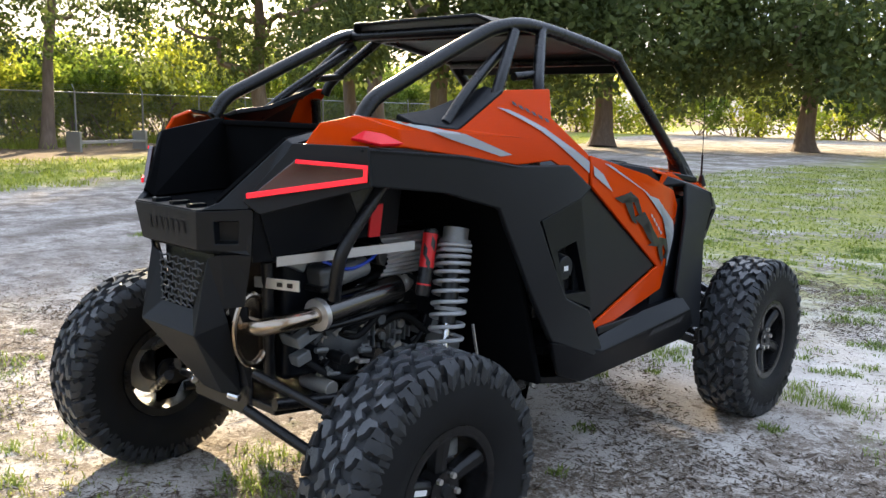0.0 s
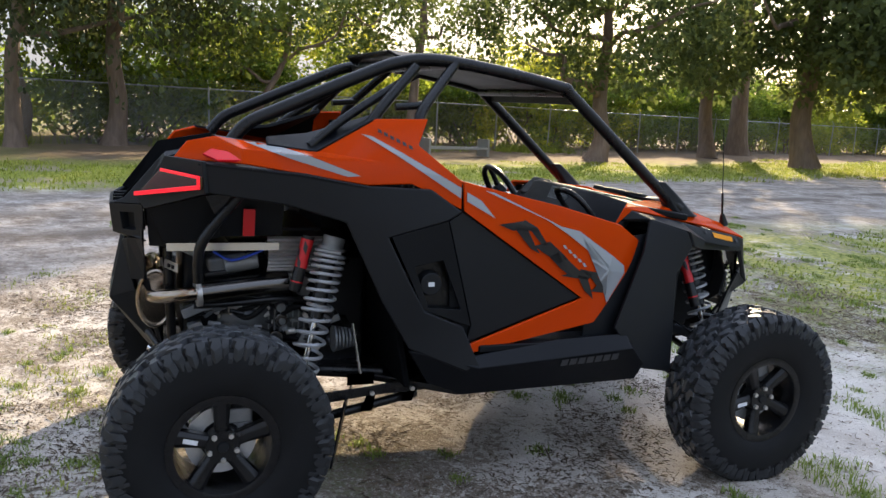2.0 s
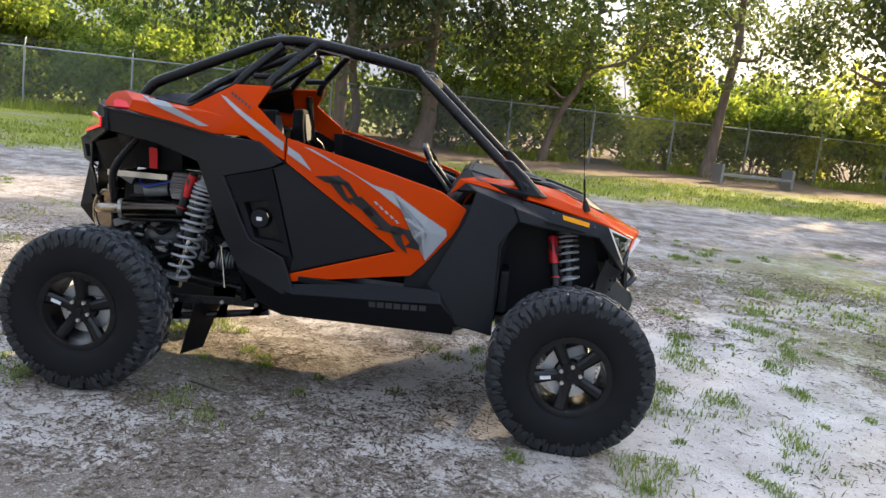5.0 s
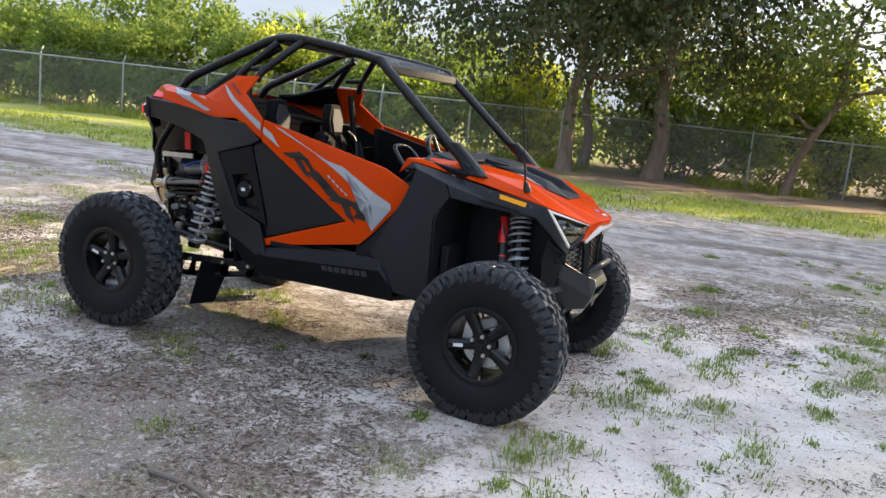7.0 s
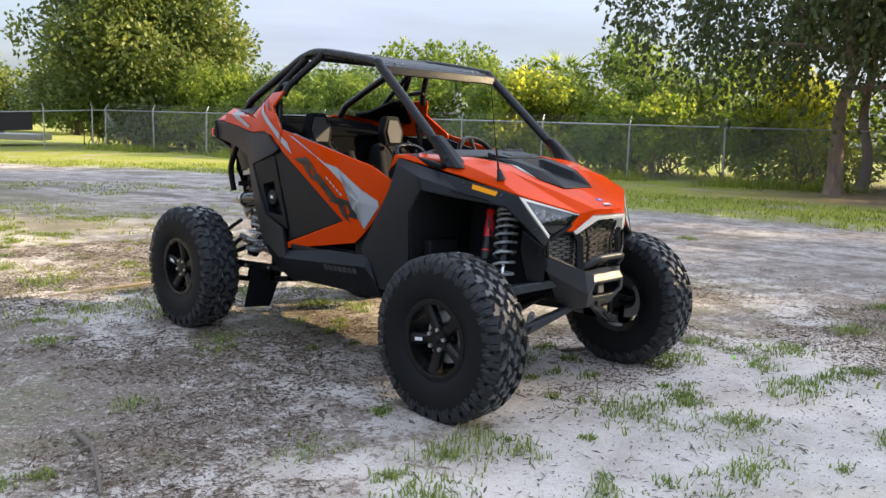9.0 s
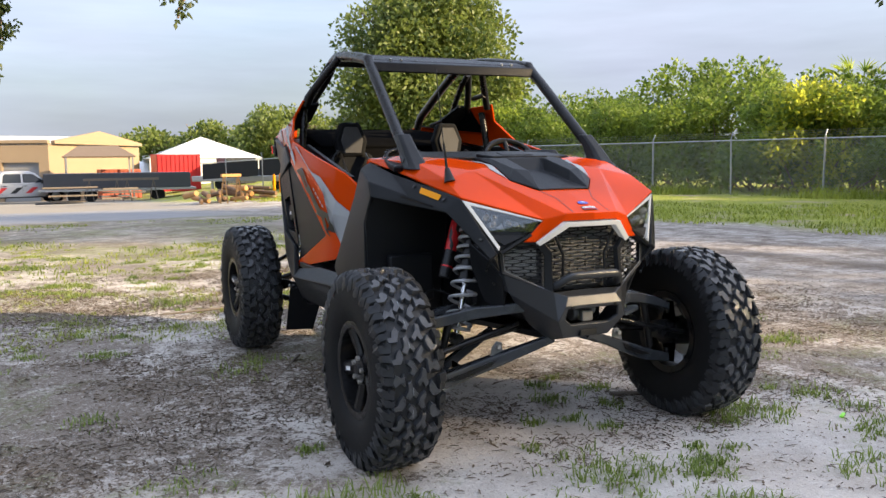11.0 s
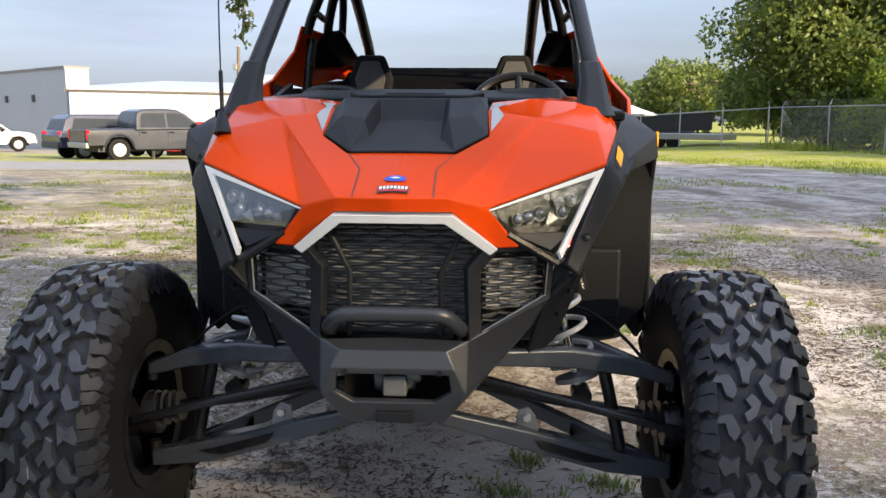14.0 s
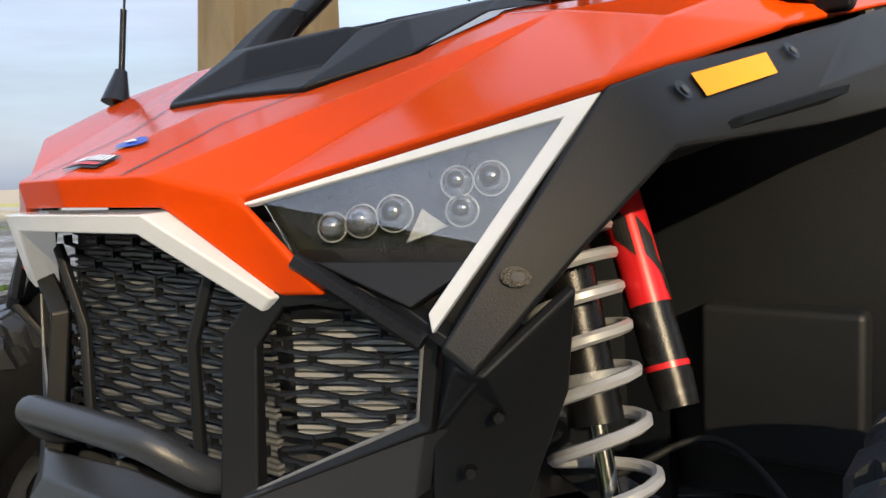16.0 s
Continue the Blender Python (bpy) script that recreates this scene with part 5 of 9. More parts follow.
# headlights
PROJECTOR = mat("projector_glass", (0.30, 0.31, 0.33), 0.16, 0.85, coat=0.4)
for s in (1, -1):
    tip, out_, low = Vector((0.196, 1.543, 0.989)), Vector((0.482, 1.362, 1.077)), Vector((0.374, 1.478, 0.874))
    hl = part("headlight", facet_bm(mir([(0.200, 1.512, 0.992), (0.482, 1.335, 1.080), (0.372, 1.445, 0.870), (0.240, 1.498, 0.940)], s), [(0, 1, 2, 3)], 0.012, (0, 1, 0)), GLOSS_BLACK, car, "angular headlight in a black housing")
    plane_n = (out_ - tip).cross(low - tip).normalized()
    plane_n = plane_n if plane_n.y > 0 else -plane_n
    e1, e2 = (out_ - tip).normalized(), (low - out_).normalized()
    in1 = plane_n.cross(e1)
    in1 = in1 if in1.dot(low - tip) > 0 else -in1
    in2 = plane_n.cross(e2)
    in2 = in2 if in2.dot(tip - out_) > 0 else -in2
    w1, w2 = 0.0125, 0.0145
    # where the two inner edges meet
    k1, k2 = in1.dot(e2), in2.dot(e1)
    corner = out_ + e2 * (w1 / k1 * 1.0) + e1 * (w2 / k2)
    band = [tip, out_, low, low + in2 * 0.013 - e2 * 0.012, corner, tip + in1 * 0.004 + e1 * 0.02]
    part("light_strip", facet_bm(mir([tuple(v + plane_n * 0.004) for v in band], s), [(0, 1, 4, 5), (1, 2, 3, 4)], 0.012, (0, 1, 0)), LIGHTBAR, hl, "clear white light strip", bevel=0.0015)
    edge = in1 * 0.006 + e1 * 0.030
    lens = [tip + edge, corner + in1 * 0.004 + in2 * 0.004, corner.lerp(low, 0.60) + in2 * 0.006, Vector((0.246, 1.520, 0.948))]
    glass = part("lens", facet_bm(mir([tuple(v + plane_n * 0.002) for v in lens], s), [(0, 1, 2, 3)], 0.004, (0, 1, 0)), LENS, hl, "clear lens")
    glass.visible_shadow = False
    for u, v, r in ((0.22, 0.62, 0.0125), (0.35, 0.60, 0.0140), (0.49, 0.57, 0.0155), (0.71, 0.34, 0.0135), (0.85, 0.38, 0.0145), (0.80, 0.66, 0.0135)):
        p = lens[0].lerp(lens[1], u).lerp(lens[3].lerp(lens[2], u), v) - plane_n * 0.012
        q = mir([p], s)[0]
        bm = bmesh.new()
        bmesh.ops.create_uvsphere(bm, u_segments=14, v_segments=8, radius=r)
        bmesh.ops.translate(bm, verts=bm.verts, vec=q)
        part("projector", bm, PROJECTOR, hl, "round dark projector lamp", smooth=True)
        part("ring", sweep(bmesh.new(), [mir([p + e1 * r * 1.1 * math.cos(a) + in1 * r * 1.1 * math.sin(a)], s)[0] for a in (math.tau * i / 20 for i in range(21))], 0.0009, 5), CASTGREY, hl, smooth=True)
    bx = lens[3].lerp(lens[2], 0.62)
    part("reflector_fin", facet_bm(mir([tuple(v - plane_n * 0.008) for v in (bx + in1 * -0.004, bx + e1 * 0.040 - in1 * 0.008, bx + e1 * 0.022 - in1 * 0.030)], s), [(0, 1, 2)], 0.004, (0, 1, 0)), CASTGREY, hl, "small silver fin")
    part("reflector", facet_bm(mir([tuple(v - plane_n * 0.026) for v in lens], s), [(0, 1, 2, 3)], 0.004, (0, 1, 0)), LINER, hl)
    tri = [Vector((0.262, 1.512, 0.938)), lens[2] - in2 * 0.0 + Vector((0, 0, -0.014)), low + in2 * 0.022 + Vector((-0.004, 0.0, 0.010))]
    part("lower_bezel", facet_bm(mir([tuple(v - plane_n * 0.004) for v in tri], s), [(0, 1, 2)], 0.012, (0, 1, 0)), BLACK2, hl, "flat grey triangle below the lens", bevel=0.002)
    part("bezel_edge", tube_bm(mir([(0.250, 1.520, 0.938), (0.300, 1.504, 0.908), (0.366, 1.482, 0.866)], s), 0.009, 4, 6), GLOSS_BLACK, hl, smooth=True)

# grille: frames, slats, radiator behind
grille = part("grille", facet_bm([(-0.345, 1.405, 0.860), (-0.20, 1.475, 0.970), (0.20, 1.475, 0.970), (0.345, 1.405, 0.860), (0.33, 1.395, 0.76), (0.18, 1.455, 0.69), (-0.18, 1.455, 0.69), (-0.33, 1.395, 0.76)], [(0, 1, 6, 7), (1, 2, 5, 6), (2, 3, 4, 5)], 0.01, (0, 1, 0)), mat("radiator_core", (0.10, 0.103, 0.108), 0.45, 0.3, 0.2, 30), car, "black slatted grille over a radiator")


bm = bmesh.new()
for k in range(36):   # cooling fins
    z = 0.715 + 0.0066 * k
    box(bm, (0, 1.490, z), (0.36 if z < 0.93 else 0.30, 0.008, 0.0036))
part("radiator_core", bm, mat("radiator_fin", (0.20, 0.21, 0.225), 0.5, 0.2), grille, "fine grey cooling fins")["kind"] = "stuff"
for s in (1, -1):
    bm = bmesh.new()
    turn_m = Matrix.Rotation(-s * 0.45, 4, "Z")
    for k in range(18):
        z = 0.760 + 0.0066 * k
        box(bm, (s * 0.262, 1.456, z), (0.13, 0.006, 0.0040), turn_m)
    part("side_cooler", bm, mat("radiator_fin_bright", (0.36, 0.37, 0.38), 0.5, 0.2), grille, "bright cooling fins behind the side grille")["kind"] = "stuff"


WINCHEDGE = mat("grey_frame_edge", (0.16, 0.165, 0.17), 0.4)


def grille_y(x):
    a = abs(x)
    return 1.512 if a < 0.17 else 1.512 - (a - 0.17) * 0.36


def mesh_row(x0, x1, z, k, cell, slope=0.0):
    """One wavy bar of the grille with its uprights to the next row."""
    bm = bmesh.new()
    n = max(2, round(abs(x1 - x0) / cell * 2))
    at = lambda i: x0 + (x1 - x0) * i / n
    line = []
    for i in range(n + 1):
        lift_ = 0.0021 if (i + k) % 2 else -0.0021
        for off in (-0.16, 0.16):
            x = at(min(max(i + off, 0), n))
            line.append((x, grille_y(abs(x)), z + lift_))
    sweep(bm, line, 0.0013, 4, 2.2)
    for i in range(n + 1):
        if (i + k) % 2 and k < 17:
            x = at(i)
            box(bm, (x, grille_y(abs(x)) - 0.002, z + 0.0069), (0.0030, 0.010, 0.0110))
    return bm


for k in range(18):
    z = 0.722 + 0.0138 * k
    wide = min(0.178 + (0.030 if 0.80 < z < 0.90 else 0), 0.225 - max(0, z - 0.895) * 1.3)
    part("slat", mesh_row(-wide, wide, z, k, 0.076), BLACK2, grille, smooth=True)
    if z < 0.895:
        for s in (1, -1):
            x1 = 0.338 if z > 0.80 else 0.205 + (z - 0.705) * 1.40
            if x1 > 0.225:
                part("slat", mesh_row(0.196 * s, x1 * s, z, k, 0.064), BLACK2, grille, smooth=True)
for s in (1, -1):
    part("brace", sweep(bmesh.new(), mir([(0.150, 1.530, 0.945), (0.103, 1.530, 0.850), (0.105, 1.532, 0.705)], s), 0.0075, 6), BLACK2, grille, bevel=0.002)
    # angular frame round each side opening
    outer = [(0.205, 1.535, 0.908), (0.163, 1.540, 0.862), (0.168, 1.560, 0.698), (0.354, 1.462, 0.780), (0.362, 1.452, 0.868), (0.300, 1.492, 0.914)]
    inner = [(0.228, 1.517, 0.893), (0.193, 1.522, 0.852), (0.196, 1.534, 0.716), (0.341, 1.464, 0.789), (0.346, 1.458, 0.864), (0.293, 1.488, 0.899)]
    part("frame", facet_bm(mir(outer + inner, s), [(i, (i + 1) % 6, 6 + (i + 1) % 6, 6 + i) for i in range(6)], 0.022, (0, 1, 0)), BLACK2, grille, "angular black frame round the side opening", bevel=0.003)
    part("frame_edge", sweep(bmesh.new(), mir([inner[2], inner[3], inner[4]], s), 0.0022, 5), WINCHEDGE, grille, "thin paler edge along the frame", smooth=True)
    part("cheek", facet_bm(mir([(0.298, 1.486, 0.912), (0.372, 1.470, 0.862), (0.412, 1.462, 0.836), (0.352, 1.452, 0.776), (0.362, 1.446, 0.868)], s), [(0, 1, 4), (1, 2, 4), (2, 3, 4)], 0.012, (0, 1, 0)), BLACK2, grille, "black cheek under the headlight", bevel=0.002)

WINCHGREY = mat("dull_grey_casting", (0.16, 0.165, 0.172), 0.42, 0.5, 0.25, 20, bump=0.001, bscale=200)
# bumper, winch and bar
BMP = [(0.348, 1.460, 0.780), (0.165, 1.560, 0.702), (0.118, 1.588, 0.684), (0.140, 1.605, 0.646), (0.163, 1.588, 0.582), (0.302, 1.425, 0.690), (0.392, 1.345, 0.760), (0.112, 1.545, 0.503), (0.190, 1.400, 0.545),
       (0.000, 1.588, 0.684), (0.000, 1.605, 0.646), (0.124, 1.600, 0.632), (0.130, 1.591, 0.588), (0.000, 1.600, 0.632), (0.000, 1.578, 0.560), (0.000, 1.545, 0.503), (0.10, 1.42, 0.470), (0.0, 1.42, 0.470), (0.092, 1.578, 0.560), (0.000, 1.545, 0.704)]
BMP_F = [(0, 1, 4, 5), (1, 2, 3, 4), (0, 5, 6), (2, 9, 10, 3), (3, 10, 13, 11), (3, 11, 12, 4), (4, 12, 18, 7), (18, 14, 15, 7), (4, 7, 8, 5), (7, 15, 17, 16), (7, 16, 8), (1, 19, 9, 2)]
bm = bmesh.new()
for s in (1, -1):
    vs = [bm.verts.new(v) for v in mir(BMP, s)]
    for f in BMP_F:
        bm.faces.new([vs[i] for i in f][::s])
bmesh.ops.remove_doubles(bm, verts=bm.verts, dist=0.0005)
bmesh.ops.recalc_face_normals(bm, faces=bm.faces)
bm.normal_update()
bmesh.ops.solidify(bm, geom=bm.faces[:], thickness=0.016)
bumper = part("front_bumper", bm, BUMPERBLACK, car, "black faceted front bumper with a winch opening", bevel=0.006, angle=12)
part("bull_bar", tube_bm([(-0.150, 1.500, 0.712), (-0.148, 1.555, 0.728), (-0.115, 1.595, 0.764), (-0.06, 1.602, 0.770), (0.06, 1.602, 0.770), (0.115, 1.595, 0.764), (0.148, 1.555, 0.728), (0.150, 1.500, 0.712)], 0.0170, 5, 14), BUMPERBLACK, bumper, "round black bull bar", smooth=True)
winch = part("winch", cyl_bm((-0.045, 1.50, 0.600), (0.050, 1.50, 0.600), 0.036, seg=18), WINCHGREY, car, "grey winch in the bumper", bevel=0.006)
part("fairlead", box_bm((0.0, 1.535, 0.592), (0.055, 0.05, 0.05)), WINCHGREY, winch, bevel=0.006)
part("motor", cyl_bm((-0.058, 1.515, 0.612), (-0.020, 1.515, 0.612), 0.022, seg=14), CASTGREY, winch, bevel=0.004)
part("bay", facet_bm([(-0.13, 1.45, 0.52), (0.13, 1.45, 0.52), (0.13, 1.45, 0.69), (-0.13, 1.45, 0.69)], [(0, 1, 2, 3)], 0.01), GLOSS_BLACK, bumper)
for x in (-0.105, 0.105):
    part("bolt", cyl_bm((x, 1.590, 0.640), (x, 1.608, 0.640), 0.007, seg=8), GLOSS_BLACK, bumper)

part("lower_slot", box_bm((0, 1.553, 0.522), (0.082, 0.03, 0.026)), LINER, bumper, "dark lower slot", bevel=0.003)

# -- front suspension --
for s in (1, -1):
    def P(x, y, z):
        return (x * s, y, z)
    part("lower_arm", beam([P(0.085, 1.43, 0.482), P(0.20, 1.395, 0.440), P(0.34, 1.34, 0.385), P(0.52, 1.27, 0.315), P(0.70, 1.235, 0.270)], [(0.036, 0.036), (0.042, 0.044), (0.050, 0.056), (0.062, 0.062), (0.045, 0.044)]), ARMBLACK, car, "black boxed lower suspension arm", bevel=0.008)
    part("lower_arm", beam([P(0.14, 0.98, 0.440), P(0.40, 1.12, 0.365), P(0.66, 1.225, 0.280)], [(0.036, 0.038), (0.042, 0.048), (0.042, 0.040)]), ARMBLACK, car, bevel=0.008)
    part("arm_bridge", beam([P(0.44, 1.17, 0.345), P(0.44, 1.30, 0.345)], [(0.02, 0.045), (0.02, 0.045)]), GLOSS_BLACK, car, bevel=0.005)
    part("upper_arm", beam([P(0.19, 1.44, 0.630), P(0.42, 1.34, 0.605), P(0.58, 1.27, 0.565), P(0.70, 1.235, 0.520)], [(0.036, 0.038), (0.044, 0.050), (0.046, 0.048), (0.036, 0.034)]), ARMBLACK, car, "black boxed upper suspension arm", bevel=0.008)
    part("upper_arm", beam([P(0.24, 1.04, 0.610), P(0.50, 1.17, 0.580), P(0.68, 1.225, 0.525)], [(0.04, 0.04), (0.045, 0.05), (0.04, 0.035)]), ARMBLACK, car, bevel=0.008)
    part("arm_bracket", facet_bm([P(0.285, 1.350, 0.420), P(0.345, 1.345, 0.400), P(0.335, 1.345, 0.450), P(0.315, 1.350, 0.474), P(0.290, 1.350, 0.466)], [(0, 1, 2, 3, 4)], 0.010, (0, 1, 0)), CASTGREY, car, "small steel bracket on the arm", bevel=0.002)
    part("bolt", cyl_bm(P(0.312, 1.345, 0.452), P(0.312, 1.368, 0.452), 0.010, seg=6), STEEL, car)
    part("arm_pocket", facet_bm([P(0.330, 1.374, 0.402), P(0.470, 1.326, 0.346), P(0.560, 1.292, 0.312), P(0.470, 1.330, 0.322), P(0.350, 1.370, 0.372)], [(0, 1, 2, 3, 4)], 0.006, (0, 1, 0.2)), GLOSS_BLACK, car, "raised stiffening plate on the arm", bevel=0.002)
    bar("tie_rod", [P(0.20, 1.33, 0.540), P(0.71, 1.33, 0.410)], 0.012, GLOSS_BLACK)
    bar("drive_shaft", [P(0.12, 1.22, 0.500), P(0.74, 1.225, 0.395)], 0.016, GLOSS_BLACK)
    bm = bmesh.new()
    for k in range(5):
        t = k / 5
        cyl(bm, P(0.62 + 0.1 * t, 1.225, 0.415 - 0.017 * t), P(0.62 + 0.1 * (t + 0.14), 1.225, 0.415 - 0.017 * (t + 0.14)), 0.042 + 0.014 * t, 0.030 + 0.014 * t, 16)
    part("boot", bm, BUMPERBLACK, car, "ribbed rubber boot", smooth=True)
    bar("sway_link", [P(0.50, 1.285, 0.600), P(0.56, 1.275, 0.345)], 0.017, GLOSS_BLACK)
    part("ball_joint", cyl_bm(P(0.695, 1.235, 0.262), P(0.695, 1.235, 0.318), 0.015, seg=12), GLOSS_BLACK, car, smooth=True)
    part("ball_joint", cyl_bm(P(0.695, 1.235, 0.49), P(0.695, 1.235, 0.54), 0.013, seg=12), GLOSS_BLACK, car, smooth=True)
    part("upright", beam([P(0.715, 1.235, 0.27), P(0.715, 1.225, 0.40), P(0.715, 1.235, 0.53)], [(0.07, 0.06), (0.12, 0.1), (0.06, 0.05)]), CASTGREY, car, "cast suspension upright", bevel=0.01)
    shock(P(0.312, 1.168, 1.020), P(0.458, 1.244, 0.480), (P(0.362, 1.090, 0.995), P(0.455, 1.135, 0.745)), 0.90, 0.056, 10)
    bar("brake_line", [P(0.36, 1.10, 0.62), P(0.46, 1.02, 0.66), P(0.58, 1.08, 0.60), P(0.70, 1.16, 0.47)], 0.005, RUBBER)

# -- chassis --
part("skid_plate", facet_bm([(-0.10, 1.40, 0.468), (0.10, 1.40, 0.468), (0.20, 0.88, 0.458), (0.66, 0.62, 0.465), (0.70, -0.24, 0.455), (0.45, -0.60, 0.47), (0.30, -1.40, 0.52), (-0.30, -1.40, 0.52), (-0.45, -0.60, 0.47), (-0.70, -0.24, 0.455), (-0.66, 0.62, 0.465), (-0.22, 0.88, 0.458)], [tuple(range(12))], 0.03), GLOSS_BLACK, car, "black skid plate", bevel=0.006)
part("floor_pan", facet_bm([(-0.66, 0.62, 0.60), (0.66, 0.62, 0.60), (0.66, -0.42, 0.60), (-0.66, -0.42, 0.60)], [(0, 1, 2, 3)], 0.03), DECKBLACK, car)
part("firewall", facet_bm([(-0.68, -0.44, 0.50), (0.68, -0.44, 0.50), (0.56, -0.57, 1.33), (-0.56, -0.57, 1.33)], [(0, 1, 2, 3)], 0.03), DECKBLACK, car, bevel=0.01)
part("front_bulkhead", facet_bm([(-0.33, 0.84, 0.47), (0.33, 0.84, 0.47), (0.30, 0.86, 1.18), (-0.30, 0.86, 1.18)], [(0, 1, 2, 3)], 0.03), BLACK, car)
part("front_frame", box_bm((0, 1.14, 0.69), (0.28, 0.42, 0.32)), BLACK, car, "dark front frame and radiator housing", bevel=0.02)
part("front_cover", box_bm((0, 1.18, 0.93), (0.44, 0.50, 0.16)), BLACK, car, bevel=0.02)

# -- roll cage and roof --
CAGE = 0.027
for s in (1, -1):
    def P(x, y, z):
        return (x * s, y, z)
    bar("cage_rail", [P(0.42, -1.150, 1.470), P(0.42, -1.085, 1.545), P(0.42, -0.965, 1.605), P(0.42, -0.655, 1.748), P(0.43, -0.456, 1.826), P(0.45, -0.235, 1.838), P(0.476, 0.245, 1.768), P(0.482, 0.345, 1.712), P(0.515, 0.810, 1.322), P(0.530, 0.925, 1.235)], CAGE, GLOSS_BLACK, "black steel roll cage rail", seg=14)
    bar("cage_brace", [P(0.555, -0.630, 1.560), P(0.53, -0.56, 1.65), P(0.46, -0.410, 1.808)], 0.022, GLOSS_BLACK)
    bar("cage_brace", [P(0.610, -0.440, 1.570), P(0.58, -0.41, 1.64), P(0.475, -0.262, 1.802), P(0.46, -0.235, 1.830)], 0.022, GLOSS_BLACK)
    bar("cage_brace", [P(0.550, -0.520, 1.640), P(0.560, -0.380, 1.655)], 0.016, GLOSS_BLACK)
    bar("cage_brace", [P(0.53, -0.86, 1.47), P(0.50, -0.72, 1.58), P(0.455, -0.50, 1.72), P(0.45, -0.40, 1.78)], 0.019, GLOSS_BLACK)
    bar("cage_leg", [P(0.60, -0.50, 1.55), P(0.63, -0.46, 1.20), P(0.62, -0.44, 0.75)], 0.022, GLOSS_BLACK)
    bm = bmesh.new()
    rings = []
    for cx, cy, cz, hx, hy in ((0.502, 0.955, 1.200, 0.060, 0.078), (0.506, 0.935, 1.222, 0.048, 0.062), (0.509, 0.865, 1.300, 0.036, 0.046), (0.506, 0.800, 1.362, 0.031, 0.034)):
        rings.append([bm.verts.new(P(cx + a * hx, cy + b * hy, cz)) for a, b in ((-1, -0.6), (-0.6, -1), (0.6, -1), (1, -0.6), (1, 0.6), (0.6, 1), (-0.6, 1), (-1, 0.6))])
    for a, b in zip(rings, rings[1:]):
        for i in range(8):
            bm.faces.new((a[i], a[(i + 1) % 8], b[(i + 1) % 8], b[i]))
    bm.faces.new(rings[0])
    bm.faces.new(rings[-1])
    part("pillar_foot", bm, BLACK2, car, "black pillar boot", bevel=0.006)
for a, b in (((-0.44, -0.440, 1.824), (0.44, -0.440, 1.824)), ((-0.45, -0.240, 1.832), (0.45, -0.240, 1.832)), ((-0.47, 0.290, 1.744), (0.47, 0.290, 1.744))):
    bar("cross_bar", [a, b], 0.022, GLOSS_BLACK)
roof = part("roof", facet_bm([(-0.470, 0.356, 1.742), (0.470, 0.356, 1.742), (0.465, 0.215, 1.786), (-0.465, 0.215, 1.786), (0.440, -0.29, 1.856), (-0.440, -0.29, 1.856), (-0.470, 0.366, 1.694), (0.470, 0.366, 1.694)], [(0, 1, 2, 3), (3, 2, 4, 5), (6, 7, 1, 0)], 0.014, (0, 0, 1)), BLACK, car, "black sheet roof with a front lip", bevel=0.006, angle=8)
part("roof_spoiler", facet_bm([(-0.36, -0.27, 1.862), (0.36, -0.27, 1.862), (0.34, -0.50, 1.876), (-0.34, -0.50, 1.876), (0.39, -0.46, 1.850), (-0.39, -0.46, 1.850)], [(0, 1, 2, 3), (1, 4, 2), (0, 3, 5)], 0.012, (0, 0, 1)), BLACK, roof, "raised rear roof lip", bevel=0.004)
for x in (-0.36, -0.30, 0.30, 0.36):
    part("bolt", cyl_bm((x, 0.30, 1.752), (x, 0.305, 1.768), 0.008, seg=8), STEEL, roof)

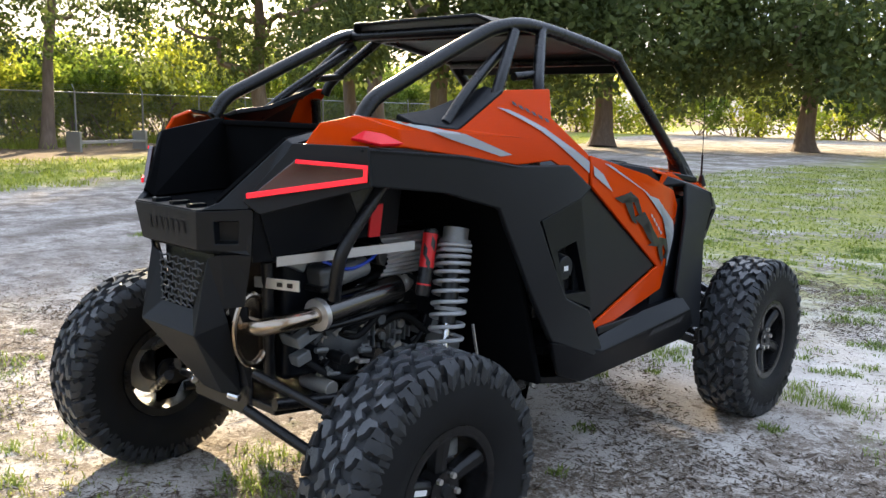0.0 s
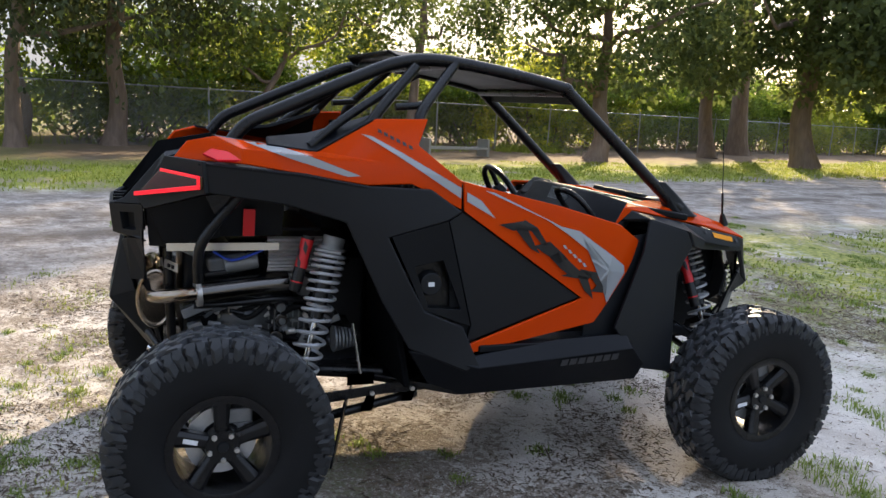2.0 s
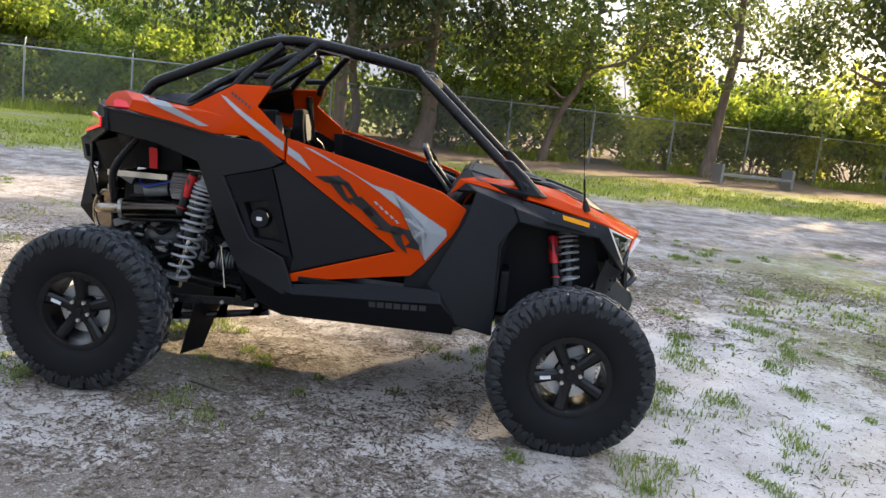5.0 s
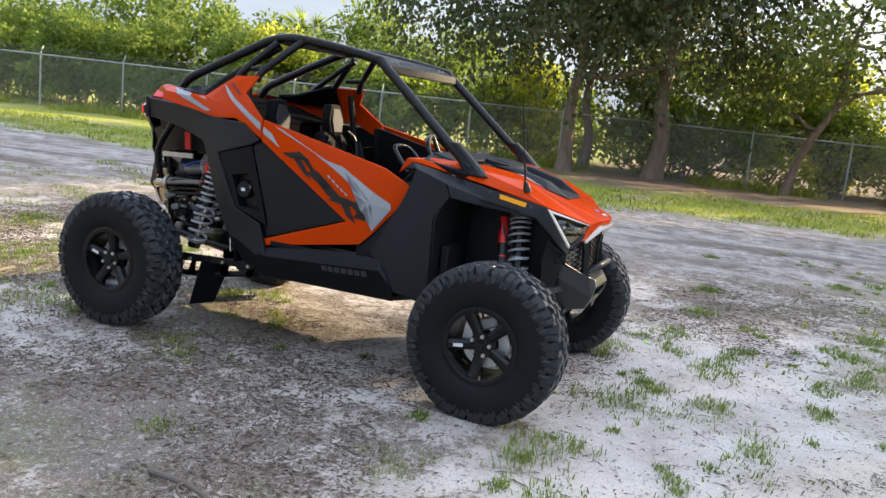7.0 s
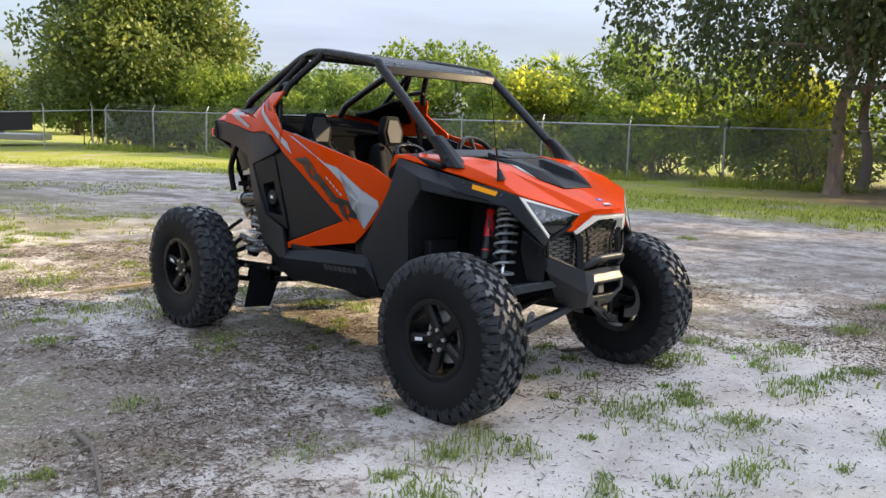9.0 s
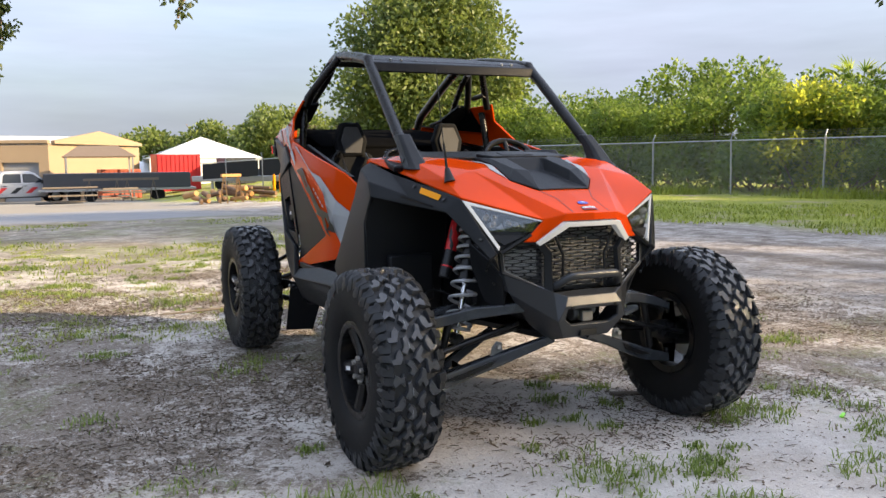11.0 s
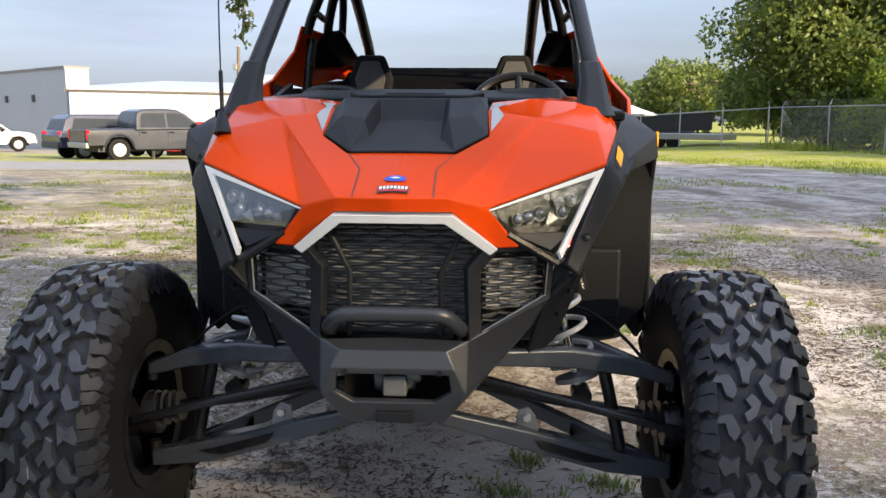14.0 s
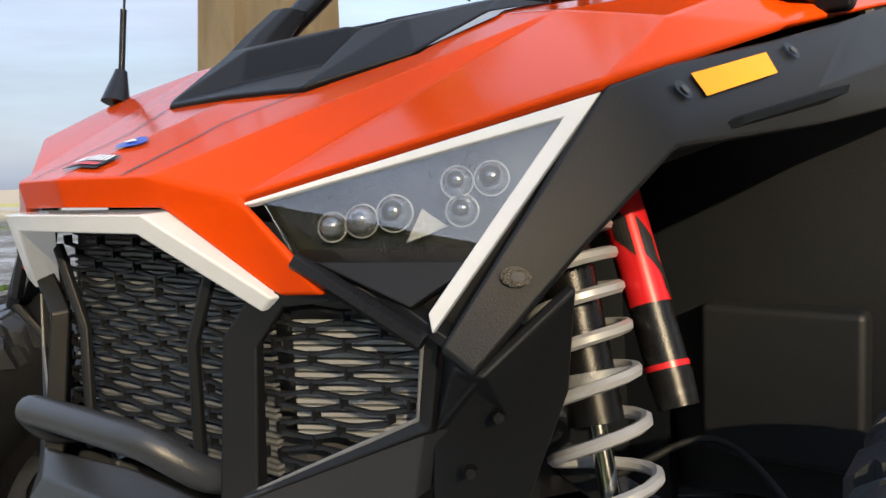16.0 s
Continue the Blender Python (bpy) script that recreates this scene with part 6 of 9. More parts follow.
# -- rear deck and tail --
part("rear_deck", facet_bm([(-0.42, -1.16, 1.462), (0.42, -1.16, 1.462), (0.50, -0.86, 1.420), (0.48, -0.56, 1.340), (-0.48, -0.56, 1.340), (-0.50, -0.86, 1.420)], [(0, 1, 2, 5), (5, 2, 3, 4)], 0.02, (0, 0, 1)), DECKBLACK, car, "black rear deck with an intake box", bevel=0.006, angle=10)
for s in (1, -1):
    def P(x, y, z):
        return (x * s, y, z)
    part("intake_box", facet_bm(mir([(0.575, -0.845, 1.455), (0.585, -0.620, 1.590), (0.48, -0.600, 1.605), (0.46, -0.86, 1.52), (0.46, -1.02, 1.50), (0.55, -1.03, 1.475)], s), [(0, 1, 2, 3), (0, 3, 4, 5)], 0.02, (0, 0, 1)), BLACK, car, "black intake box", bevel=0.005)
    tail = [(0.285, -1.500, 1.228), (0.405, -1.392, 1.408), (0.600, -1.272, 1.404), (0.604, -1.262, 1.284), (0.330, -1.470, 1.190), (0.44, -1.37, 1.335)]
    tl, tl_hit = panel("tail_panel", tail, [(0, 1, 5), (1, 2, 5), (2, 3, 5), (3, 4, 0, 5)], BLACK2, s, "black tail panel around the lamp", 0.02, 0.005, out=(0.6, -1, 0))
    a, b, c, d = Vector((0.430, -1.405, 1.362)), Vector((0.606, -1.276, 1.350)), Vector((0.604, -1.276, 1.300)), Vector((0.312, -1.497, 1.240))
    nrm = (b - a).cross(d - a).normalized()
    nrm = nrm if nrm.y < 0 else -nrm
    lamp = part("tail_light", facet_bm(mir([tuple(v + nrm * 0.008) for v in (a, b, c, d)], s), [(0, 1, 2, 3)], 0.016, (0, -1, 0)), mat("smoked_lens", (0.045, 0.004, 0.006), 0.10, coat=0.8), tl, "smoked tail light with red strips", bevel=0.003)
    for p0, p1, w in ((a, b, 0.012), (d, c, 0.017), (c, b, 0.013)):
        up = (a + b + c + d) / 4 - (p0 + p1) / 2
        up = (up - (p1 - p0).normalized() * up.dot((p1 - p0).normalized())).normalized() * w
        part("red_strip", facet_bm(mir([tuple(v + nrm * 0.012) for v in (p0, p1, p1 + up, p0 + up)], s), [(0, 1, 2, 3)], 0.008, (0, -1, 0)), TAIL_ON, lamp, "red lamp strip", bevel=0.002)
    part("top_reflector", facet_bm(mir([(0.515, -1.265, 1.428), (0.545, -1.235, 1.452), (0.618, -1.00, 1.415), (0.600, -1.22, 1.412)], s), [(0, 1, 2, 3)], 0.012, (1, 0, 1)), REDLENS, car, "red reflector under the quarter panel", bevel=0.003)
    under = [(0.315, -1.455, 1.190), (0.420, -1.230, 1.260), (0.400, -0.930, 1.255), (0.380, -0.930, 1.090), (0.380, -1.200, 1.085), (0.300, -1.400, 1.045)]
    panel("under_panel", under, [(0, 1, 4, 5), (1, 2, 3, 4)], BLACK, s, "", 0.01, 0.004)
    part("side_reflector", facet_bm(mir([(0.432, -1.098, 1.205), (0.436, -1.052, 1.205), (0.420, -1.052, 1.094), (0.416, -1.098, 1.094)], s), [(0, 1, 2, 3)], 0.008, (1, 0, 0)), RED, car, "flat red reflector")
    rail_side = [(0.195, -1.592, 1.200), (0.300, -1.484, 1.205), (0.405, -1.394, 1.408), (0.372, -1.398, 1.420), (0.230, -1.545, 1.225)]
    panel("cargo_side", rail_side, [(0, 1, 2, 3, 4)], BLACK2, s, "black cargo box side", 0.02, 0.006, out=(0.3, -1, 0.2))
    panel("cargo_wall", [(0.372, -1.398, 1.420), (0.400, -1.398, 1.405), (0.42, -1.150, 1.46), (0.37, -1.150, 1.47)], [(0, 1, 2, 3)], BLACK, s, "", 0.02, 0.005)
    part("cargo_lining", facet_bm(mir([(0.222, -1.550, 1.225), (0.225, -1.52, 1.20), (0.33, -1.15, 1.20), (0.36, -1.15, 1.465), (0.368, -1.395, 1.418)], s), [(0, 1, 2, 3, 4)], 0.015), DECKBLACK, car)
part("cargo_floor", facet_bm([(-0.22, -1.56, 1.195), (0.22, -1.56, 1.195), (0.34, -1.14, 1.20), (-0.34, -1.14, 1.20)], [(0, 1, 2, 3)], 0.02), DECKBLACK, car, bevel=0.005)
part("cargo_back", facet_bm([(-0.36, -1.14, 1.20), (0.36, -1.14, 1.20), (0.36, -1.15, 1.46), (-0.36, -1.15, 1.46)], [(0, 1, 2, 3)], 0.02), DECKBLACK, car)
TAILF = [(0.190, -1.600, 1.195), (0.310, -1.478, 1.205), (0.168, -1.587, 1.075), (0.288, -1.470, 1.062),
         (0.222, -1.560, 1.165), (0.275, -1.507, 1.168), (0.262, -1.501, 1.095), (0.212, -1.550, 1.093),
         (0.200, -1.528, 1.160), (0.248, -1.480, 1.162), (0.240, -1.476, 1.100), (0.192, -1.520, 1.098),
         (0.150, -1.545, 1.055), (0.262, -1.462, 1.045), (0.238, -1.466, 0.885), (0.202, -1.518, 0.880), (0.215, -1.535, 1.058),
         (0.172, -1.555, 1.045), (0.140, -1.540, 1.022), (0.092, -1.562, 0.868), (0.165, -1.605, 0.800), (0.205, -1.505, 0.835),
         (0.055, -1.440, 0.545), (0.120, -1.400, 0.545), (0.215, -1.520, 1.192)]
TAILF_F = [(0, 1, 5, 4), (1, 3, 6, 5), (3, 2, 7, 6), (2, 0, 4, 7), (4, 5, 9, 8), (5, 6, 10, 9), (6, 7, 11, 10), (7, 4, 8, 11), (8, 9, 10, 11), (2, 3, 13, 12),
           (16, 3, 14, 15), (17, 18, 19, 20), (16, 17, 20, 21, 15), (20, 21, 23, 22), (0, 24, 1)]
TAILF_MID = [(0, 2), (2, 12), (19, 20), (20, 22), (0, 24)]      # faces across the middle
bm = bmesh.new()
both = []
for s in (1, -1):
    vs = [bm.verts.new(v) for v in mir(TAILF, s)]
    both.append(vs)
    for f in TAILF_F:
        bm.faces.new([vs[i] for i in f][::s])
for a, b in TAILF_MID:
    bm.faces.new((both[0][a], both[1][a], both[1][b], both[0][b]))
bmesh.ops.triangulate(bm, faces=bm.faces[:])
bmesh.ops.recalc_face_normals(bm, faces=bm.faces)
if sum((f.normal.y * f.calc_area() for f in bm.faces)) > 0:
    bmesh.ops.reverse_faces(bm, faces=bm.faces)
tail_hit = BVHTree.FromBMesh(bm)
bm.normal_update()
bmesh.ops.solidify(bm, geom=bm.faces[:], thickness=0.010)
rear_bumper = part("rear_bumper", bm, BLACK2, car, "black faceted rear bumper with a mesh vent", bevel=0.004, angle=10)
for k in range(7):
    decal("raised_mark", [[(-0.115 + 0.034 * k, 1.118), (-0.089 + 0.034 * k, 1.118), (-0.089 + 0.034 * k, 1.156), (-0.115 + 0.034 * k, 1.156)]], tail_hit, (0, -1.6, 0), (0, 1, 0), ((1, 0, 0), (0, 0, 1)), BLACK, rear_bumper, "raised tone-on-tone mark", 0.003)
vent = part("rear_vent", facet_bm([(-0.150, -1.515, 1.050), (0.150, -1.515, 1.050), (0.100, -1.535, 0.850), (-0.100, -1.535, 0.850)], [(0, 1, 2, 3)], 0.006, (0, -1, 0)), GLOSS_BLACK, rear_bumper, "dark mesh vent")
for k in range(8):
    z = 0.876 + 0.0205 * k
    w = 0.094 + 0.046 * (z - 0.868) / 0.154
    n = 10
    y_ = -1.566 + 0.022 * (z - 0.868) / 0.154
    bm = bmesh.new()
    sweep(bm, [(-w + 2 * w * i / n, y_, z + (0.004 if (i + k) % 2 else -0.004)) for i in range(n + 1)], 0.0030, 5)
    for i in range(5):
        x_ = -w + 2 * w * (2 * i + k % 2 + 0.5) / n
        if abs(x_) < w and k < 7:
            box(bm, (x_, y_, z + 0.010), (0.0045, 0.006, 0.0205))
    part("slat", bm, mat("grey_mesh_plastic", (0.06, 0.062, 0.066), 0.5) if k == 0 else bpy.data.materials["grey_mesh_plastic"], vent, smooth=True)
for s in (1, -1):
    part("slot", facet_bm(mir([(0.158, -1.540, 0.760), (0.172, -1.505, 0.765), (0.152, -1.480, 0.690), (0.140, -1.505, 0.680)], s), [(0, 1, 2, 3)], 0.004, (1, -0.6, 0)), GLOSS_BLACK, rear_bumper)
    part("tow_bolt", cyl_bm((0.105 * s, -1.445, 0.555), (0.145 * s, -1.430, 0.550), 0.014, seg=10), CHROME, rear_bumper, "bright bolt", bevel=0.003)
    part("rear_skirt", facet_bm(mir([(0.200, -1.500, 0.88), (0.236, -1.455, 0.88), (0.160, -1.385, 0.52), (0.118, -1.400, 0.54)], s), [(0, 1, 2, 3)], 0.008, (1, 0, 0)), BLACK, rear_bumper)
part("cargo_lip", facet_bm([(-0.186, -1.597, 1.200), (0.186, -1.597, 1.200), (0.225, -1.520, 1.200), (-0.225, -1.520, 1.200)], [(0, 1, 2, 3)], 0.006, (0, 0, 1)), BLACK2, rear_bumper, "flat ledge at the cargo box mouth", bevel=0.002)
for x in (-0.09, 0.02, 0.12):
    part("lip_rib", box_bm((x, -1.555, 1.206), (0.022, 0.06, 0.012)), BLACK, rear_bumper)

# -- exhaust and engine --
CASTDARK = mat("dark_cast_metal", (0.085, 0.088, 0.092), 0.42, 0.5, 0.3, 18, bump=0.0012, bscale=200)


def lathe_x(at, profile, seg=28):
    """A round casting about an axis along x: profile as (offset, radius)."""
    bm = bmesh.new()
    rings = [[bm.verts.new((at[0] + o, at[1] + r * math.cos(a), at[2] + r * math.sin(a))) for a in (math.tau * i / seg for i in range(seg))] for o, r in profile]
    for p, q in zip(rings, rings[1:]):
        for i in range(seg):
            bm.faces.new((p[i], p[(i + 1) % seg], q[(i + 1) % seg], q[i]))
    bm.faces.new(rings[0][::-1])
    bm.faces.new(rings[-1])
    return bm


bm = bmesh.new()
line = [(-0.24, -1.425, 0.80), (-0.235, -1.425, 0.80), (0.200, -1.425, 0.80), (0.215, -1.425, 0.80)]
rings = []
for (x, y, z), k in zip(line, (0.86, 1, 1, 0.95)):
    rings.append([bm.verts.new((x, y + 0.062 * k * math.cos(a), z + 0.112 * k * math.sin(a))) for a in (math.tau * i / 28 for i in range(28))])
for a, b in zip(rings, rings[1:]):
    for i in range(28):
        bm.faces.new((a[i], a[(i + 1) % 28], b[(i + 1) % 28], b[i]))
bm.faces.new(rings[0])
bm.faces.new(rings[-1])
muffler = part("muffler", bm, TANSTEEL, car, "heat-tinted steel muffler", smooth=True)
bm = bmesh.new()
sweep(bm, [(0.220, -1.425 + 0.068 * math.cos(a), 0.80 + 0.118 * math.sin(a)) for a in (math.tau * i / 32 for i in range(33))], 0.010, 8)
part("rim_band", bm, TANSTEEL, muffler, "bright steel rim", smooth=True)
bm = bmesh.new()
box(bm, (0.285, -1.375, 0.955), (0.17, 0.006, 0.036), Matrix.Rotation(0.35, 4, "Z"))
part("bracket", bm, STEEL, muffler, "bright slotted bracket", bevel=0.002)
for k in range(2):
    part("slot", box_bm((0.30 + 0.035 * k, -1.374 + 0.014 * k, 0.955), (0.018, 0.010, 0.014), Matrix.Rotation(0.35, 4, "Z")), GLOSS_BLACK, muffler)
exhaust = part("exhaust_pipe", tube_bm([(0.21, -1.43, 0.815), (0.27, -1.435, 0.820), (0.325, -1.39, 0.832), (0.355, -1.310, 0.845), (0.358, -1.24, 0.852)], 0.029, 6, 16), TANSTEEL, car, "heat-tinted exhaust bend", smooth=True)
part("pipe_body", tube_bm([(0.358, -1.26, 0.850), (0.350, -1.05, 0.872), (0.345, -0.900, 0.884)], 0.047, 6, 20), DARKCHROME, exhaust, "dark coated pipe", smooth=True)
part("clamp", cyl_bm((0.359, -1.275, 0.848), (0.357, -1.255, 0.850), 0.055, seg=20), STEEL, exhaust, "clamp ring", smooth=True)
part("flex_joint", tube_bm([(0.331, -0.905, 0.888), (0.31, -0.83, 0.895), (0.22, -0.76, 0.90)], lambda t: 0.036 + 0.005 * (int(t * 26) % 2), 10, 16), STEEL, exhaust, "ribbed steel joint", smooth=True)
bm = bmesh.new()
n = 18
prof = [(0.345 + 0.009 * (i % 2) + 0.045 * math.sin(math.pi * i / n), 0.930 + 0.150 * i / n) for i in range(n + 1)]
ra = [bm.verts.new((x, -0.990, z)) for x, z in prof]
rb = [bm.verts.new((x, -0.700, z)) for x, z in prof]
for i in range(n):
    bm.faces.new((ra[i], ra[i + 1], rb[i + 1], rb[i]))
bmesh.ops.solidify(bm, geom=bm.faces[:], thickness=0.006)
part("heat_shield", bm, mat("dimpled_heat_shield", (0.66, 0.64, 0.62), 0.34, 0.45, 0.12, 30, bump=0.004, bscale=130), car, "dimpled grey heat shield")
part("cross_plate", facet_bm([(0.30, -1.385, 1.046), (0.50, -0.965, 1.080), (0.50, -0.965, 1.050), (0.30, -1.385, 1.014)], [(0, 1, 2, 3)], 0.006, (1, 0, 0)), mat("bare_aluminium", (0.55, 0.56, 0.57), 0.35, 0.9), car, "bare aluminium cross plate")
eng = part("engine", box_bm((0.0, -0.98, 0.72), (0.42, 0.44, 0.30)), BLACK, car, "grey cast engine and gearbox", bevel=0.03)
rng = random.Random(3)
for k in range(64):
    y = rng.uniform(-1.30, -0.68)
    z = rng.uniform(0.56, 1.02)
    x = rng.uniform(0.22, 0.30)
    if rng.random() < 0.5:
        part("engine_fitting", cyl_bm((x - 0.1, y, z), (x + rng.uniform(0.0, 0.06), y, z), rng.uniform(0.010, 0.036), seg=14), rng.choice((CASTGREY, GLOSS_BLACK, STEEL, CASTGREY, DARKCHROME)), eng, bevel=0.004)
    else:
        part("engine_fitting", box_bm((x, y, z), (0.1, rng.uniform(0.03, 0.10), rng.uniform(0.02, 0.06)), Matrix.Rotation(rng.uniform(-0.5, 0.5), 4, "X")), rng.choice((CASTGREY, GLOSS_BLACK, BLACK)), eng, bevel=0.006)
# castings, bolts and lines under the exhaust and above the gearbox
part("gear_case", lathe_x((0.20, -1.06, 0.690), [(0.0, 0.128), (0.050, 0.122), (0.075, 0.098), (0.090, 0.060), (0.105, 0.030)]), CASTDARK, eng, "dark cast gear case", smooth=True)
part("gear_case", lathe_x((0.18, -0.86, 0.700), [(0.0, 0.105), (0.055, 0.100), (0.080, 0.070), (0.095, 0.022)]), CASTDARK, eng, "dark cast gear case", smooth=True)
for k in range(11):
    a = math.tau * k / 11
    part("case_bolt", cyl_bm((0.245, -1.06 + 0.112 * math.cos(a), 0.690 + 0.112 * math.sin(a)), (0.262, -1.06 + 0.112 * math.cos(a), 0.690 + 0.112 * math.sin(a)), 0.009, seg=6), STEEL, eng)
for k in range(9):
    part("case_rib", box_bm((0.262, -0.86 + 0.026 * (k - 4), 0.700), (0.030, 0.007, 0.13 - 0.012 * abs(k - 4))), CASTGREY, eng, bevel=0.002)
for k in range(26):
    y, z, x = rng.uniform(-1.24, -0.74), rng.uniform(0.60, 0.80), rng.uniform(0.27, 0.33)
    if k % 2:
        part("engine_fitting", cyl_bm((x, y, z), (x, y + rng.uniform(0.02, 0.06), z + rng.uniform(-0.02, 0.02)), rng.uniform(0.007, 0.018), seg=10), rng.choice((STEEL, CASTGREY, GLOSS_BLACK)), eng, bevel=0.002)
    else:
        part("engine_fitting", box_bm((x, y, z), (0.025, rng.uniform(0.02, 0.06), rng.uniform(0.010, 0.026)), Matrix.Rotation(rng.uniform(-0.7, 0.7), 4, "X")), rng.choice((CASTGREY, CASTDARK, STEEL)), eng, bevel=0.003)
part("valve_cover", box_bm((0.26, -1.14, 0.960), (0.14, 0.17, 0.085), Matrix.Rotation(0.15, 4, "X")), CASTDARK, eng, "dark cast cover", bevel=0.02)
part("filter", cyl_bm((0.31, -1.16, 0.955), (0.31, -1.02, 0.975), 0.038, 0.036, 18), CASTGREY, eng, "grey round canister", bevel=0.008)
bar("blue_line", [(0.30, -1.20, 1.01), (0.36, -1.14, 0.985), (0.38, -1.07, 1.005), (0.36, -1.00, 1.03)], 0.006, BLUE, parent=eng)
bar("coolant_pipe", [(0.33, -1.28, 0.79), (0.35, -1.12, 0.800), (0.36, -0.94, 0.815), (0.34, -0.80, 0.80)], 0.014, GLOSS_BLACK, parent=eng)
for k in range(8):
    y0, z0 = rng.uniform(-1.3, -0.9), rng.uniform(0.62, 0.98)
    bar("hose", [(0.24, y0, z0), (0.31, y0 + 0.10, z0 + rng.uniform(-0.08, 0.08)), (0.33, y0 + 0.22, z0 + rng.uniform(-0.1, 0.1)), (0.22, y0 + 0.34, z0)], rng.uniform(0.008, 0.016), RUBBER, parent=eng)
bm = bmesh.new()
for k in range(12):
    cyl(bm, (0.16, -1.02 + 0.0145 * k, 0.655), (0.16, -1.012 + 0.0145 * k, 0.655), 0.062, seg=20)
part("cooling_fins", bm, CASTGREY, eng, "finned alternator", smooth=False)
bm = bmesh.new()
for k in range(6):
    cyl(bm, (0.36, -0.70 + 0.016 * k, 0.63), (0.36, -0.690 + 0.016 * k, 0.63), 0.058 - 0.003 * k, seg=20)
part("belt_cover", bm, CASTGREY, eng, "ribbed grey housing")["kind"] = "stuff"
# added dark box so no bright ground shows through the engine bay
part("engine_mount", box_bm((0, -0.66, 0.72), (0.50, 0.26, 0.52)), BLACK, car, "added dark filler box closing the view through the engine bay", bevel=0.02)
part("mount_plate", facet_bm([(0.258, -0.78, 0.50), (0.258, -0.54, 0.50), (0.258, -0.54, 0.62), (0.258, -0.70, 0.66)], [(0, 1, 2, 3)], 0.008, (1, 0, 0)), GLOSS_BLACK, car, bevel=0.003)
part("rear_guard", box_bm((0, -1.0, 1.10), (0.56, 0.50, 0.012)), BLACK, car)
part("rear_block", box_bm((0, -0.85, 0.90), (0.34, 0.55, 0.28)), BLACK, car, "dark engine bay mass", bevel=0.02)

part("gearbox", box_bm((0, -1.22, 0.82), (0.50, 0.20, 0.44)), BLACK, car, "dark gearbox casing", bevel=0.03)
for s in (1, -1):
    part("tail_inner", facet_bm(mir([(0.292, -1.462, 1.195), (0.400, -1.200, 1.255), (0.385, -1.180, 1.085), (0.285, -1.390, 1.030), (0.262, -1.450, 1.030)], s), [(0, 1, 2, 3, 4)], 0.008, (1, 0, 0)), BLACK, car)

# -- rear suspension --
for s in (1, -1):
    def P(x, y, z):
        return (x * s, y, z)
    part("tube_gusset", facet_bm([P(0.500, -1.120, 1.290), P(0.490, -1.215, 1.190), P(0.492, -1.250, 1.262)], [(0, 1, 2)], 0.008, (1, 0, 0)), GLOSS_BLACK, car, "small black gusset plate", bevel=0.002)
    bar("frame_tube", [P(0.505, -1.105, 1.290), P(0.490, -1.205, 1.165), P(0.476, -1.262, 1.075), P(0.462, -1.275, 1.000), P(0.446, -1.272, 0.915)], 0.021, GLOSS_BLACK, "black bent frame tube", seg=12)
    bar("frame_tube", [P(0.30, -1.40, 0.56), P(0.36, -1.0, 0.52), P(0.46, -0.50, 0.50)], 0.022, GLOSS_BLACK)
    bar("frame_tube", [P(0.24, -1.38, 1.02), P(0.22, -1.36, 0.62)], 0.020, GLOSS_BLACK)
    part("trailing_arm", beam([P(0.56, -0.330, 0.470), P(0.60, -0.60, 0.466), P(0.63, -0.90, 0.452), P(0.66, -1.20, 0.405)], [(0.06, 0.060), (0.05, 0.040), (0.05, 0.048), (0.05, 0.11)]), GLOSS_BLACK, car, "black trailing arm", bevel=0.008)
    for y_, x_, lo_, hi_ in ((-0.42, 0.575, 0.405, 0.455), (-0.60, 0.585, 0.378, 0.450), (-0.84, 0.600, 0.345, 0.435)):
        part("gusset", beam([P(x_, y_, lo_), P(x_, y_ + 0.02, hi_)], [(0.05, 0.012), (0.035, 0.012)]), GLOSS_BLACK, car)
        part("bolt", cyl_bm(P(x_ + 0.026, y_ + 0.012, hi_ + 0.012), P(x_ + 0.040, y_ + 0.012, hi_ + 0.012), 0.010, seg=8), STEEL, car)
    bar("arm_tube", [P(0.52, -0.36, 0.415), P(0.56, -0.82, 0.345), P(0.64, -1.18, 0.335)], 0.020, GLOSS_BLACK)
    bar("radius_rod", [P(0.27, -1.455, 0.672), P(0.68, -1.290, 0.520)], 0.015, GLOSS_BLACK, "black radius rod")
    bar("radius_rod", [P(0.24, -1.470, 0.548), P(0.68, -1.300, 0.340)], 0.018, GLOSS_BLACK, "black radius rod")
    bar("drive_shaft", [P(0.14, -1.18, 0.58), P(0.74, -1.22, 0.405)], 0.017, GLOSS_BLACK)
    part("rear_upright", beam([P(0.69, -1.24, 0.31), P(0.69, -1.22, 0.40), P(0.69, -1.24, 0.53)], [(0.09, 0.06), (0.13, 0.1), (0.07, 0.05)]), CASTGREY, car, "cast rear upright", bevel=0.01)
    shock(P(0.484, -0.742, 1.075), P(0.545, -0.872, 0.520), (P(0.455, -0.838, 1.100), P(0.470, -0.892, 0.885)), 0.93, 0.060, 13)
    part("shock_cap", cyl_bm(P(0.482, -0.735, 1.10), P(0.490, -0.755, 1.02), 0.046, seg=20), CASTGREY, car, smooth=True)
    bar("link_rod", [P(0.50, -0.650, 0.735), P(0.515, -0.612, 0.515)], 0.007, CHROME, "bright link rod")
    part("link_foot", beam([P(0.515, -0.66, 0.49), P(0.515, -0.56, 0.49)], [(0.03, 0.05), (0.03, 0.05)]), GLOSS_BLACK, car, bevel=0.006)
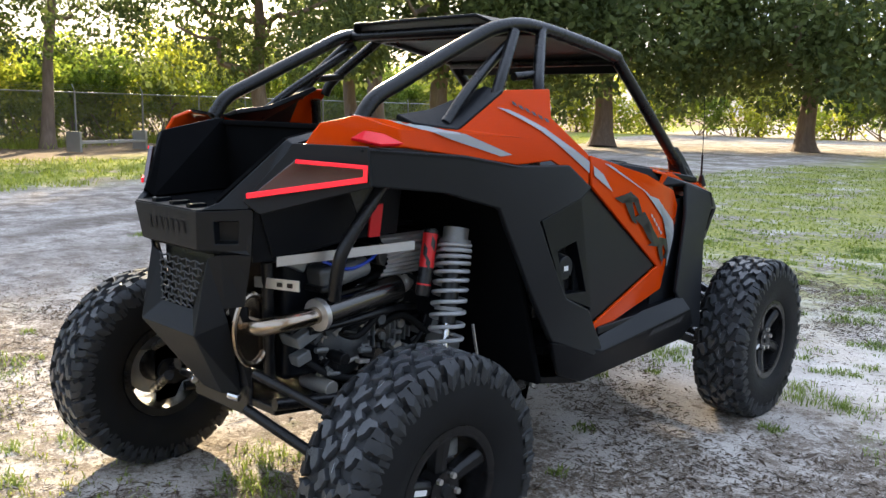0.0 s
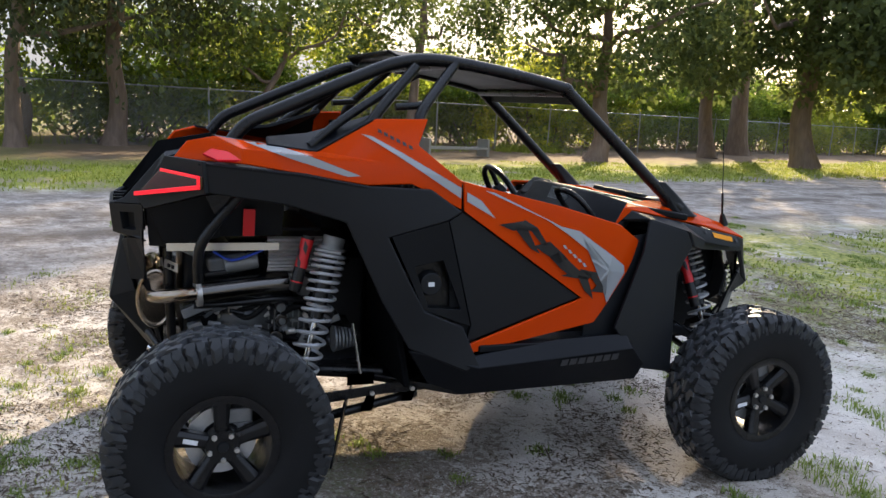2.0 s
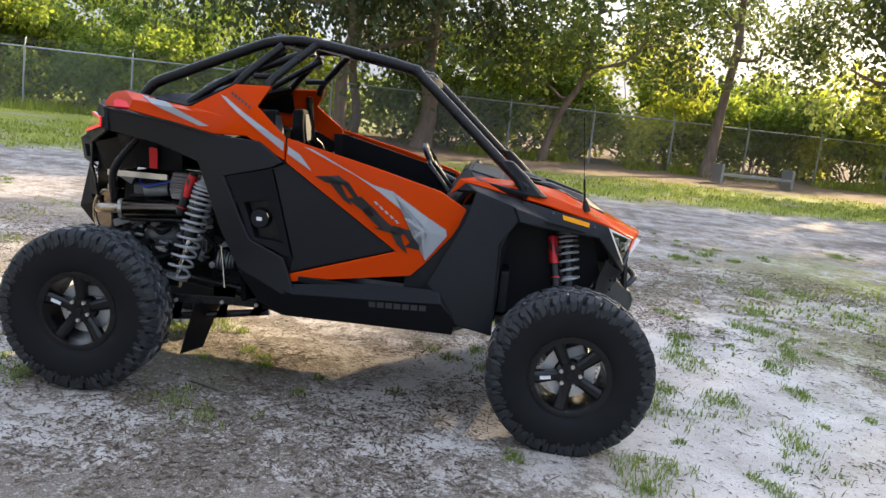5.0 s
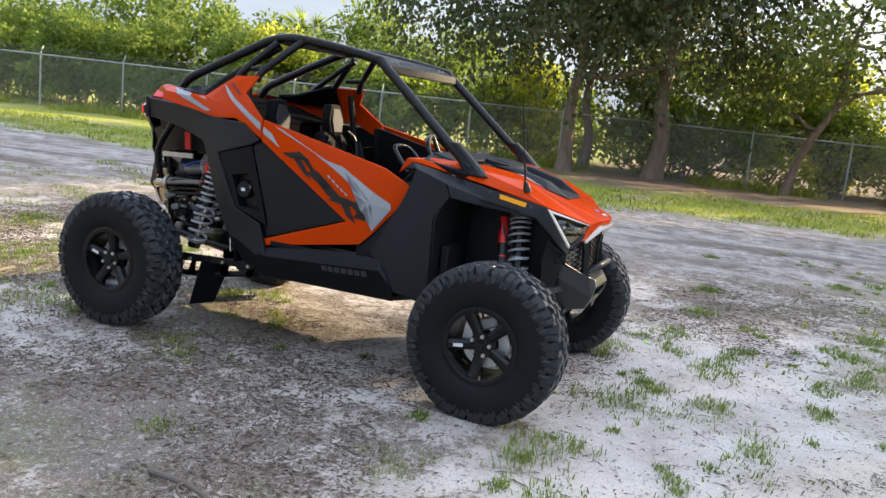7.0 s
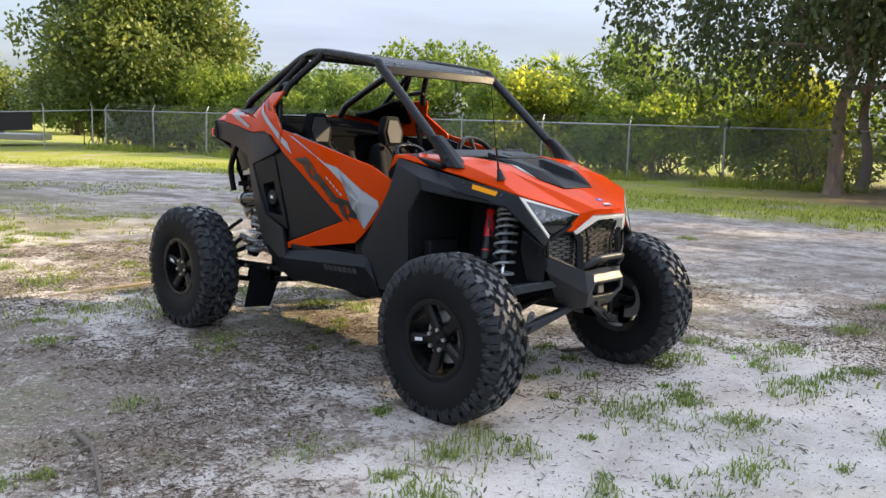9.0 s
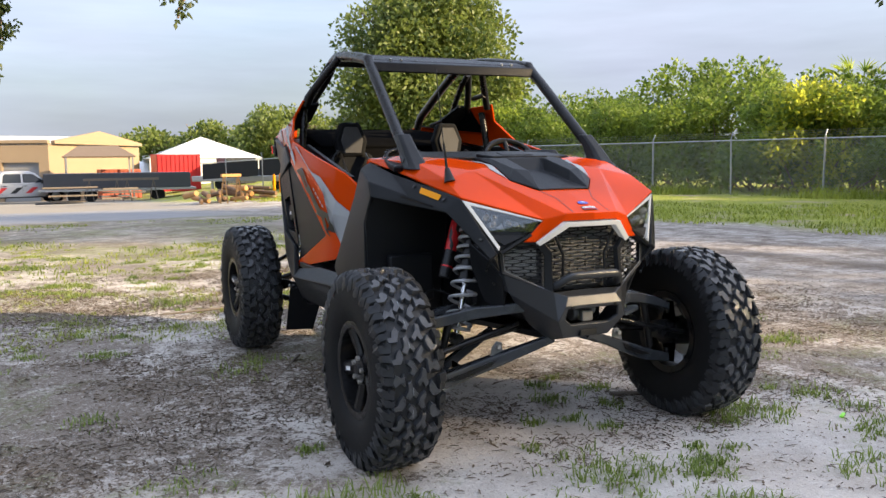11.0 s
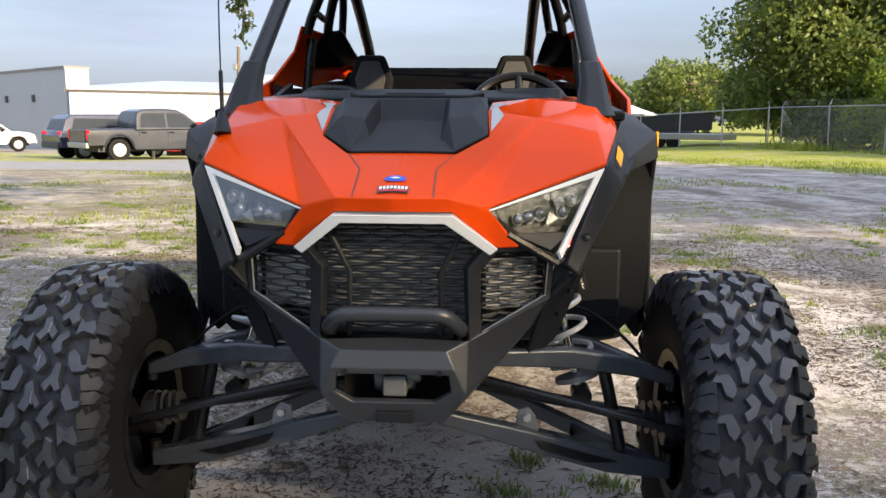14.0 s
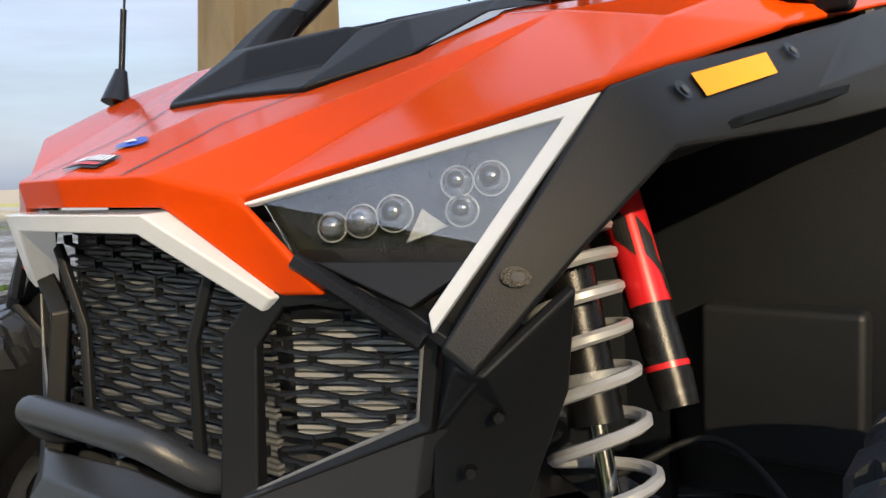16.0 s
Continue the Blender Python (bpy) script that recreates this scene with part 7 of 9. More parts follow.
    part("mud_flap", facet_bm([P(0.46, -0.640, 0.450), P(0.66, -0.720, 0.450), P(0.68, -0.775, 0.175), P(0.52, -0.715, 0.175)], [(0, 1, 2, 3)], 0.008), BLACK, car, "black rubber mud flap", bevel=0.002)
part("hitch_plate", box_bm((0, -1.40, 0.58), (0.34, 0.02, 0.20)), GLOSS_BLACK, car, "black rear cross plate", bevel=0.01)

# -- cabin --
for s in (1, -1):
    def P(x, y, z):
        return (x * s, y, z)
    back = part("seat", facet_bm([P(0.12, 0.10, 0.80), P(0.52, 0.10, 0.80), P(0.54, -0.24, 0.74), P(0.53, -0.40, 1.14), P(0.44, -0.45, 1.30), P(0.20, -0.45, 1.30), P(0.11, -0.40, 1.14), P(0.10, -0.24, 0.74)], [(0, 1, 2, 7), (7, 2, 3, 6), (6, 3, 4, 5)], 0.10, (0, 1, 1)), SEATCLOTH, car, "black bucket seat", bevel=0.03, seg=3)
    part("side_bolster", tube_bm([P(0.13, 0.10, 0.83), P(0.12, -0.18, 0.84), P(0.12, -0.30, 1.02), P(0.14, -0.38, 1.22)], 0.045, 5, 10), SEATCLOTH, back, smooth=True)
    part("side_bolster", tube_bm([P(0.51, 0.10, 0.83), P(0.52, -0.18, 0.84), P(0.52, -0.30, 1.02), P(0.50, -0.38, 1.22)], 0.045, 5, 10), SEATCLOTH, back, smooth=True)
    head = part("headrest", facet_bm([P(0.245, -0.425, 1.27), P(0.405, -0.425, 1.27), P(0.428, -0.435, 1.37), P(0.385, -0.450, 1.478), P(0.265, -0.450, 1.478), P(0.222, -0.435, 1.37)], [(0, 1, 2, 3, 4, 5)], 0.07, (0, 1, 0)), SEATCLOTH, back, "black headrest", bevel=0.018, seg=3)
    part("headrest_insert", facet_bm([P(0.275, -0.415, 1.29), P(0.375, -0.415, 1.29), P(0.395, -0.424, 1.37), P(0.365, -0.440, 1.448), P(0.285, -0.440, 1.448), P(0.255, -0.424, 1.37)], [(0, 1, 2, 3, 4, 5)], 0.012, (0, 1, 0)), SILVERCLOTH, head, "grey cloth insert", bevel=0.004)
    for x in (0.24, 0.40):
        bm = bmesh.new()
        line = glide([P(x, -0.42, 1.28), P(x, -0.34, 1.20), P(x + (0.05 if x < 0.3 else -0.05), -0.20, 0.95), P(0.32, -0.08, 0.86)], 6)
        sweep(bm, line, 0.022, 6, 0.25)
        part("belt", bm, GLOSS_BLACK, back, "black harness belt", smooth=True)
    bar("belt_guide", [P(0.42, -0.40, 1.30), P(0.47, -0.36, 1.24), P(0.46, -0.33, 1.10)], 0.014, GLOSS_BLACK, parent=back)
dash = part("dashboard", facet_bm([(-0.60, 0.93, 1.215), (0.60, 0.93, 1.215), (0.56, 0.66, 1.255), (0.30, 0.60, 1.285), (-0.30, 0.60, 1.285), (-0.56, 0.66, 1.255), (-0.58, 0.52, 1.08), (0.58, 0.52, 1.08), (0.30, 0.50, 1.14), (-0.30, 0.50, 1.14)], [(0, 1, 2, 3, 4, 5), (5, 4, 9, 6), (4, 3, 8, 9), (3, 2, 7, 8)], 0.03, (0, -0.5, 1)), BLACK, car, "black moulded dashboard", bevel=0.008)
part("instrument_pod", facet_bm([(-0.46, 0.56, 1.20), (-0.22, 0.56, 1.20), (-0.24, 0.64, 1.295), (-0.44, 0.64, 1.295)], [(0, 1, 2, 3)], 0.08, (0, -1, 0)), BLACK2, dash, bevel=0.012)
part("centre_screen", facet_bm([(-0.10, 0.525, 1.15), (0.10, 0.525, 1.15), (0.10, 0.575, 1.275), (-0.10, 0.575, 1.275)], [(0, 1, 2, 3)], 0.02, (0, -1, 0)), WINDOW, dash, "dark display screen", bevel=0.004)
part("dash_cover", facet_bm([(-0.42, 0.80, 1.256), (0.42, 0.80, 1.256), (0.36, 0.62, 1.284), (-0.36, 0.62, 1.284)], [(0, 1, 2, 3)], 0.02, (0, 0, 1)), BLACK2, dash, "raised dark dash cover", bevel=0.008)
bar("grab_bar", [(0.22, 0.52, 1.16), (0.23, 0.44, 1.25), (0.28, 0.40, 1.29), (0.40, 0.40, 1.29), (0.45, 0.44, 1.25), (0.46, 0.52, 1.16)], 0.014, GLOSS_BLACK, "black passenger grab bar")
sw_m = Matrix.Translation((-0.315, 0.385, 1.218)) @ Matrix.Rotation(radians(-58), 4, "X")
steering = part("steering_wheel", sweep(bmesh.new(), [sw_m @ Vector((0.165 * math.cos(a), 0.150 * math.sin(a), 0)) for a in (math.tau * k / 32 for k in range(33))], 0.016, 8), GLOSS_BLACK, car, "black steering wheel", smooth=True)
for a in (0.2, math.pi - 0.2, -math.pi / 2):
    part("spoke", tube_bm([sw_m @ Vector((0, 0, -0.01)), sw_m @ Vector((0.16 * math.cos(a), 0.145 * math.sin(a), 0))], 0.014), GLOSS_BLACK, steering, smooth=True)
part("wheel_boss", cyl_bm(sw_m @ Vector((0, 0, -0.03)), sw_m @ Vector((0, 0, 0.015)), 0.045, seg=16), BLACK2, steering, bevel=0.008)
bar("steering_column", [sw_m @ Vector((0, 0, -0.03)), (-0.315, 0.60, 1.11)], 0.022, GLOSS_BLACK)
part("centre_console", box_bm((0, 0.16, 0.78), (0.17, 0.62, 0.30)), BLACK, car, bevel=0.02)
bm = cyl_bm((0.476, 1.240, 1.150), (0.480, 1.222, 1.205), 0.024, 0.010, 14)
ant = part("antenna", bm, GLOSS_BLACK, car, "thin black whip antenna", smooth=True)
part("whip", tube_bm([(0.480, 1.222, 1.20), (0.486, 1.205, 1.31)], 0.0055), GLOSS_BLACK, ant, smooth=True)
part("whip", tube_bm([(0.486, 1.205, 1.30), (0.492, 1.185, 1.45), (0.496, 1.160, 1.62)], 0.0022, 5, 6), GLOSS_BLACK, ant, smooth=True)


# ---- the near oak and its hanging bough ----
oak = thing("oak_tree", "huge old oak with pale ridged bark and hanging boughs", "tree", at=Matrix.Translation((6.35, -4.12, -0.08)))
bm = bmesh.new()
seg, lev = 44, 30
rings = []
for j in range(lev + 1):
    z = 7.5 * (j / lev) ** 1.35
    r0 = 0.76 * (1 - 0.30 * z / 7.5) + 0.55 * math.exp(-z * 2.1)
    ring = []
    for k in range(seg):
        a = math.tau * k / seg
        r = r0 * (1 + 0.09 * math.sin(5 * a + 0.35 * z + 0.6) + 0.05 * math.sin(9 * a - 0.6 * z) + 0.035 * math.sin(17 * a + 0.5 * z) + 0.22 * math.exp(-z * 2.6) * math.sin(6 * a + 1.0) ** 2)
        ring.append(bm.verts.new((r * math.cos(a) - 0.05 * z, r * math.sin(a) - 0.03 * z, z)))
    rings.append(ring)
for a, b in zip(rings, rings[1:]):
    for k in range(seg):
        bm.faces.new((a[k], a[(k + 1) % seg], b[(k + 1) % seg], b[k]))
bm.faces.new(rings[-1])
part("trunk", bm, OAKBARK, oak, "pale ridged trunk", smooth=True)
oak_rng = np.random.default_rng(77)
OAK_BOUGHS = [((-0.3, -0.2, 5.6), (-4.9, 0.1, 6.4)), ((0.1, 0.2, 6.0), (4.5, 2.0, 8.6)), ((-0.3, 0.1, 6.4), (-2.5, 3.6, 9.5)), ((0.0, -0.3, 6.6), (2.5, -5.0, 9.0)), ((-0.35, -0.2, 7.2), (-1.5, -1.0, 11.5))]
for a, b in OAK_BOUGHS:
    part("limb", sweep(bmesh.new(), limb_line(a, b, 0.05, oak_rng), lambda q: 0.26 * (1 - 0.75 * q), 10), BARK, oak, smooth=True)
cs = [tuple(Vector(b) + Vector(oak_rng.normal(size=3)) * 1.3) for a, b in OAK_BOUGHS for _ in range(7)]
crown = new("crown", leaf_cloud("crown", cs, [0.9] * len(cs), 12000, 0.16, LEAF_DARK, 78, 0.3, 0.6))
crown.parent = oak
# boughs that hang into view
for (x, y, z), ln in (((-3.80, -1.95, 2.12), 0.9), ((-3.70, -2.15, 2.45), 0.9), ((-3.95, -1.90, 2.70), 0.8), ((-5.55, 0.00, 2.72), 0.7), ((-2.90, 0.20, 2.62), 0.8)):
    cl = [(x + oak_rng.normal() * 0.06, y + oak_rng.normal() * 0.06, z + ln * k / 9) for k in range(10)]
    ob = new("hanging_bough", leaf_cloud("hanging_bough", cl, [0.05 + 0.010 * k for k in range(10)], 420, 0.060, LEAF_DARK, int(90 + z * 10), 0.1, 1.4))
    ob.parent = oak
    ob["kind"] = "stuff"
    part("twig", sweep(bmesh.new(), glide([(x, y, z), (x + 0.05, y, z + ln), (-3.6, 0.0, 6.2)], 6), 0.012, 5), BARK, oak, smooth=True)


# ---- the yard beyond the rear of the vehicle ----
def slab(name, a, b, z0, z1, depth, material, parent, label="", bevel=0.0):
    """An upright wall from a to b in plan, with thickness to its back."""
    a, b = Vector((a[0], a[1], 0)), Vector((b[0], b[1], 0))
    d = (b - a).normalized()
    back = Vector((d.y, -d.x, 0)) * depth
    vs = [a, b, b + back, a + back]
    bm = bmesh.new()
    lo = [bm.verts.new(v + Vector((0, 0, z0))) for v in vs]
    hi = [bm.verts.new(v + Vector((0, 0, z1))) for v in vs]
    bm.faces.new(lo)
    bm.faces.new(hi)
    for i in range(4):
        bm.faces.new((lo[i], lo[(i + 1) % 4], hi[(i + 1) % 4], hi[i]))
    return part(name, bm, material, parent, label, bevel=bevel)


GZ = -1.55
garage = thing("garage_building", "tan stucco garage with grey roller doors", "building")
A, B = Vector((12.2, -61.2, 0)), Vector((2.2, -57.8, 0))
w = (B - A).normalized()
wall_back = Vector((w.y, -w.x, 0))
wall_back = wall_back if wall_back.y < 0 else -wall_back


def facade(parent, a, d, back, spans, z0, z1, door_top, material):
    """A wall with openings: piers between spans, a lintel over them."""
    edges = [0.0]
    for s0, s1 in spans[:-1]:
        edges += [s0, s1]
    edges.append(spans[-1][1])
    for i in range(0, len(edges), 2):
        slab("pier", a + d * edges[i], a + d * edges[i + 1], z0, door_top, -0.4, material, parent)
    slab("lintel", a, a + d * edges[-1], door_top, z1, -0.4, material, parent)


total = (B - A).length
facade(garage, A, w, wall_back, [(1.0, 3.6), (4.2, 6.8), (7.5, 9.9), (0, total)], GZ, 2.75, 1.45, TANWALL)
for s0, s1 in ((1.0, 3.6), (4.2, 6.8), (7.5, 9.9)):
    door = slab("roller_door", A + w * s0 + wall_back * 0.25, A + w * s1 + wall_back * 0.25, GZ, 1.45, -0.08, ROLLDOOR, garage, "grey ribbed roller door")
    for k in range(8):
        slab("rib", A + w * s0 + wall_back * 0.22, A + w * s1 + wall_back * 0.22, GZ + 0.36 * k, GZ + 0.36 * k + 0.03, -0.04, ROLLDOOR, door)
slab("parapet", A - wall_back * 0.1, B - wall_back * 0.1, 2.75, 2.95, -0.5, TANWALL, garage)
SIDE_END = B + Vector((-6.6, -9.0, 0))
slab("side_wall", B, SIDE_END, GZ, 2.75, -0.4, TANWALL, garage)
part("gable", facet_bm([(B.x - 0.2, B.y - 0.3, 2.70), (SIDE_END.x, SIDE_END.y, 2.70), (SIDE_END.x, SIDE_END.y, 2.9), ((B.x + SIDE_END.x) / 2, (B.y + SIDE_END.y) / 2, 3.7), (B.x - 0.2, B.y - 0.3, 2.9)], [(0, 1, 2, 3, 4)], 0.3), TANWALL, garage, "low tan gable")
part("roof", facet_bm([(A.x, A.y, 2.7), (B.x, B.y, 2.7), (SIDE_END.x, SIDE_END.y, 2.7), (A.x - 4, A.y - 10, 2.7)], [(0, 1, 2, 3)], 0.1), GREYWALL, garage)

shed = thing("warehouse", "long low white metal warehouse with stepped parapet", "building")
WA, WB = Vector((28.0, -51.9, 0)), Vector((11.8, -62.0, 0))
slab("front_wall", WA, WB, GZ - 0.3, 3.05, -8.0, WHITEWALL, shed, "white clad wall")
wd = (WB - WA).normalized()
for k in range(9):
    p = WA + wd * (2.2 * k + 0.6) + Vector((wd.y, -wd.x, 0)) * 0.06
    slab("seam", p, p + wd * 0.12, GZ - 0.3, 3.05, -0.1, GREYWALL, shed)
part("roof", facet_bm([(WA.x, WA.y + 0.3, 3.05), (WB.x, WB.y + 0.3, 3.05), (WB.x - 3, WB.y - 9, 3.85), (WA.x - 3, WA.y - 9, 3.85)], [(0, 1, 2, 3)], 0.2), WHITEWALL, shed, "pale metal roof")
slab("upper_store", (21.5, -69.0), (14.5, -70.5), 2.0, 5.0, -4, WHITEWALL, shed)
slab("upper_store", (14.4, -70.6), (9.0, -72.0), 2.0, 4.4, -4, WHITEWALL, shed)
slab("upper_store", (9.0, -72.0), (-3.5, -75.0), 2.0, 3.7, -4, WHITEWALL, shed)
slab("eave", WA + Vector((0.2, 0.25, 0)), WB + Vector((-0.1, 0.25, 0)), 2.95, 3.12, -0.2, mat("brown_eave_trim", (0.17, 0.15, 0.13), 0.7), shed, "thin brown eave trim")
DRAB = mat("drab_brown_wall", (0.24, 0.23, 0.215), 0.8, 0, 0.06, 0.5)
tower = thing("grey_building", "tall pale grey metal building with a flat roof", "building")
TA, TB, TC = Vector((45.6, -65.9, 0)), Vector((40.1, -62.2, 0)), Vector((28.3, -52.15, 0))
slab("wall", TA, TB, GZ, 4.45, -3.0, DRAB, tower, "drab end wall")
slab("opening", TA.lerp(TB, 0.06) + Vector((0.03, 0.05, 0)), TA.lerp(TB, 0.95) + Vector((0.03, 0.05, 0)), 1.15, 2.25, -0.05, CONTAINER, tower, "dark opening")
slab("wall", TB, TC, GZ, 4.50, -1.6, GREYWALL, tower, "pale grey wall")
slab("coping", TB + Vector((0.05, 0.06, 0)), TC + Vector((0.05, 0.06, 0)), 4.50, 4.66, -1.8, DRAB, tower, "brown roof edge")
for k in (0.28, 0.62):
    q = TB.lerp(TC, k) + Vector((0.07, 0.08, 0))
    slab("vent", q, q + (TC - TB).normalized() * 0.45, 2.3, 2.8, -0.05, CONTAINER, tower, "small dark wall vent")


def loft(bm, slices):
    """Closed skin through outlines of equal count, capped at both ends."""
    rings = [[bm.verts.new(v) for v in q] for q in slices]
    for p, q in zip(rings, rings[1:]):
        for i in range(len(p)):
            j = (i + 1) % len(p)
            bm.faces.new((p[i], p[j], q[j], q[i]))
    bm.faces.new(rings[0])
    bm.faces.new(rings[-1][::-1])
    return bm


def make_pickup(at, paint, label, stripes=False):
    p = thing("pickup_truck", label, "truck", at=at)
    prof = [(-2.86, 0.58), (-2.90, 0.98), (-2.88, 1.16), (-1.18, 1.19), (-1.14, 1.15), (1.35, 1.17), (2.05, 1.15), (2.52, 1.08), (2.72, 0.98), (2.80, 0.78), (2.80, 0.52), (2.44, 0.48)]
    for c in (1.86, -1.78):
        arch = [(c + 0.50 * math.cos(a), 0.44 + 0.50 * math.sin(a)) for a in (math.pi * k / 10 for k in range(11))]
        prof += [q for q in arch if q[1] > 0.5]
        if c > 0:
            prof += [(1.25, 0.42), (-1.2, 0.42)]
    # rounded shoulders: the flanks lean in above the waist
    rows_ = []
    for y, k in ((-1.0, 0.10), (-0.985, 0.045), (-0.92, 0.0), (0.92, 0.0), (0.985, 0.045), (1.0, 0.10)):
        rows_.append([(x, y * (1 - 0.05 * max(0, z - 0.85) / 0.3), z - (k if z > 1.0 else k * 0.4 if z > 0.9 else 0)) for x, z in prof])
    part("body", loft(bmesh.new(), rows_), paint, p, smooth=True, bevel=0.02)
    cab = [(-1.12, 1.13), (-1.06, 1.62), (-0.98, 1.82), (-0.74, 1.90), (0.05, 1.925), (0.52, 1.89), (0.80, 1.77), (1.58, 1.15)]
    rows_ = []
    for y, k in ((-0.95, 0.06), (-0.90, 0.015), (-0.60, 0.0), (0.60, 0.0), (0.90, 0.015), (0.95, 0.06)):
        rows_.append([(x, y * (1 - 0.24 * (z - 1.13)), z - (k if z > 1.5 else 0)) for x, z in cab])
    part("cab", loft(bmesh.new(), rows_), paint, p, smooth=True, bevel=0.02)

    def flank(s, x, z, out_=0.004):
        return (x, s * (0.95 * (1 - 0.24 * (z - 1.13)) + out_), z)
    for s in (1, -1):
        for pts in (((-0.96, 1.22), (0.02, 1.22), (0.02, 1.74), (-0.80, 1.74), (-0.90, 1.62)), ((0.12, 1.22), (1.36, 1.22), (0.70, 1.71), (0.52, 1.74), (0.12, 1.74))):
            part("window", facet_bm([flank(s, x, z) for x, z in pts], [tuple(range(len(pts)))], 0.012, (0, s, 0)), WINDOW, p, "dark side window")
        for x in (-1.02, 0.07, 1.28):
            part("door_gap", box_bm((x, s * 0.992, 0.80), (0.012, 0.010, 0.60)), CONTAINER, p)
        for x in (-0.85, 0.22):
            part("door_handle", box_bm((x, s * 0.99, 1.04), (0.20, 0.03, 0.04)), GLOSS_BLACK, p, bevel=0.01)
        if stripes:
            for k in range(5):
                part("stripe", facet_bm([(-2.2 + 0.8 * k, s * 1.006, 0.62), (-1.9 + 0.8 * k, s * 1.006, 0.62), (-1.5 + 0.8 * k, s * 0.99, 0.96), (-1.8 + 0.8 * k, s * 0.99, 0.96)], [(0, 1, 2, 3)], 0.01, (0, s, 0)), DUMPRED if k % 2 else CARBLACK, p, "bold side graphic")
        for c in (1.86, -1.78):
            flare = [(c + 0.53 * math.cos(a), s * 0.985, 0.44 + 0.53 * math.sin(a)) for a in (math.pi * (0.04 + 0.92 * k / 12) for k in range(13))]
            part("wheel_flare", sweep(bmesh.new(), flare, 0.045, 8), paint, p, smooth=True)
            wh = new("wheel")
            wh.parent, wh.matrix_basis = p, Matrix.Translation((c, s * 0.85, 0.41))
            part("tyre", cyl_bm((0, -0.13, 0), (0, 0.13, 0), 0.41, seg=28), RUBBER, wh, bevel=0.04)
            part("rim", cyl_bm((0, s * 0.10, 0), (0, s * 0.138, 0), 0.27, 0.24, 20), GALV, wh, "bright alloy rim", bevel=0.01)
        part("tail_lamp", box_bm((-2.86, s * 0.88, 0.96), (0.10, 0.16, 0.34)), REDLENS, p, "tall red tail lamp", bevel=0.02)
        part("headlamp", box_bm((2.70, s * 0.80, 0.88), (0.16, 0.30, 0.18)), LIGHTBAR, p, bevel=0.03)
        part("mirror", box_bm((1.12, s * 1.08, 1.27), (0.12, 0.20, 0.22)), GLOSS_BLACK, p, bevel=0.04)
    part("tailgate", box_bm((-2.885, 0, 0.92), (0.05, 1.46, 0.42)), paint, p, bevel=0.02)
    part("underbody", box_bm((0, 0, 0.62), (4.9, 1.36, 0.56)), CONTAINER, p)
    part("windscreen", facet_bm([(1.52, -0.82, 1.21), (1.52, 0.82, 1.21), (0.86, 0.72, 1.74), (0.86, -0.72, 1.74)], [(0, 1, 2, 3)], 0.01, (1, 0, 1)), WINDOW, p, "dark windscreen")
    part("front_grille", box_bm((2.80, 0, 0.86), (0.05, 1.20, 0.26)), CONTAINER, p, bevel=0.02)
    part("bumper", box_bm((2.80, 0, 0.56), (0.14, 1.86, 0.22)), GALV, p, bevel=0.04)
    part("bumper", box_bm((-2.90, 0, 0.58), (0.14, 1.84, 0.20)), GALV, p, bevel=0.04)
    return p


def on_ground(x, y, rz, dz=0.0):
    return Matrix.Translation((x, y, h_at(x, y) + dz)) @ pose(0, 0, 0, 0, 0, rz)


make_pickup(on_ground(3.9, -50.3, 192), SILVER, "silver pickup truck with bold side graphics parked in the yard", True)
make_pickup(on_ground(12.5, -28.0, 226), CARBLACK, "dark grey pickup truck parked beside the lane")
make_pickup(on_ground(29.0, -43.3, 213), CARWHITE, "white pickup truck parked on grass")
make_pickup(on_ground(33.5, -42.5, 120), SILVER, "grey pickup truck parked behind the white one")

suv = thing("suv", "dark blue sport utility car parked beside the pickup", "car", at=on_ground(14.9, -29.4, 228))
prof = [(-2.30, 0.50), (-2.36, 0.92), (-2.24, 1.12), (2.20, 1.02), (2.36, 0.80), (2.34, 0.46)]
part("body", loft(bmesh.new(), [[(x, y * (1 - 0.06 * max(0, z - 0.8)), z - k) for x, z in prof] for y, k in ((-0.94, 0.05), (-0.88, 0.0), (0.88, 0.0), (0.94, 0.05))]), CARBLUE, suv, smooth=True, bevel=0.05)
prof = [(-2.22, 1.08), (-2.02, 1.56), (-1.80, 1.72), (0.10, 1.74), (0.42, 1.64), (1.20, 1.05)]
part("cab", loft(bmesh.new(), [[(x, y * (1 - 0.28 * (z - 1.05)), z - k) for x, z in prof] for y, k in ((-0.90, 0.04), (-0.84, 0.0), (0.84, 0.0), (0.90, 0.04))]), CARBLUE, suv, smooth=True, bevel=0.04)
part("rear_window", facet_bm([(-2.20, -0.70, 1.16), (-2.20, 0.70, 1.16), (-2.03, 0.62, 1.54), (-2.03, -0.62, 1.54)], [(0, 1, 2, 3)], 0.01, (-1, 0, 0)), WINDOW, suv, "dark rear window")
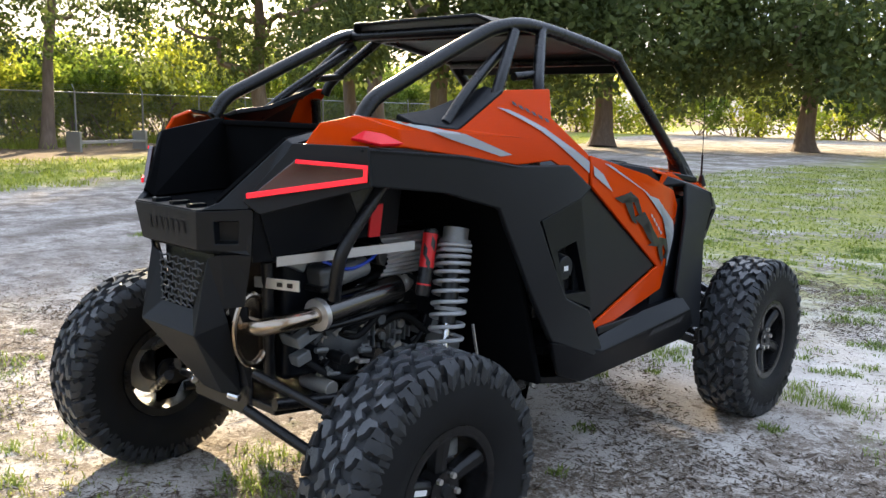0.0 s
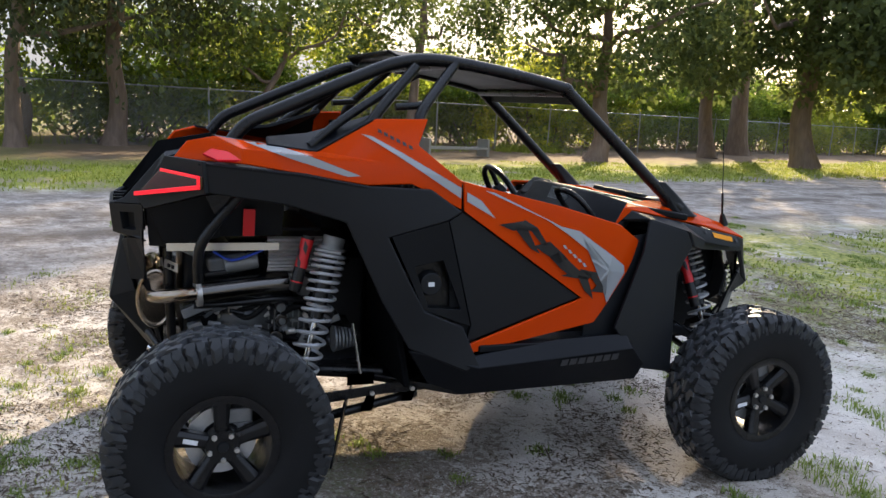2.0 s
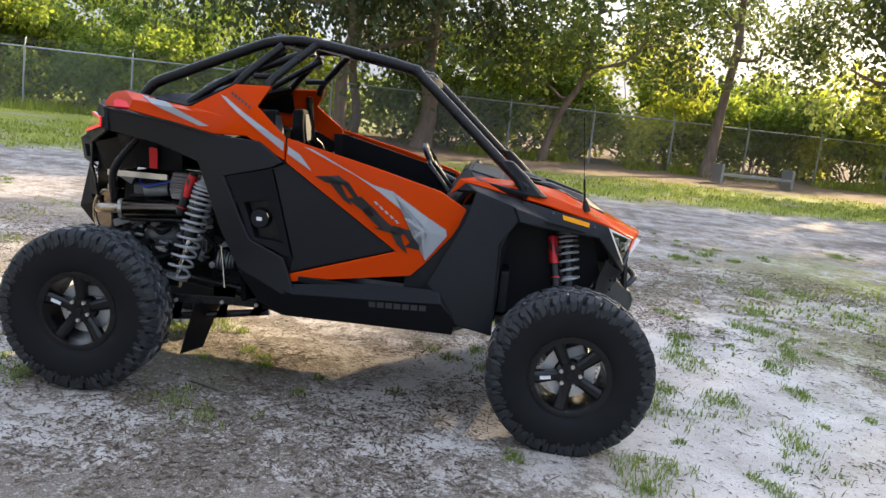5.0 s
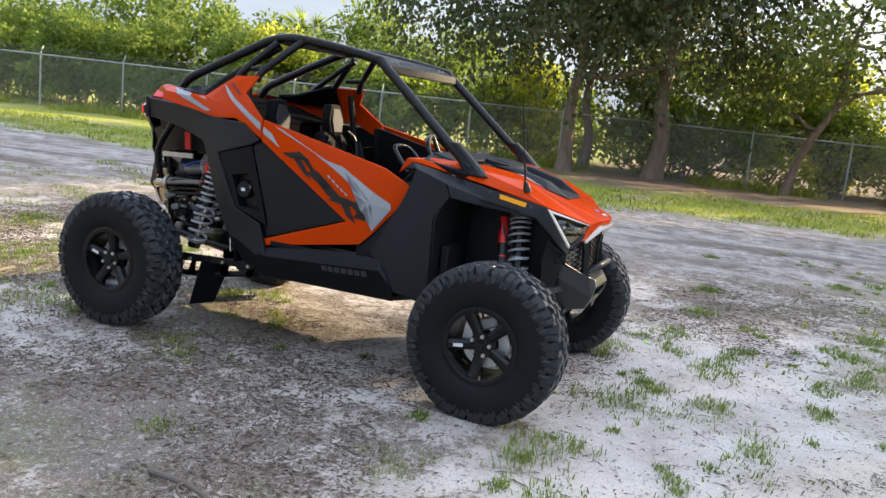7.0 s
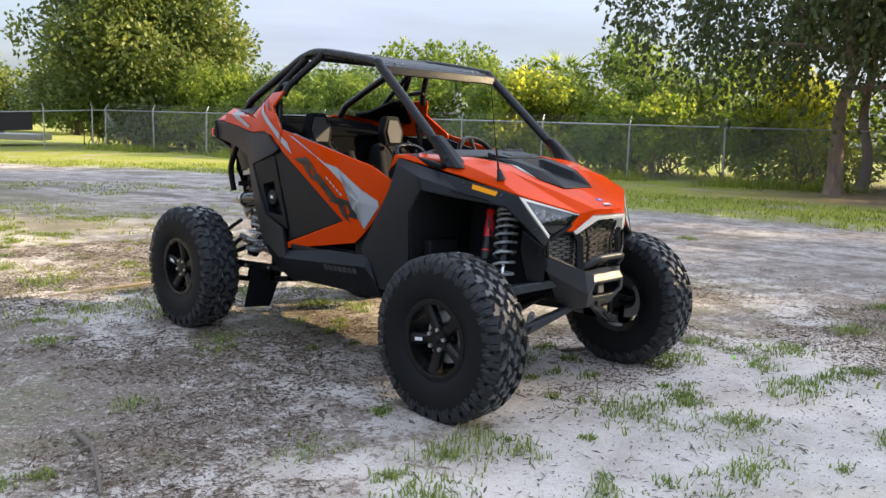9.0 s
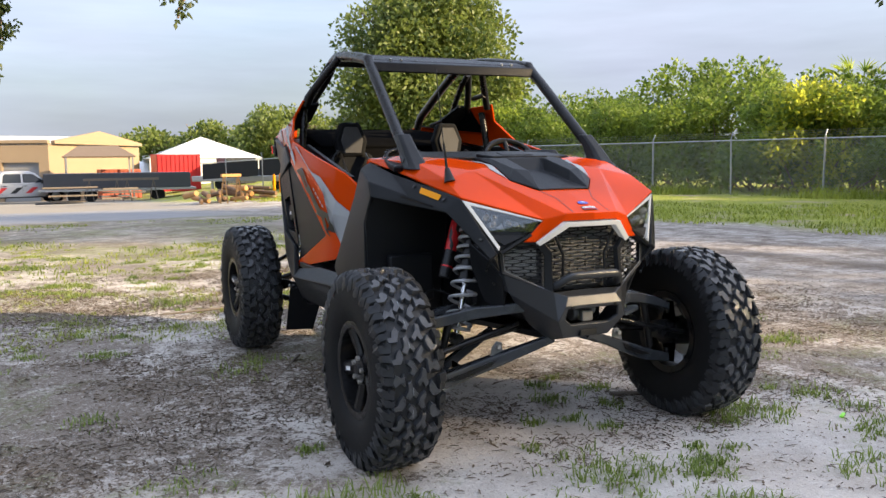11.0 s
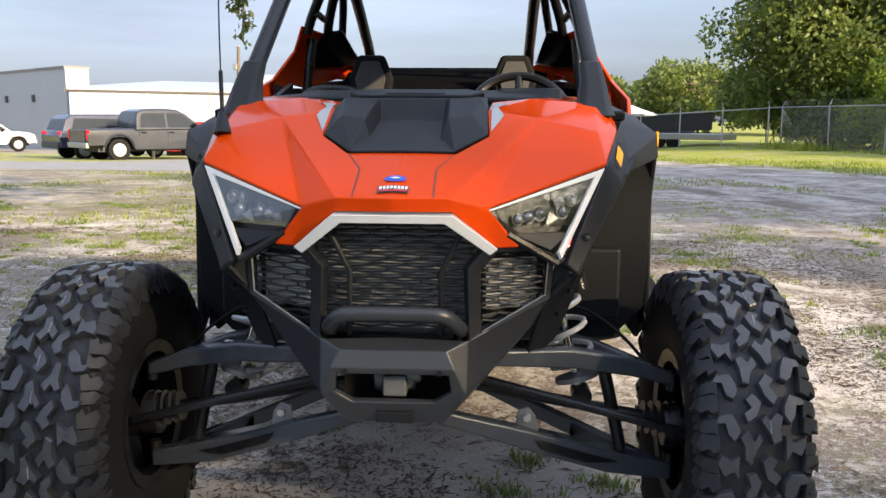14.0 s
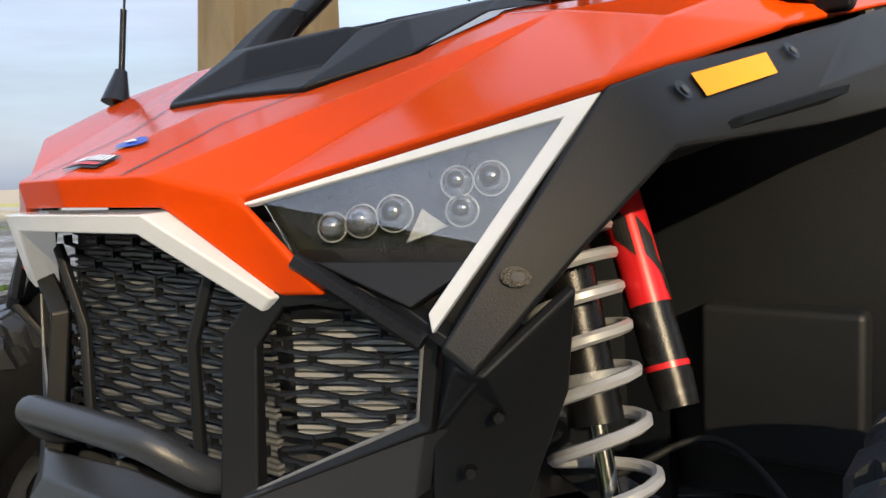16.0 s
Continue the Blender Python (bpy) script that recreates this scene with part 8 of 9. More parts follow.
for side_ in (1, -1):
    part("tail_lamp", box_bm((-2.29, side_ * 0.78, 0.98), (0.10, 0.20, 0.22)), REDLENS, suv, bevel=0.03)
    part("window", facet_bm([(-1.85, side_ * 0.90, 1.14), (0.90, side_ * 0.90, 1.14), (0.30, side_ * 0.79, 1.55), (-1.70, side_ * 0.79, 1.58)], [(0, 1, 2, 3)], 0.012, (0, side_, 0)), WINDOW, suv, "dark side window")
    for c in (1.45, -1.42):
        part("wheel", cyl_bm((c, side_ * 0.72, 0.36), (c, side_ * 0.93, 0.36), 0.36, seg=24), RUBBER, suv, "black road tyre", bevel=0.03)
        part("rim", cyl_bm((c, side_ * 0.92, 0.36), (c, side_ * 0.945, 0.36), 0.23, seg=18), GALV, suv, "bright alloy rim")
part("rear_bumper", box_bm((-2.34, 0, 0.56), (0.12, 1.7, 0.24)), CONTAINER, suv, bevel=0.04)

skip = thing("dumpster", "red steel roll-off dumpster with ribbed sides", "dumpster", at=on_ground(12.3, -36.6, 195))
bm = bmesh.new()
for x0, x1, y0, y1 in ((-2.9, 2.9, -1.15, -1.07), (-2.9, 2.9, 1.07, 1.15), (-2.9, -2.82, -1.07, 1.07), (2.82, 2.9, -1.07, 1.07), (-2.9, 2.9, -1.07, 1.07)):
    floor_piece = (y1 - y0 > 2 and x1 - x0 > 5)
    box(bm, ((x0 + x1) / 2, (y0 + y1) / 2, 0.30 if floor_piece else 0.92), (x1 - x0, y1 - y0, 0.08 if floor_piece else 1.3))
part("body", bm, DUMPRED, skip)
for k in range(11):
    for s in (1, -1):
        part("rib", box_bm((-2.75 + 0.55 * k, s * 1.19, 0.90), (0.09, 0.08, 1.24)), DUMPRED, skip)
for s in (1, -1):
    part("top_rail", box_bm((0, s * 1.17, 1.57), (5.9, 0.14, 0.10)), DUMPRED, skip)
    part("skid", box_bm((0, s * 0.5, 0.13), (5.8, 0.12, 0.24)), CONTAINER, skip)
trash = thing("scrap_pile", "grey heap of pallets and scrap on the lot", "scrap", at=on_ground(0.2, -37.0, 10))
for k in range(9):
    part("plank", box_bm((rr.uniform(-1.6, 1.6), rr.uniform(-0.5, 0.5), 0.12 + 0.09 * k), (rr.uniform(1.2, 2.6), 0.2, 0.07), Matrix.Rotation(rr.uniform(-0.4, 0.4), 4, "Z")), WOOD if k % 3 else CONTAINER, trash)

flat = thing("flatbed_trailer", "dark loaded flatbed trailer parked in the yard", "trailer", at=on_ground(-1.6, -49.5, 178))
part("load", box_bm((0, 0, 1.25), (8.2, 2.2, 0.9)), CONTAINER, flat, "dark boxy load", bevel=0.05)
part("deck", box_bm((0, 0, 0.72), (8.8, 2.4, 0.14)), GALV, flat)
for k in (-2.5, -1.6, 2.2):
    for s in (1, -1):
        part("tyre", cyl_bm((k, s * 0.9 - 0.1, 0.38), (k, s * 0.9 + 0.1, 0.38), 0.38, seg=20), RUBBER, flat)
part("placard", box_bm((0.4, 1.12, 1.35), (0.9, 0.03, 0.5)), CARWHITE, flat, "blank white placard")
shelter = thing("canopy_shelter", "open shelter with a brown pitched roof", "shelter", at=on_ground(-0.8, -55.0, 0))
part("roof", facet_bm([(-2.2, -1.5, 2.9), (2.2, -1.5, 2.9), (1.2, 0, 3.6), (-1.2, 0, 3.6), (-2.2, 1.5, 2.9), (2.2, 1.5, 2.9)], [(0, 1, 2, 3), (3, 2, 5, 4), (1, 5, 2), (0, 3, 4)], 0.08), mat("brown_canvas", (0.16, 0.12, 0.09), 0.9), shelter)
for x in (-2.0, 2.0):
    for y in (-1.4, 1.4):
        part("post", box_bm((x, y, 1.45), (0.10, 0.10, 2.9)), GALV, shelter)


def make_buggy(at, paint):
    b = thing("parked_buggy", "small off-road utility vehicle parked in a row", "off-road vehicle", "buggies parked in the yard", at=at)
    part("body", beam([(0, -1.2, 0.75), (0, -0.4, 0.70), (0, 0.5, 0.75), (0, 1.3, 0.80)], [(0.5, 0.4), (1.2, 0.5), (1.2, 0.5), (0.7, 0.3)]), paint, b, bevel=0.06)
    part("hull", box_bm((0, 0, 0.75), (1.1, 2.3, 0.45)), paint, b, bevel=0.08)
    part("roof", box_bm((0, -0.1, 1.85), (1.2, 1.3, 0.06)), BLACK, b, bevel=0.02)
    for s in (1, -1):
        part("post", tube_bm([(s * 0.58, 0.75, 0.95), (s * 0.56, 0.45, 1.84)], 0.03), BLACK, b)
        part("post", tube_bm([(s * 0.58, -0.75, 0.95), (s * 0.56, -0.65, 1.84)], 0.03), BLACK, b)
        part("seat", box_bm((s * 0.28, -0.3, 1.15), (0.45, 0.18, 0.6)), BLACK, b, bevel=0.05)
        for y in (-0.95, 0.95):
            part("tyre", cyl_bm((s * 0.55, y, 0.34), (s * 0.82, y, 0.34), 0.34, seg=20), RUBBER, b, bevel=0.05)
    return b


first_buggy = make_buggy(on_ground(6.6, -52.0, 70), CARBLACK)
for x, y, rz in ((8.3, -52.5, 75), (10.0, -53.0, 72), (12.2, -52.6, 80), (14.4, -53.2, 68)):
    copy_thing(first_buggy, on_ground(x, y, rz))

# timber frames, containers, tents and a low trailer further round
for x, y, rz in ((-2.6, -46.8, 10), (-0.6, -47.2, 4)):
    fr = thing("timber_trestle", "raw timber trestle standing on grass", "trestle", "trestles by the lane", at=on_ground(x, y, rz))
    for s in (1, -1):
        for k in (-1, 1):
            part("leg", beam([(s * 0.75 + 0.25 * k, 0, 0.0), (s * 0.75, 0, 1.25)], [(0.12, 0.12), (0.12, 0.12)]), WOOD, fr)
    part("beam", box_bm((0, 0, 1.28), (2.1, 0.14, 0.14)), WOOD, fr)
LOGBARK = mat("brown_log_bark", (0.17, 0.105, 0.06), 0.9, 0, 0.3, 9, bump=0.004, bscale=40)
PINE = mat("raw_pine", (0.46, 0.25, 0.085), 0.7, 0, 0.15, 6, bump=0.001, bscale=60)
saw = thing("sawhorse", "raw orange-brown pine sawhorse on the grass edge", "sawhorse", at=on_ground(-4.4, -28.9, 20))
for x in (-0.34, 0.34):
    for y in (-1, 1):
        part("leg", beam([(x, 0.28 * y, 0.0), (x * 0.9, 0.04 * y, 1.06)], [(0.09, 0.09), (0.09, 0.09)]), PINE, saw)
part("beam", box_bm((0, 0, 1.10), (0.86, 0.14, 0.12)), PINE, saw, bevel=0.01)
logs = thing("log_pile", "low pile of cut logs and rubble by the grass", "log pile", at=on_ground(-4.6, -31.2, 15))
log_rng = random.Random(19)
for k in range(20):
    row = k // 8
    c = Vector((-1.9 + 0.46 * (k % 8) + 0.23 * row + log_rng.uniform(-0.1, 0.1), log_rng.uniform(-0.5, 0.5), 0.12 + 0.22 * row))
    way = Vector((log_rng.uniform(-0.5, 0.5), log_rng.uniform(0.5, 0.9), log_rng.uniform(-0.08, 0.10)))
    part("log", cyl_bm(c - way, c + way, log_rng.uniform(0.08, 0.15), log_rng.uniform(0.06, 0.12), 9), LOGBARK if k % 3 else PINE, logs, bevel=0.02)
for k in range(2):
    b = thing("yellow_bollard", "bright yellow steel bollard by the fence", "bollard", "yellow bollards", at=on_ground(-8.1 - 0.30 * k, -37.0 + 0.10 * k, 0))
    part("shaft", cyl_bm((0, 0, -0.1), (0, 0, 0.88), 0.075, seg=14), YELLOW, b, smooth=True)
    part("cap", cyl_bm((0, 0, 0.88), (0, 0, 0.92), 0.078, 0.04, 14), YELLOW, b, smooth=True)
for x, y, wd_, hh, m_, lab in ((-6.0, -57.5, 3.0, 2.6, DUMPRED, "red shipping container in the far yard"), (-2.2, -58.0, 2.6, 2.0, mat("rust_red_steel", (0.36, 0.09, 0.05), 0.7), "rust-red machine box in the far yard"), (-9.8, -55.0, 2.2, 1.8, CONTAINER, "dark container in the far yard")):
    c = thing("container", lab, "container", at=on_ground(x, y, 5))
    part("shell", box_bm((0, 0, hh / 2 + 0.1), (wd_, 2.2, hh)), m_, c, bevel=0.03)
    for k in range(int(wd_ / 0.3)):
        part("rib", box_bm((-wd_ / 2 + 0.2 + 0.3 * k, 1.12, hh / 2 + 0.1), (0.10, 0.05, hh * 0.94)), m_, c)
for x, y, w_, h_ in ((-9.5, -68.0, 9.0, 3.3), (-3.0, -71.0, 9.0, 3.0), (4.5, -74.0, 8.0, 3.1)):
    tent = thing("marquee", "white peaked marquee in the distance", "tent", "far white marquees", at=on_ground(x, y, 0))
    part("canopy", facet_bm([(-w_ / 2, -3, 2.1), (w_ / 2, -3, 2.1), (w_ / 2, 3, 2.1), (-w_ / 2, 3, 2.1), (0, 0, h_ + 0.6)], [(0, 1, 4), (1, 2, 4), (2, 3, 4), (3, 0, 4)], 0.03), CARWHITE, tent)
    part("side", box_bm((0, 2.9, 1.05), (w_, 0.05, 2.1)), CARWHITE, tent)
    part("side", box_bm((0, -2.9, 1.05), (w_, 0.05, 2.1)), CARWHITE, tent)
low = thing("low_loader_trailer", "long silver low trailer beside dark crates", "trailer", at=on_ground(-9.2, -41.9, -36))
part("deck", box_bm((0, 0.3, 0.62), (8.6, 1.8, 0.30)), GALV, low, bevel=0.03)
part("crate", box_bm((-0.4, -0.3, 0.95), (3.2, 1.0, 0.40)), CONTAINER, low, bevel=0.03)
for k in (-1.6, -0.8, 2.6):
    part("tyre", cyl_bm((k, 0.95, 0.36), (k, 1.15, 0.36), 0.36, seg=18), RUBBER, low)
part("leg", box_bm((3.2, 0.9, 0.35), (0.12, 0.12, 0.7)), GALV, low)
tram = thing("gate_frame", "grey metal frame lying on the grass", "frame", at=Matrix.Translation((-22.4, 9.0, 0.02)) @ pose(0, 0, 0, 0, 0, 107))
for y in (-0.25, 0.25):
    part("side_bar", box_bm((0, y, 0.28), (2.6, 0.06, 0.07)), GALV, tram)
for k in range(7):
    part("rung", box_bm((-1.2 + 0.4 * k, 0, 0.28), (0.04, 0.5, 0.04)), GALV, tram)
for x in (-1.3, 1.25):
    part("stand", box_bm((x, 0, 0.30), (0.08, 0.56, 0.6)), GALV, tram)

for x, y, hgt, lean in ((11.3, -34.8, 5.0, 1.5), (27.2, -38.6, 7.6, 0.5), (27.4, -36.0, 6.2, 0.6)):
    pole = thing("utility_pole", "weathered timber utility pole", "pole", "utility poles by the lane", at=on_ground(x, y, 0) @ pose(0, 0, 0, 0, -lean, 0))
    part("shaft", cyl_bm((0, 0, -0.3), (0, 0, hgt), 0.105, 0.075, 12), WOOD, pole, smooth=True)
    part("fitting", box_bm((0.12, 0.12, hgt * 0.82), (0.18, 0.14, 0.3)), GALV, pole, bevel=0.03)
    part("cap", cyl_bm((0, 0, hgt), (0, 0, hgt + 0.05), 0.10, 0.06, 12), GALV, pole)
for x, y in ((11.1, -34.0), (12.6, -28.0), (9.9, -28.6)):
    b = thing("white_bollard", "slim white bollard at the lane's edge", "bollard", "white bollards", at=on_ground(x, y, 0))
    part("shaft", cyl_bm((0, 0, -0.1), (0, 0, 1.1), 0.06, seg=12), CARWHITE, b)
    part("cap", cyl_bm((0, 0, 1.1), (0, 0, 1.14), 0.065, 0.03, 12), CARWHITE, b)

make_tree("distant round tree beyond the yard", (-25.0, -66.0), 6.4, 0.25, 4.2, 1.0, 40, 4550, 0.40, LEAF_TREE, BARK, 31)
make_tree("distant round tree beyond the yard", (-34.0, -60.0), 8.0, 0.25, 5.0, 1.0, 44, 5200, 0.40, LEAF_MID, BARK, 32)
make_tree("distant round tree beyond the yard", (-17.0, -74.0), 5.9, 0.25, 4.6, 1.0, 40, 4550, 0.44, LEAF_TREE, BARK, 33)
make_tree("distant round tree beyond the yard", (-12.5, -83.0), 5.0, 0.25, 4.8, 1.0, 40, 4550, 0.44, LEAF_TREE, BARK, 37)
make_tree("distant round tree beyond the yard", (-22.0, -80.0), 6.2, 0.25, 4.8, 1.0, 40, 4550, 0.44, LEAF_TREE, BARK, 38)
make_tree("distant round tree beyond the yard", (-29.5, -73.0), 6.2, 0.25, 4.8, 1.0, 40, 4550, 0.44, LEAF_TREE, BARK, 39)
make_tree("distant round tree beyond the yard", (52.0, -62.0), 6.0, 0.25, 4.5, 0.6, 36, 3900, 0.40, LEAF_TREE, BARK, 34)
make_tree("distant round tree beyond the yard", (60.0, -52.0), 6.0, 0.25, 4.5, 0.6, 36, 3900, 0.40, LEAF_TREE, BARK, 35)
make_tree("distant round tree beyond the yard", (-7.0, -84.0), 5.0, 0.25, 4.5, 0.6, 36, 3900, 0.46, LEAF_TREE, BARK, 36)


# ---- grass, litter and sticks ----
def patch_mask(x, y):
    """Where weeds grow: uneven patches."""
    v = np.sin(0.9 * x + 1.7 * np.sin(0.6 * y + 0.4)) * np.sin(0.8 * y - 1.1 * np.sin(0.7 * x)) + 0.7 * np.sin(2.3 * x + 0.8) * np.sin(2.1 * y + 1.9)
    return v


def lump_wave(q):
    """Uneven stretches along a line."""
    return np.sin(0.9 * q) + 0.6 * np.sin(2.3 * q + 1.0)


def blades(name, xs, ys, per, h0, spread, material, seed, width=0.006):
    rng = np.random.default_rng(seed)
    n = len(xs) * per
    x = np.repeat(xs, per) + rng.normal(size=n) * spread
    y = np.repeat(ys, per) + rng.normal(size=n) * spread
    z = ground_height(x, y) + rough_bump(x, y) * np.clip(1.5 - np.hypot(x, y) / 14, 0, 1) - 0.004
    a = rng.random(n) * math.tau
    h = np.repeat(h0, per) * (0.4 + 0.8 * rng.random(n))
    lean = 0.35 + 0.9 * rng.random(n)
    d = np.stack([np.cos(a), np.sin(a), np.zeros(n)], 1)
    sd = np.stack([-np.sin(a), np.cos(a), np.zeros(n)], 1) * width
    p = np.stack([x, y, z], 1)
    up = np.array((0, 0, 1.0))
    mid = p + d * (h * lean * 0.35)[:, None] + up * (h * 0.62)[:, None]
    tip = p + d * (h * lean)[:, None] + up * (h * (1.05 - 0.4 * lean))[:, None]
    v = np.stack([p - sd, p + sd, mid + sd * 0.7, tip, mid - sd * 0.7], 1).reshape(-1, 3)
    i = np.arange(n)[:, None] * 5
    f = np.concatenate([i + (0, 1, 2), i + (0, 2, 4), i + (4, 2, 3)], 1).reshape(-1, 3)
    return fast_mesh(name, v, f, material)


g_rng = np.random.default_rng(9)
cx_, cy_ = g_rng.uniform(-8, 9, 2300), g_rng.uniform(-8, 9, 2300)
ok = (patch_mask(cx_, cy_) + g_rng.normal(size=2300) * 0.7 > 0.25) & ((0.958 * cx_ + 0.287 * cy_ > -3.3) | (patch_mask(cx_, cy_) > 0.7))
cx_, cy_ = cx_[ok], cy_[ok]
cr_ = 0.02 + 0.12 * g_rng.random(len(cx_)) ** 3
per_ = (8 + 1300 * cr_ ** 1.5).astype(int)
gx_ = np.repeat(cx_, per_) + g_rng.normal(size=per_.sum()) * np.repeat(cr_, per_)
gy_ = np.repeat(cy_, per_) + g_rng.normal(size=per_.sum()) * np.repeat(cr_, per_) * 0.7
tagged(new("weed_grass", blades("weed_grass", gx_, gy_, 5, g_rng.uniform(0.03, 0.065, len(gx_)) * np.repeat(0.7 + 2.5 * cr_, per_), 0.02, GRASSMAT, 4, 0.0034)), "scattered low green weeds in the sand", "grass", kind="stuff")
rx_, ry_ = g_rng.uniform(-4.5, 5, 300), g_rng.uniform(-9, -1.6, 300)
rr_ = 0.03 + 0.17 * g_rng.random(300) ** 2
rn_ = (6 + 500 * rr_ ** 1.5).astype(int)
qx_ = np.repeat(rx_, rn_) + g_rng.normal(size=rn_.sum()) * np.repeat(rr_, rn_)
qy_ = np.repeat(ry_, rn_) + g_rng.normal(size=rn_.sum()) * np.repeat(rr_, rn_)
tagged(new("sunlit_weeds", blades("sunlit_weeds", qx_, qy_, 4, g_rng.uniform(0.02, 0.05, len(qx_)), 0.025, TURFMAT, 31, 0.0036)), "yellow-green weeds in the dirt behind the vehicle", "grass", kind="stuff")
tuft = ((1.02, 1.52, 0.17), (1.25, 1.62, 0.12), (0.95, 1.72, 0.13), (1.55, 1.15, 0.08), (2.35, 3.0, 0.12), (2.6, 2.5, 0.10), (0.1, 2.1, 0.08), (-0.9, 2.3, 0.10), (-1.6, 1.7, 0.10), (1.9, 0.1, 0.09), (1.05, -0.55, 0.12), (0.85, -0.72, 0.10), (-1.9, 0.6, 0.1), (2.5, -1.2, 0.1), (1.4, 2.3, 0.09), (0.7, 2.6, 0.07))
tx = np.repeat([t[0] for t in tuft], 12) + g_rng.normal(size=12 * len(tuft)) * 0.09
ty = np.repeat([t[1] for t in tuft], 12) + g_rng.normal(size=12 * len(tuft)) * 0.09
th = np.repeat([t[2] for t in tuft], 12)
tagged(new("grass_tufts", blades("grass_tufts", tx, ty, 9, th * 0.5, 0.03, GRASSMAT, 6, 0.003)), "denser green grass tufts round the wheels", "grass", kind="stuff")
hx, hy = g_rng.uniform(-7, 16, 20000), g_rng.uniform(2.5, 24, 20000)
keep = (patch_mask(hx * 0.8, hy * 0.8) + 0.25 * (hy - 4.5) + g_rng.normal(size=20000) * 0.4 > 0.3) & (0.958 * hx + 0.287 * hy > -3.2) & (np.hypot(hx - 1.5, hy - 3) > 2.6)
tagged(new("turf", blades("turf", hx[keep], hy[keep], 4, g_rng.uniform(0.025, 0.075, keep.sum()), 0.08, TURFMAT, 14, 0.011)), "short green turf ahead of the vehicle", "grass", kind="stuff")
# lawn strip by the fence and dry grass by the lane
lx = g_rng.uniform(-34, -4, 42000)
ly = g_rng.uniform(-34, 40, 42000)
lu = 0.958 * lx + 0.287 * ly
keep = (lu + 2.8 * np.clip((-ly - 8) / 9, 0, 1) < -10.6 + 0.8 * patch_mask(lx, ly)) & (lu > -16.3 + 1.6 * patch_mask(lx * 0.5, ly * 0.5))
tagged(new("lawn_grass", blades("lawn_grass", lx[keep], ly[keep], 5, g_rng.uniform(0.05, 0.16, keep.sum()), 0.10, LAWNMAT, 8, 0.012)), "rough lawn strip along the fence", "grass", kind="stuff")
fq = g_rng.uniform(0, fence_len * 0.62, 2600)
fo = g_rng.normal(size=2600) * 0.55 + 0.35
keep = lump_wave(fq) + g_rng.normal(size=2600) * 0.35 > 0.0
fx, fy = FENCE_A.x + along.x * fq[keep] + fo[keep], FENCE_A.y + along.y * fq[keep]
tagged(new("fence_weeds", blades("fence_weeds", fx, fy, 9, g_rng.uniform(0.12, 0.55, keep.sum()), 0.12, LAWNMAT, 27, 0.010)), "tall uncut weeds along the foot of the fence", "grass", kind="stuff")
dx = g_rng.uniform(-6, 24, 9000)
dy = g_rng.uniform(-15, -5.6, 9000)
keep = patch_mask(dx * 0.8, dy * 0.8) > 0.35
tagged(new("dry_grass", blades("dry_grass", dx[keep], dy[keep], 5, g_rng.uniform(0.03, 0.08, keep.sum()), 0.08, TURFMAT, 12, 0.008)), "thin green grass beside the lane", "grass", kind="stuff")


def lump(x, y, cell, seed):
    """Smooth value noise on a grid of the given cell size, 0 to 1."""
    table = np.random.default_rng(seed).random((256, 256))
    u, v = x / cell + 900, y / cell + 900
    i, j = np.floor(u).astype(int), np.floor(v).astype(int)
    u, v = u - i, v - j
    u, v = u * u * (3 - 2 * u), v * v * (3 - 2 * v)
    i, j, k, m = i % 256, j % 256, (i + 1) % 256, (j + 1) % 256
    return (table[i, j] * (1 - u) + table[k, j] * u) * (1 - v) + (table[i, m] * (1 - u) + table[k, m] * u) * v


def litter_mask(x, y):
    """Debris lies in drifts: thick in places, thin on the bare sand between them."""
    drift = 0.5 * lump(x, y, 1.1, 1) + 0.3 * lump(x, y, 0.4, 2) + 0.2 * lump(x, y, 0.13, 3)
    r = np.random.default_rng(77).random(len(x))
    drift = drift - 0.12 * np.exp(-((x - 0.1) ** 2 + (y - 2.4) ** 2) / 2.4) + 0.06 * np.exp(-((x - 2.4) ** 2 + (y - 0.2) ** 2) / 2.5)
    return np.clip((drift - 0.43) * 6.0, 0.10, 1.0) - r


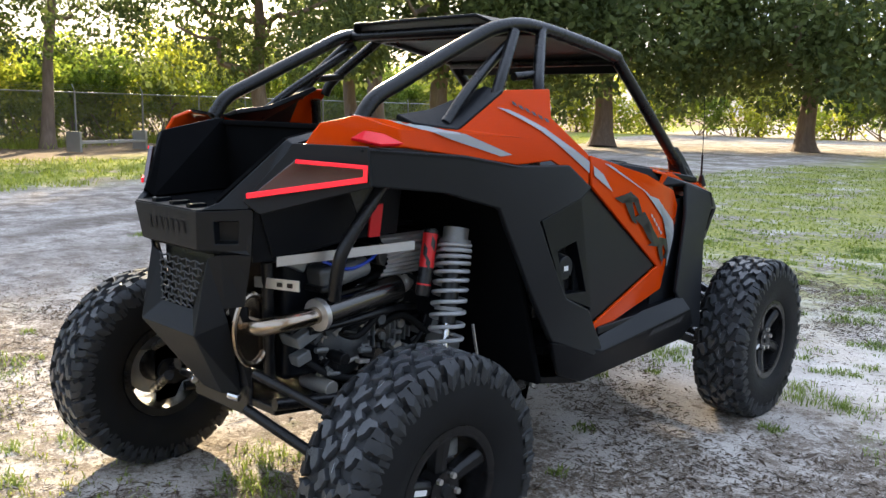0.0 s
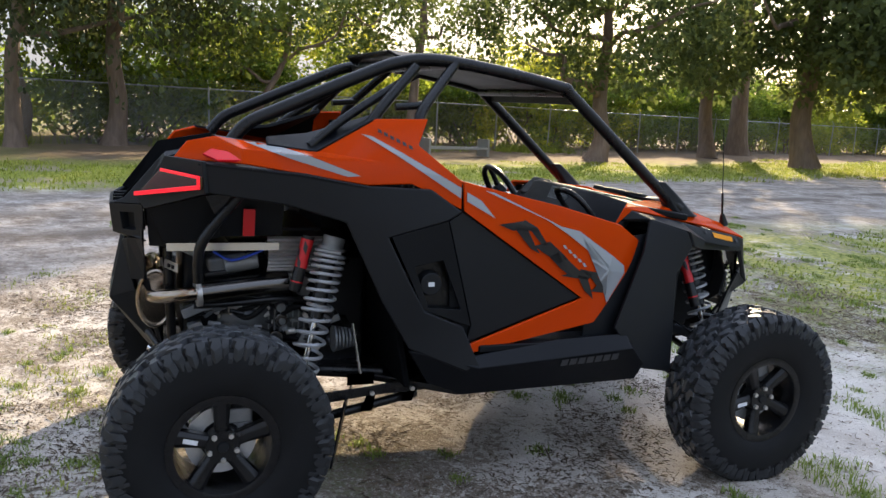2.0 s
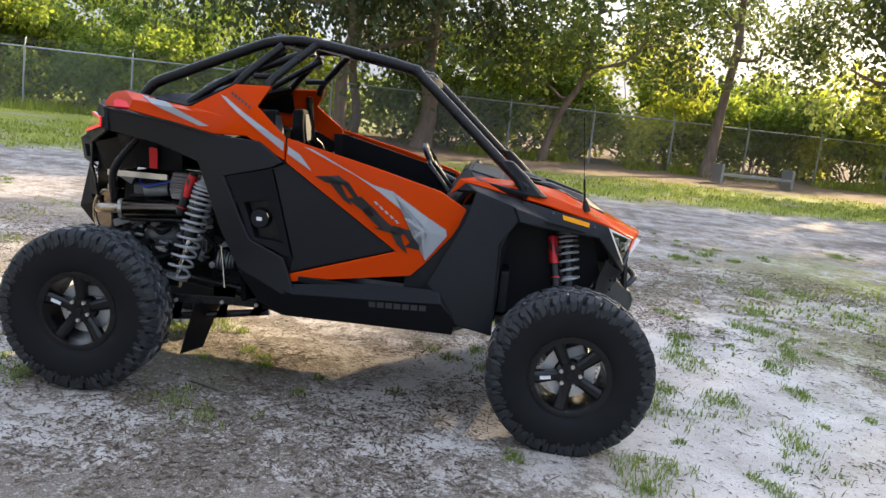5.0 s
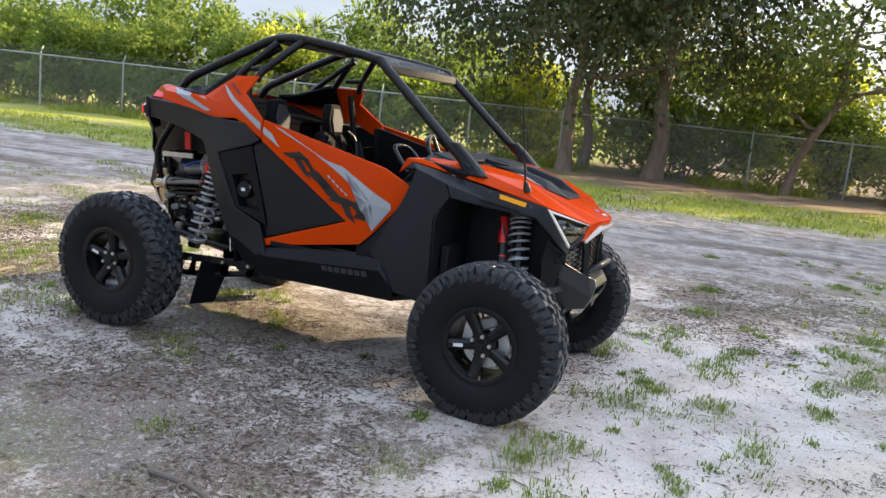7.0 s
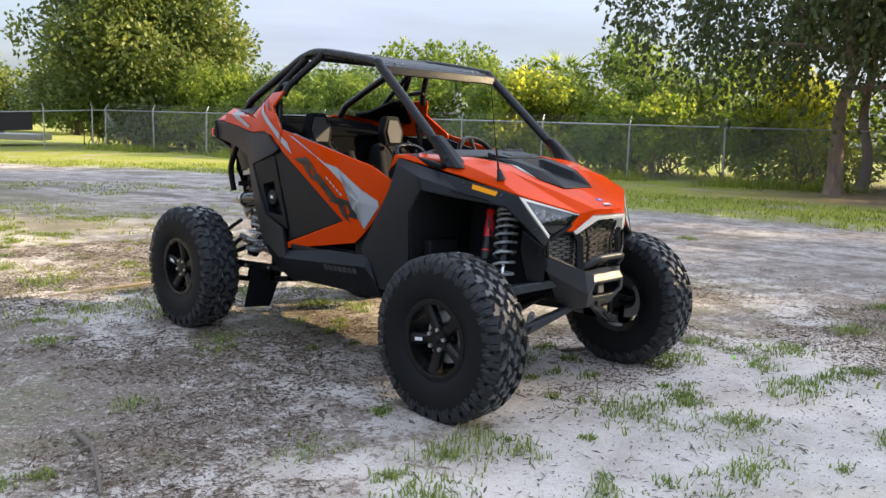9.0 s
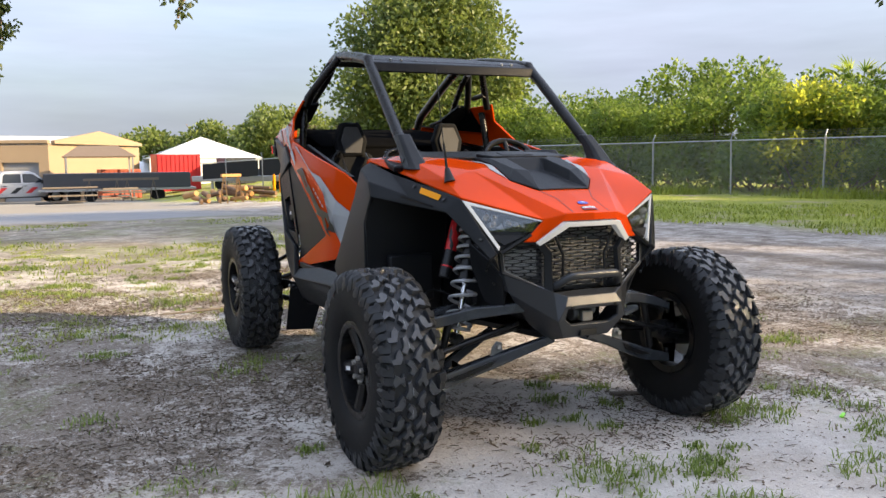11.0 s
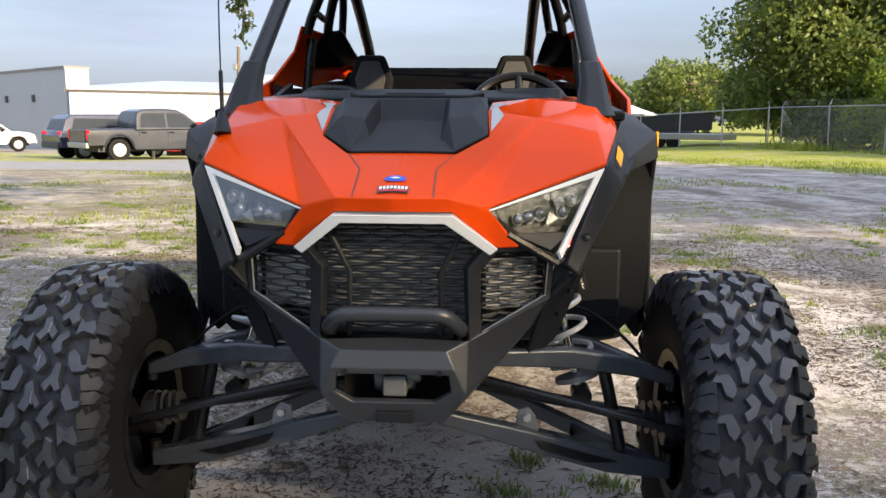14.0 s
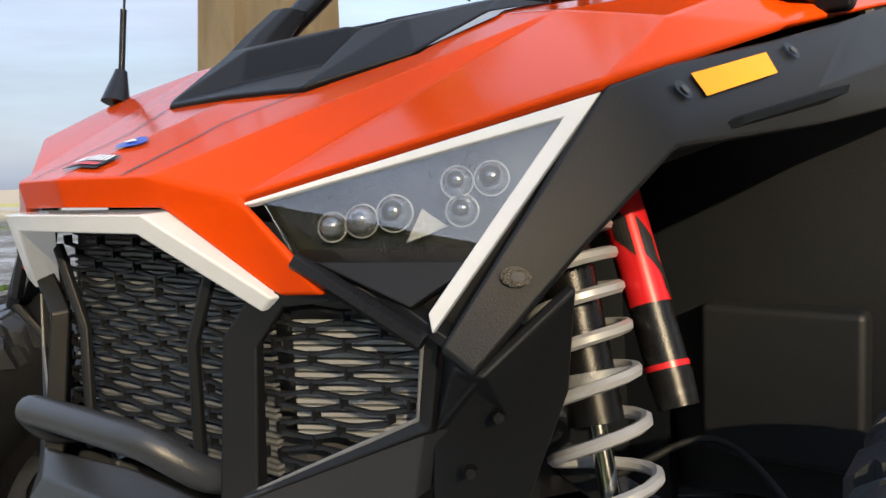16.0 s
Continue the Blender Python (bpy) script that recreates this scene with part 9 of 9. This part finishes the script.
def chips(name, n, seed, area, size, material, mask=None, width=0.0014):
    rng = np.random.default_rng(seed)
    x, y = rng.uniform(-area, area, n), rng.uniform(-area, area, n)
    ok = (0.958 * x + 0.287 * y + rng.normal(size=n) * 0.8 > -3.9) & ((mask(x, y) if mask else np.ones(n)) > 0)
    x, y = x[ok], y[ok]
    n = len(x)
    z = ground_height(x, y) + rough_bump(x, y) * np.clip(1.5 - np.hypot(x, y) / 14, 0, 1) + 0.004
    a = rng.random(n) * math.tau
    ln = size * (0.35 + 1.9 * rng.random(n) ** 3)
    d = np.stack([np.cos(a), np.sin(a), rng.normal(size=n) * 0.18], 1) * ln[:, None]
    sd = np.stack([-np.sin(a), np.cos(a), rng.normal(size=n) * 0.3], 1) * (width * (0.5 + rng.random(n)))[:, None]
    p = np.stack([x, y, z], 1)
    up = np.array((0, 0, 0.0025))
    v = np.stack([p - d, p + sd + up, p + d, p - sd + up], 1).reshape(-1, 3)
    i = np.arange(n)[:, None] * 4
    return fast_mesh(name, v, np.concatenate([i + (0, 1, 2), i + (0, 2, 3)], 1).reshape(-1, 3), material)


tagged(new("leaf_litter", chips("leaf_litter", 270000, 21, 5.2, 0.0105, DRYGRASS, litter_mask, 0.0022)), "brown leaf litter and wood chips on the sand", "litter", kind="stuff")
tagged(new("bark_litter", chips("bark_litter", 150000, 23, 5.4, 0.0190, DRYGRASS, litter_mask, 0.0042)), "coarse bark flakes and dead leaves on the sand", "litter", kind="stuff")
tagged(new("twig_litter", chips("twig_litter", 2600, 22, 5.5, 0.050, TWIGS, lambda x, y: litter_mask(x, y) + 0.1, 0.0042)), "thin dark twigs lying among the litter", "litter", kind="stuff")
for pts, r in (([(2.262, 0.40, 0.015), (2.30, 0.62, 0.030), (2.36, 0.80, 0.025), (2.44, 1.02, 0.012)], 0.014), ([(2.29, 0.60, 0.03), (2.34, 0.60, 0.03), (2.42, 0.72, 0.015)], 0.008), ([(0.35, -2.7, 0.015), (0.75, -2.6, 0.03), (1.25, -2.62, 0.015)], 0.016), ([(-0.62, 0.9, 0.01), (-0.75, 1.05, 0.03), (-0.82, 1.25, 0.01)], 0.010), ([(0.62, -0.72, 0.012), (0.72, -0.52, 0.02), (0.78, -0.4, 0.012)], 0.008)):
    st = thing("fallen_stick", "weathered grey-brown stick lying on the sand", "stick")
    part("wood", tube_bm(pts, lambda t, r=r: r * (1 - 0.5 * t), 6, 8), WOOD, st, smooth=True)
    part("end", cyl_bm(Vector(pts[0]) - Vector((0, 0.004, 0)), Vector(pts[0]) + Vector((0, 0.006, 0)), r * 1.05, seg=8), WOOD, st, smooth=True)
bit = thing("plastic_scrap", "small bright green scrap of plastic on the ground", "scrap", at=Matrix.Translation((-1.35, 1.72, 0.012)) @ pose(0, 0, 0, 0, 0, 30))
part("strip", box_bm((0, 0, 0.004), (0.075, 0.018, 0.006)), mat("bright_green_plastic", (0.25, 0.75, 0.03), 0.4), bit, bevel=0.002)
